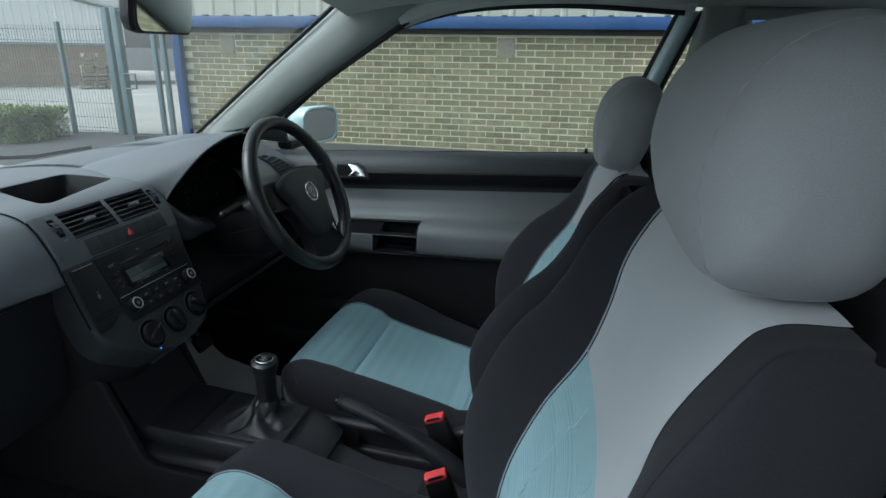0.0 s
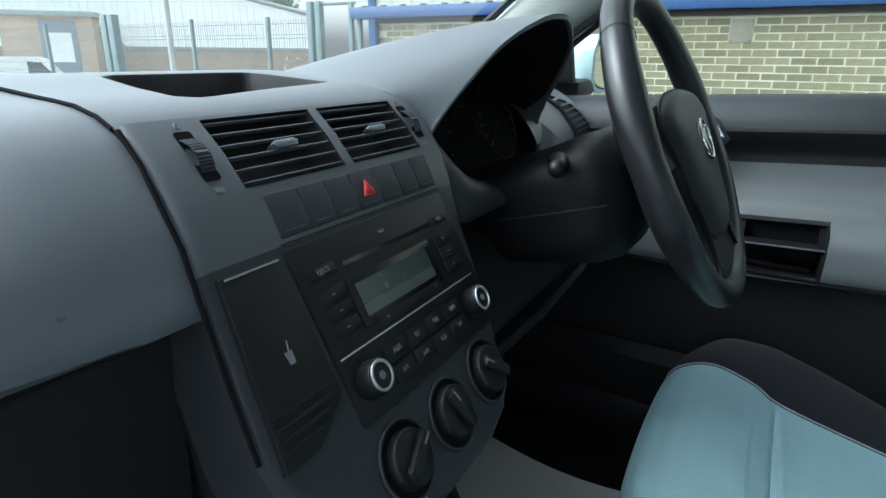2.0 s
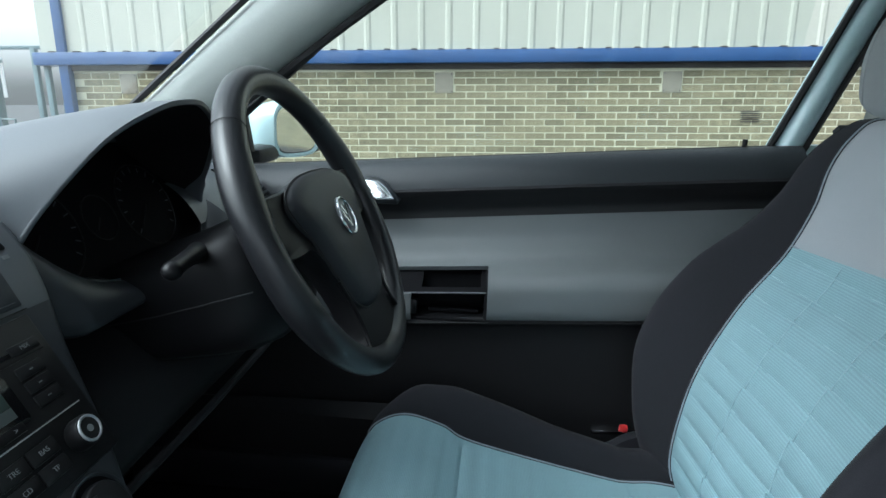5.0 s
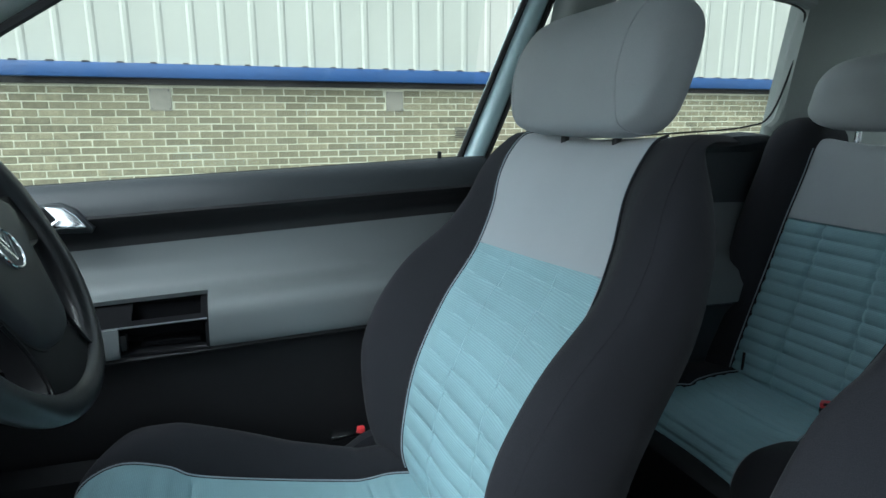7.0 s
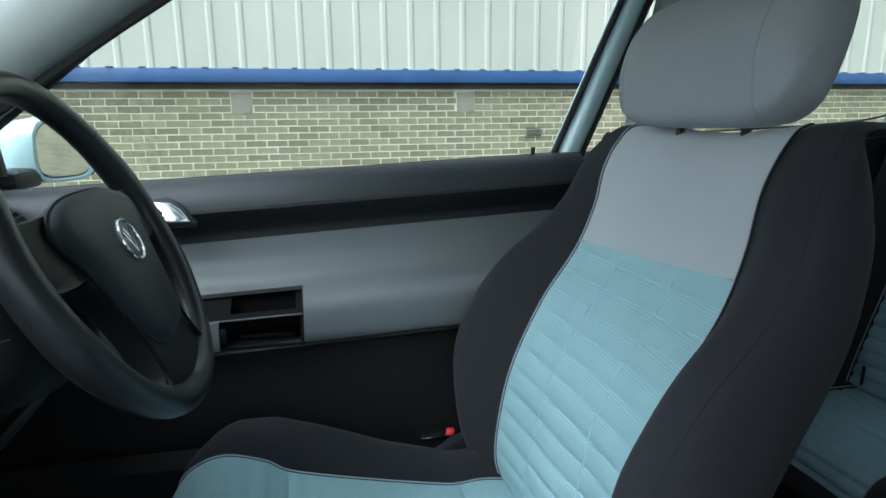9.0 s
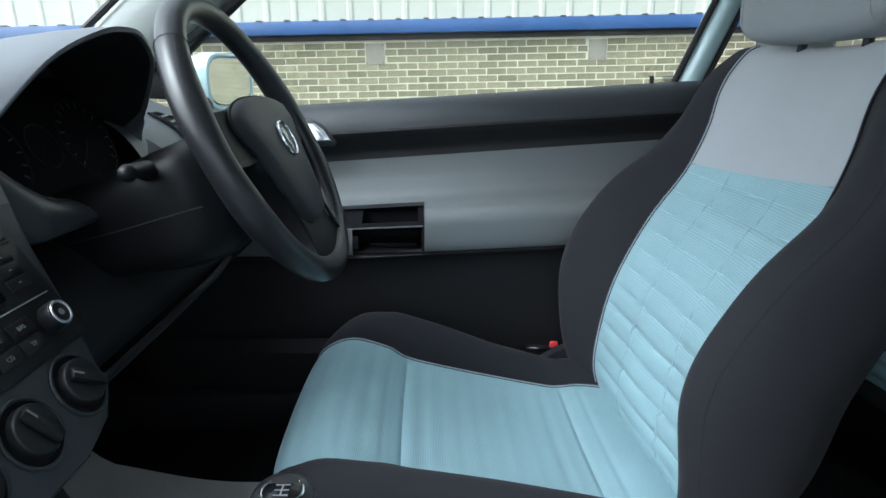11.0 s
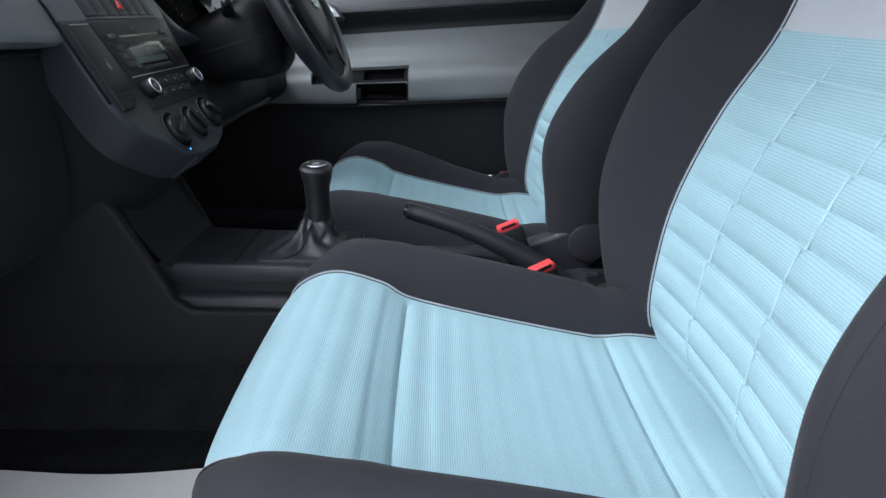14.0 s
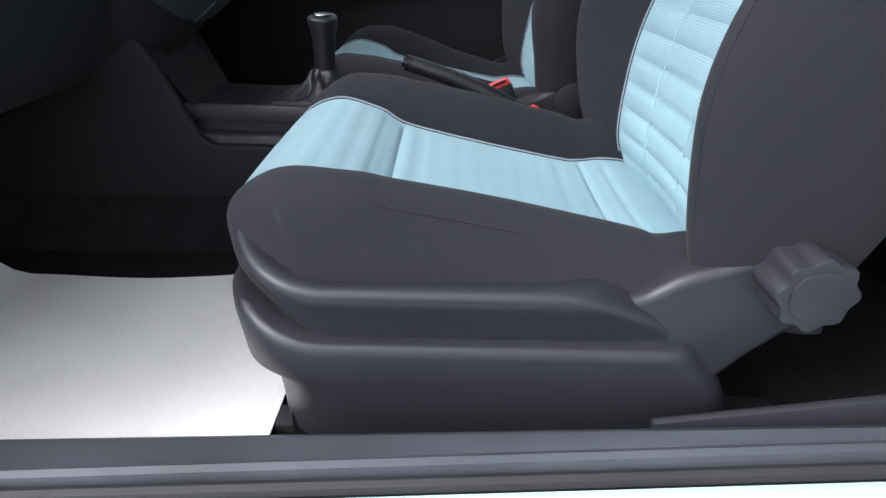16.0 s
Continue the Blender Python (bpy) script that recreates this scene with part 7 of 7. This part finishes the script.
        for t in np.linspace(0, 2 * np.pi, 64, endpoint=False):
            fold = 1 + (0.07 * math.sin(5 * t + 7 * f) + 0.03 * math.sin(9 * t - 11 * f)) * math.sin(math.pi * min(1, f * 1.05)) ** 0.8
            q = 0.55 + 0.45 * min(1, f * 2)
            ring.append((cx + rx * fold * math.copysign(abs(math.cos(t)) ** q, math.cos(t)), CAR_Y * (1 - f) + ry * fold * math.copysign(abs(math.sin(t)) ** q, math.sin(t)),
                         0.514 + 0.046 * f ** 1.5 + 0.005 * math.sin(6 * t + 9 * f) * math.sin(math.pi * f)))
        P.append(ring)
    P = [[tuple(p) for p in row] for row in np.transpose(np.array([spline(col, 26) for col in np.transpose(np.array(P), (1, 0, 2))]), (1, 0, 2))]
    part("gaiter", grid(P, wrap_v=True), GAITER, gear, "creased leatherette gaiter", angle=80)
    part("gaiter_seam", tube([(P[i][46][0] - 0.001, P[i][46][1] - 0.002, P[i][46][2] + 0.001) for i in range(26)], 0.001, 5), BLACK, gear)
    part("gaiter_trim", box(0.0645, 0.0675, CAR_Y - 0.062, CAR_Y + 0.062, 0.513, 0.5162, 0.001), BLACK, gear)
    kn = part("knob", tube(spline([(-0.001, -0.003, 0.552), (0.000, -0.005, 0.575), (0.001, -0.008, 0.600), (0.002, -0.010, 0.620), (0.002, -0.011, 0.635), (0.002, -0.012, 0.6415)], 22),
                           np.interp(np.linspace(0, 1, 22), (0, 0.25, 0.48, 0.62, 0.76, 0.86, 0.93, 0.97, 1), (0.0180, 0.0180, 0.0190, 0.0222, 0.0245, 0.0240, 0.0216, 0.0190, 0.0160)), 28), LEATHER, gear, "smooth black gear knob")
    part("cap", disc((0.002, -0.012, 0.6410), (0, 0, 1), 0.0152, 0.002, 32, 0.001), GLOSS, kn)
    part("cap_ring", ring_bar((0.002, -0.012, 0.6420), (0, 0, 1), 0.0156, 0.0015), CHROME, kn, "chrome ring")
    for dx in (-0.006, 0, 0.006):
        part("gear_gate", box(-0.0035, 0.0075, dx - 0.0125, dx - 0.0115, 0.6428, 0.6436), MARK, kn, smooth=False)
    part("gear_gate", box(0.0015, 0.0025, -0.018, -0.006, 0.6428, 0.6437), MARK, kn, smooth=False)
    rebase(gear, (-0.01, CAR_Y, 0.51))

    hb = thing("handbrake", "dark handbrake lever, raised, on the tunnel", "handbrake")
    p = spline([(0.136, 0.014, 0.564), (0.18, 0.014, 0.551), (0.24, 0.014, 0.529), (0.30, 0.014, 0.500), (0.36, 0.012, 0.465), (0.41, 0.010, 0.425)], 26)
    part("lever", tube(p, np.interp(np.linspace(0, 1, 26), (0, 0.05, 0.35, 0.6, 1), (0.0125, 0.0140, 0.0142, 0.0175, 0.021)), 16), GAITER, hb)
    part("grip_ring", tube([p[9], p[10]], 0.0158, 16), GAITER, hb)
    part("grip_collar", tube([p[0], p[1]], 0.0140, 16), BLACK, hb)
    part("button", tube([p[0] + (p[0] - p[1]) * 0.6, p[0]], [0.0088, 0.0095], 16), GLOSS, hb, "black release button")
    rebase(hb, (0.38, 0, 0.42))


build_console()


# ---- mats, mirror, small things ----
def build_mats():
    P = []
    for x in np.linspace(-0.60, 0.03, 26):
        row = []
        for y in np.linspace(-0.615, -0.256 - 0.008 * math.sin((x + 0.6) * 6) - 0.004 * math.sin(x * 19), 18):
            up = max(0, (-0.44 - x)) * 0.75
            row.append((x, y, 0.2885 + up + 0.004 * math.sin(9 * x + 3 * y) * math.sin(12 * y) + 0.006 * max(0, math.sin(x * 7 + 1))))
        P.append(row)
    a = link("floor_mat", thick(grid(P), 0.0015), PAPER)
    tagged(a, "white paper protective mat in the passenger footwell", "floor mat")
    P = []
    for x in np.linspace(-0.58, 0.0, 24):
        row = []
        for y in np.linspace(0.17, 0.495 + 0.03 * math.sin(x * 9), 16):
            row.append((x, y, 0.2885 + max(0, (-0.44 - x)) * 0.75 + 0.004 * math.sin(8 * x) * math.sin(14 * y)))
        P.append(row)
    b = link("floor_mat", thick(grid(P), 0.0015), PAPER)
    tagged(b, "white paper protective mat in the driver's footwell", "floor mat")
    for x in (-0.50, -0.42):
        pd = thing("pedal", "black rubber foot pedal", "pedal", group="pedals")
        y = 0.30 if x < -0.45 else 0.40
        part("pad", box(-0.02, 0.02, -0.03, 0.03, -0.008, 0.008, 0.004, Matrix.Translation((x, y, 0.40)) @ Matrix.Rotation(radians(55), 4, "Y")), RUBBER, pd)
        part("arm", tube([(x - 0.02, y, 0.40), (x - 0.08, y, 0.50), (x - 0.10, y, 0.62)], 0.007, 8), BLACK, pd)
        rebase(pd, (x, y, 0.40))


def build_mirror():
    mir = thing("rear_view_mirror", "dark rear-view mirror hanging from the windscreen", "mirror")
    m = Matrix.Translation((-0.133, -0.010, 1.228)) @ Matrix.Rotation(radians(16), 4, "Z") @ Matrix.Rotation(radians(5), 4, "Y")
    o = rounded(-0.115, 0.115, -0.036, 0.036, 0.022, 6)
    sec = []
    for f, s in ((0.0, 1.0), (-0.006, 1.02), (-0.02, 0.95), (-0.032, 0.75), (-0.036, 0.45)):
        sec.append([m @ Vector((f, u * s, v * s)) for u, v in o])
    part("housing", grid(sec, wrap_v=True, cap_u=True), BLACK, mir)
    part("glass", plate([(u * 0.95, v * 0.90) for u, v in o], 0.002, m @ Matrix.Translation((0.0005, 0, 0)) @ Matrix.Rotation(radians(90), 4, "Z") @ Matrix.Rotation(radians(90), 4, "X")), MIRROR, mir, "mirror glass", smooth=False)
    part("stem", tube([(-0.165, -0.02, 1.245), (-0.20, -0.02, 1.29), (-0.235, -0.016, 1.335)], [0.012, 0.009, 0.016], 12), BLACK, mir)
    rebase(mir, (-0.235, -0.016, 1.335))


def build_wiper():
    w = thing("wiper", "dark wiper arm with a hinge cover below the windscreen", "wiper")
    d, q = Vector((0.75, 0.66, 0)), Vector((-0.66, 0.75, 0))
    c = Vector((-1.06, 0.31, 0.846))
    P = []
    for f, wd, h in ((-1, 0.012, 0.004), (-0.9, 0.026, 0.024), (-0.6, 0.032, 0.033), (0.5, 0.032, 0.034), (0.85, 0.028, 0.026), (1.1, 0.014, 0.002)):
        P.append([tuple(c + d * (0.044 * f) + q * (u * wd) + Vector((0, 0, hh * h))) for u, hh in ((-1, 0), (-0.9, 0.75), (-0.6, 1), (0.6, 1), (0.9, 0.75), (1, 0))])
    # lighter than the plastic itself: sky reflection is put into the colour
    part("hinge_cover", thick(grid(P), 0.003), SLAT, w)
    part("arm", tube([c + d * 0.05 + Vector((0, 0, 0.016)), Vector((-0.93, 0.45, 0.858)), Vector((-0.90, 0.62, 0.862))], 0.006, 6), BLACK, w)
    part("spindle", tube([c + Vector((0, 0, -0.10)), c + Vector((0, 0, 0.01))], 0.012, 10), BLACK, w)
    rebase(w, c)


build_mats()
build_mirror()
build_wiper()

# ---- the nearest bricks, last ----
build_bricks(UNIT)
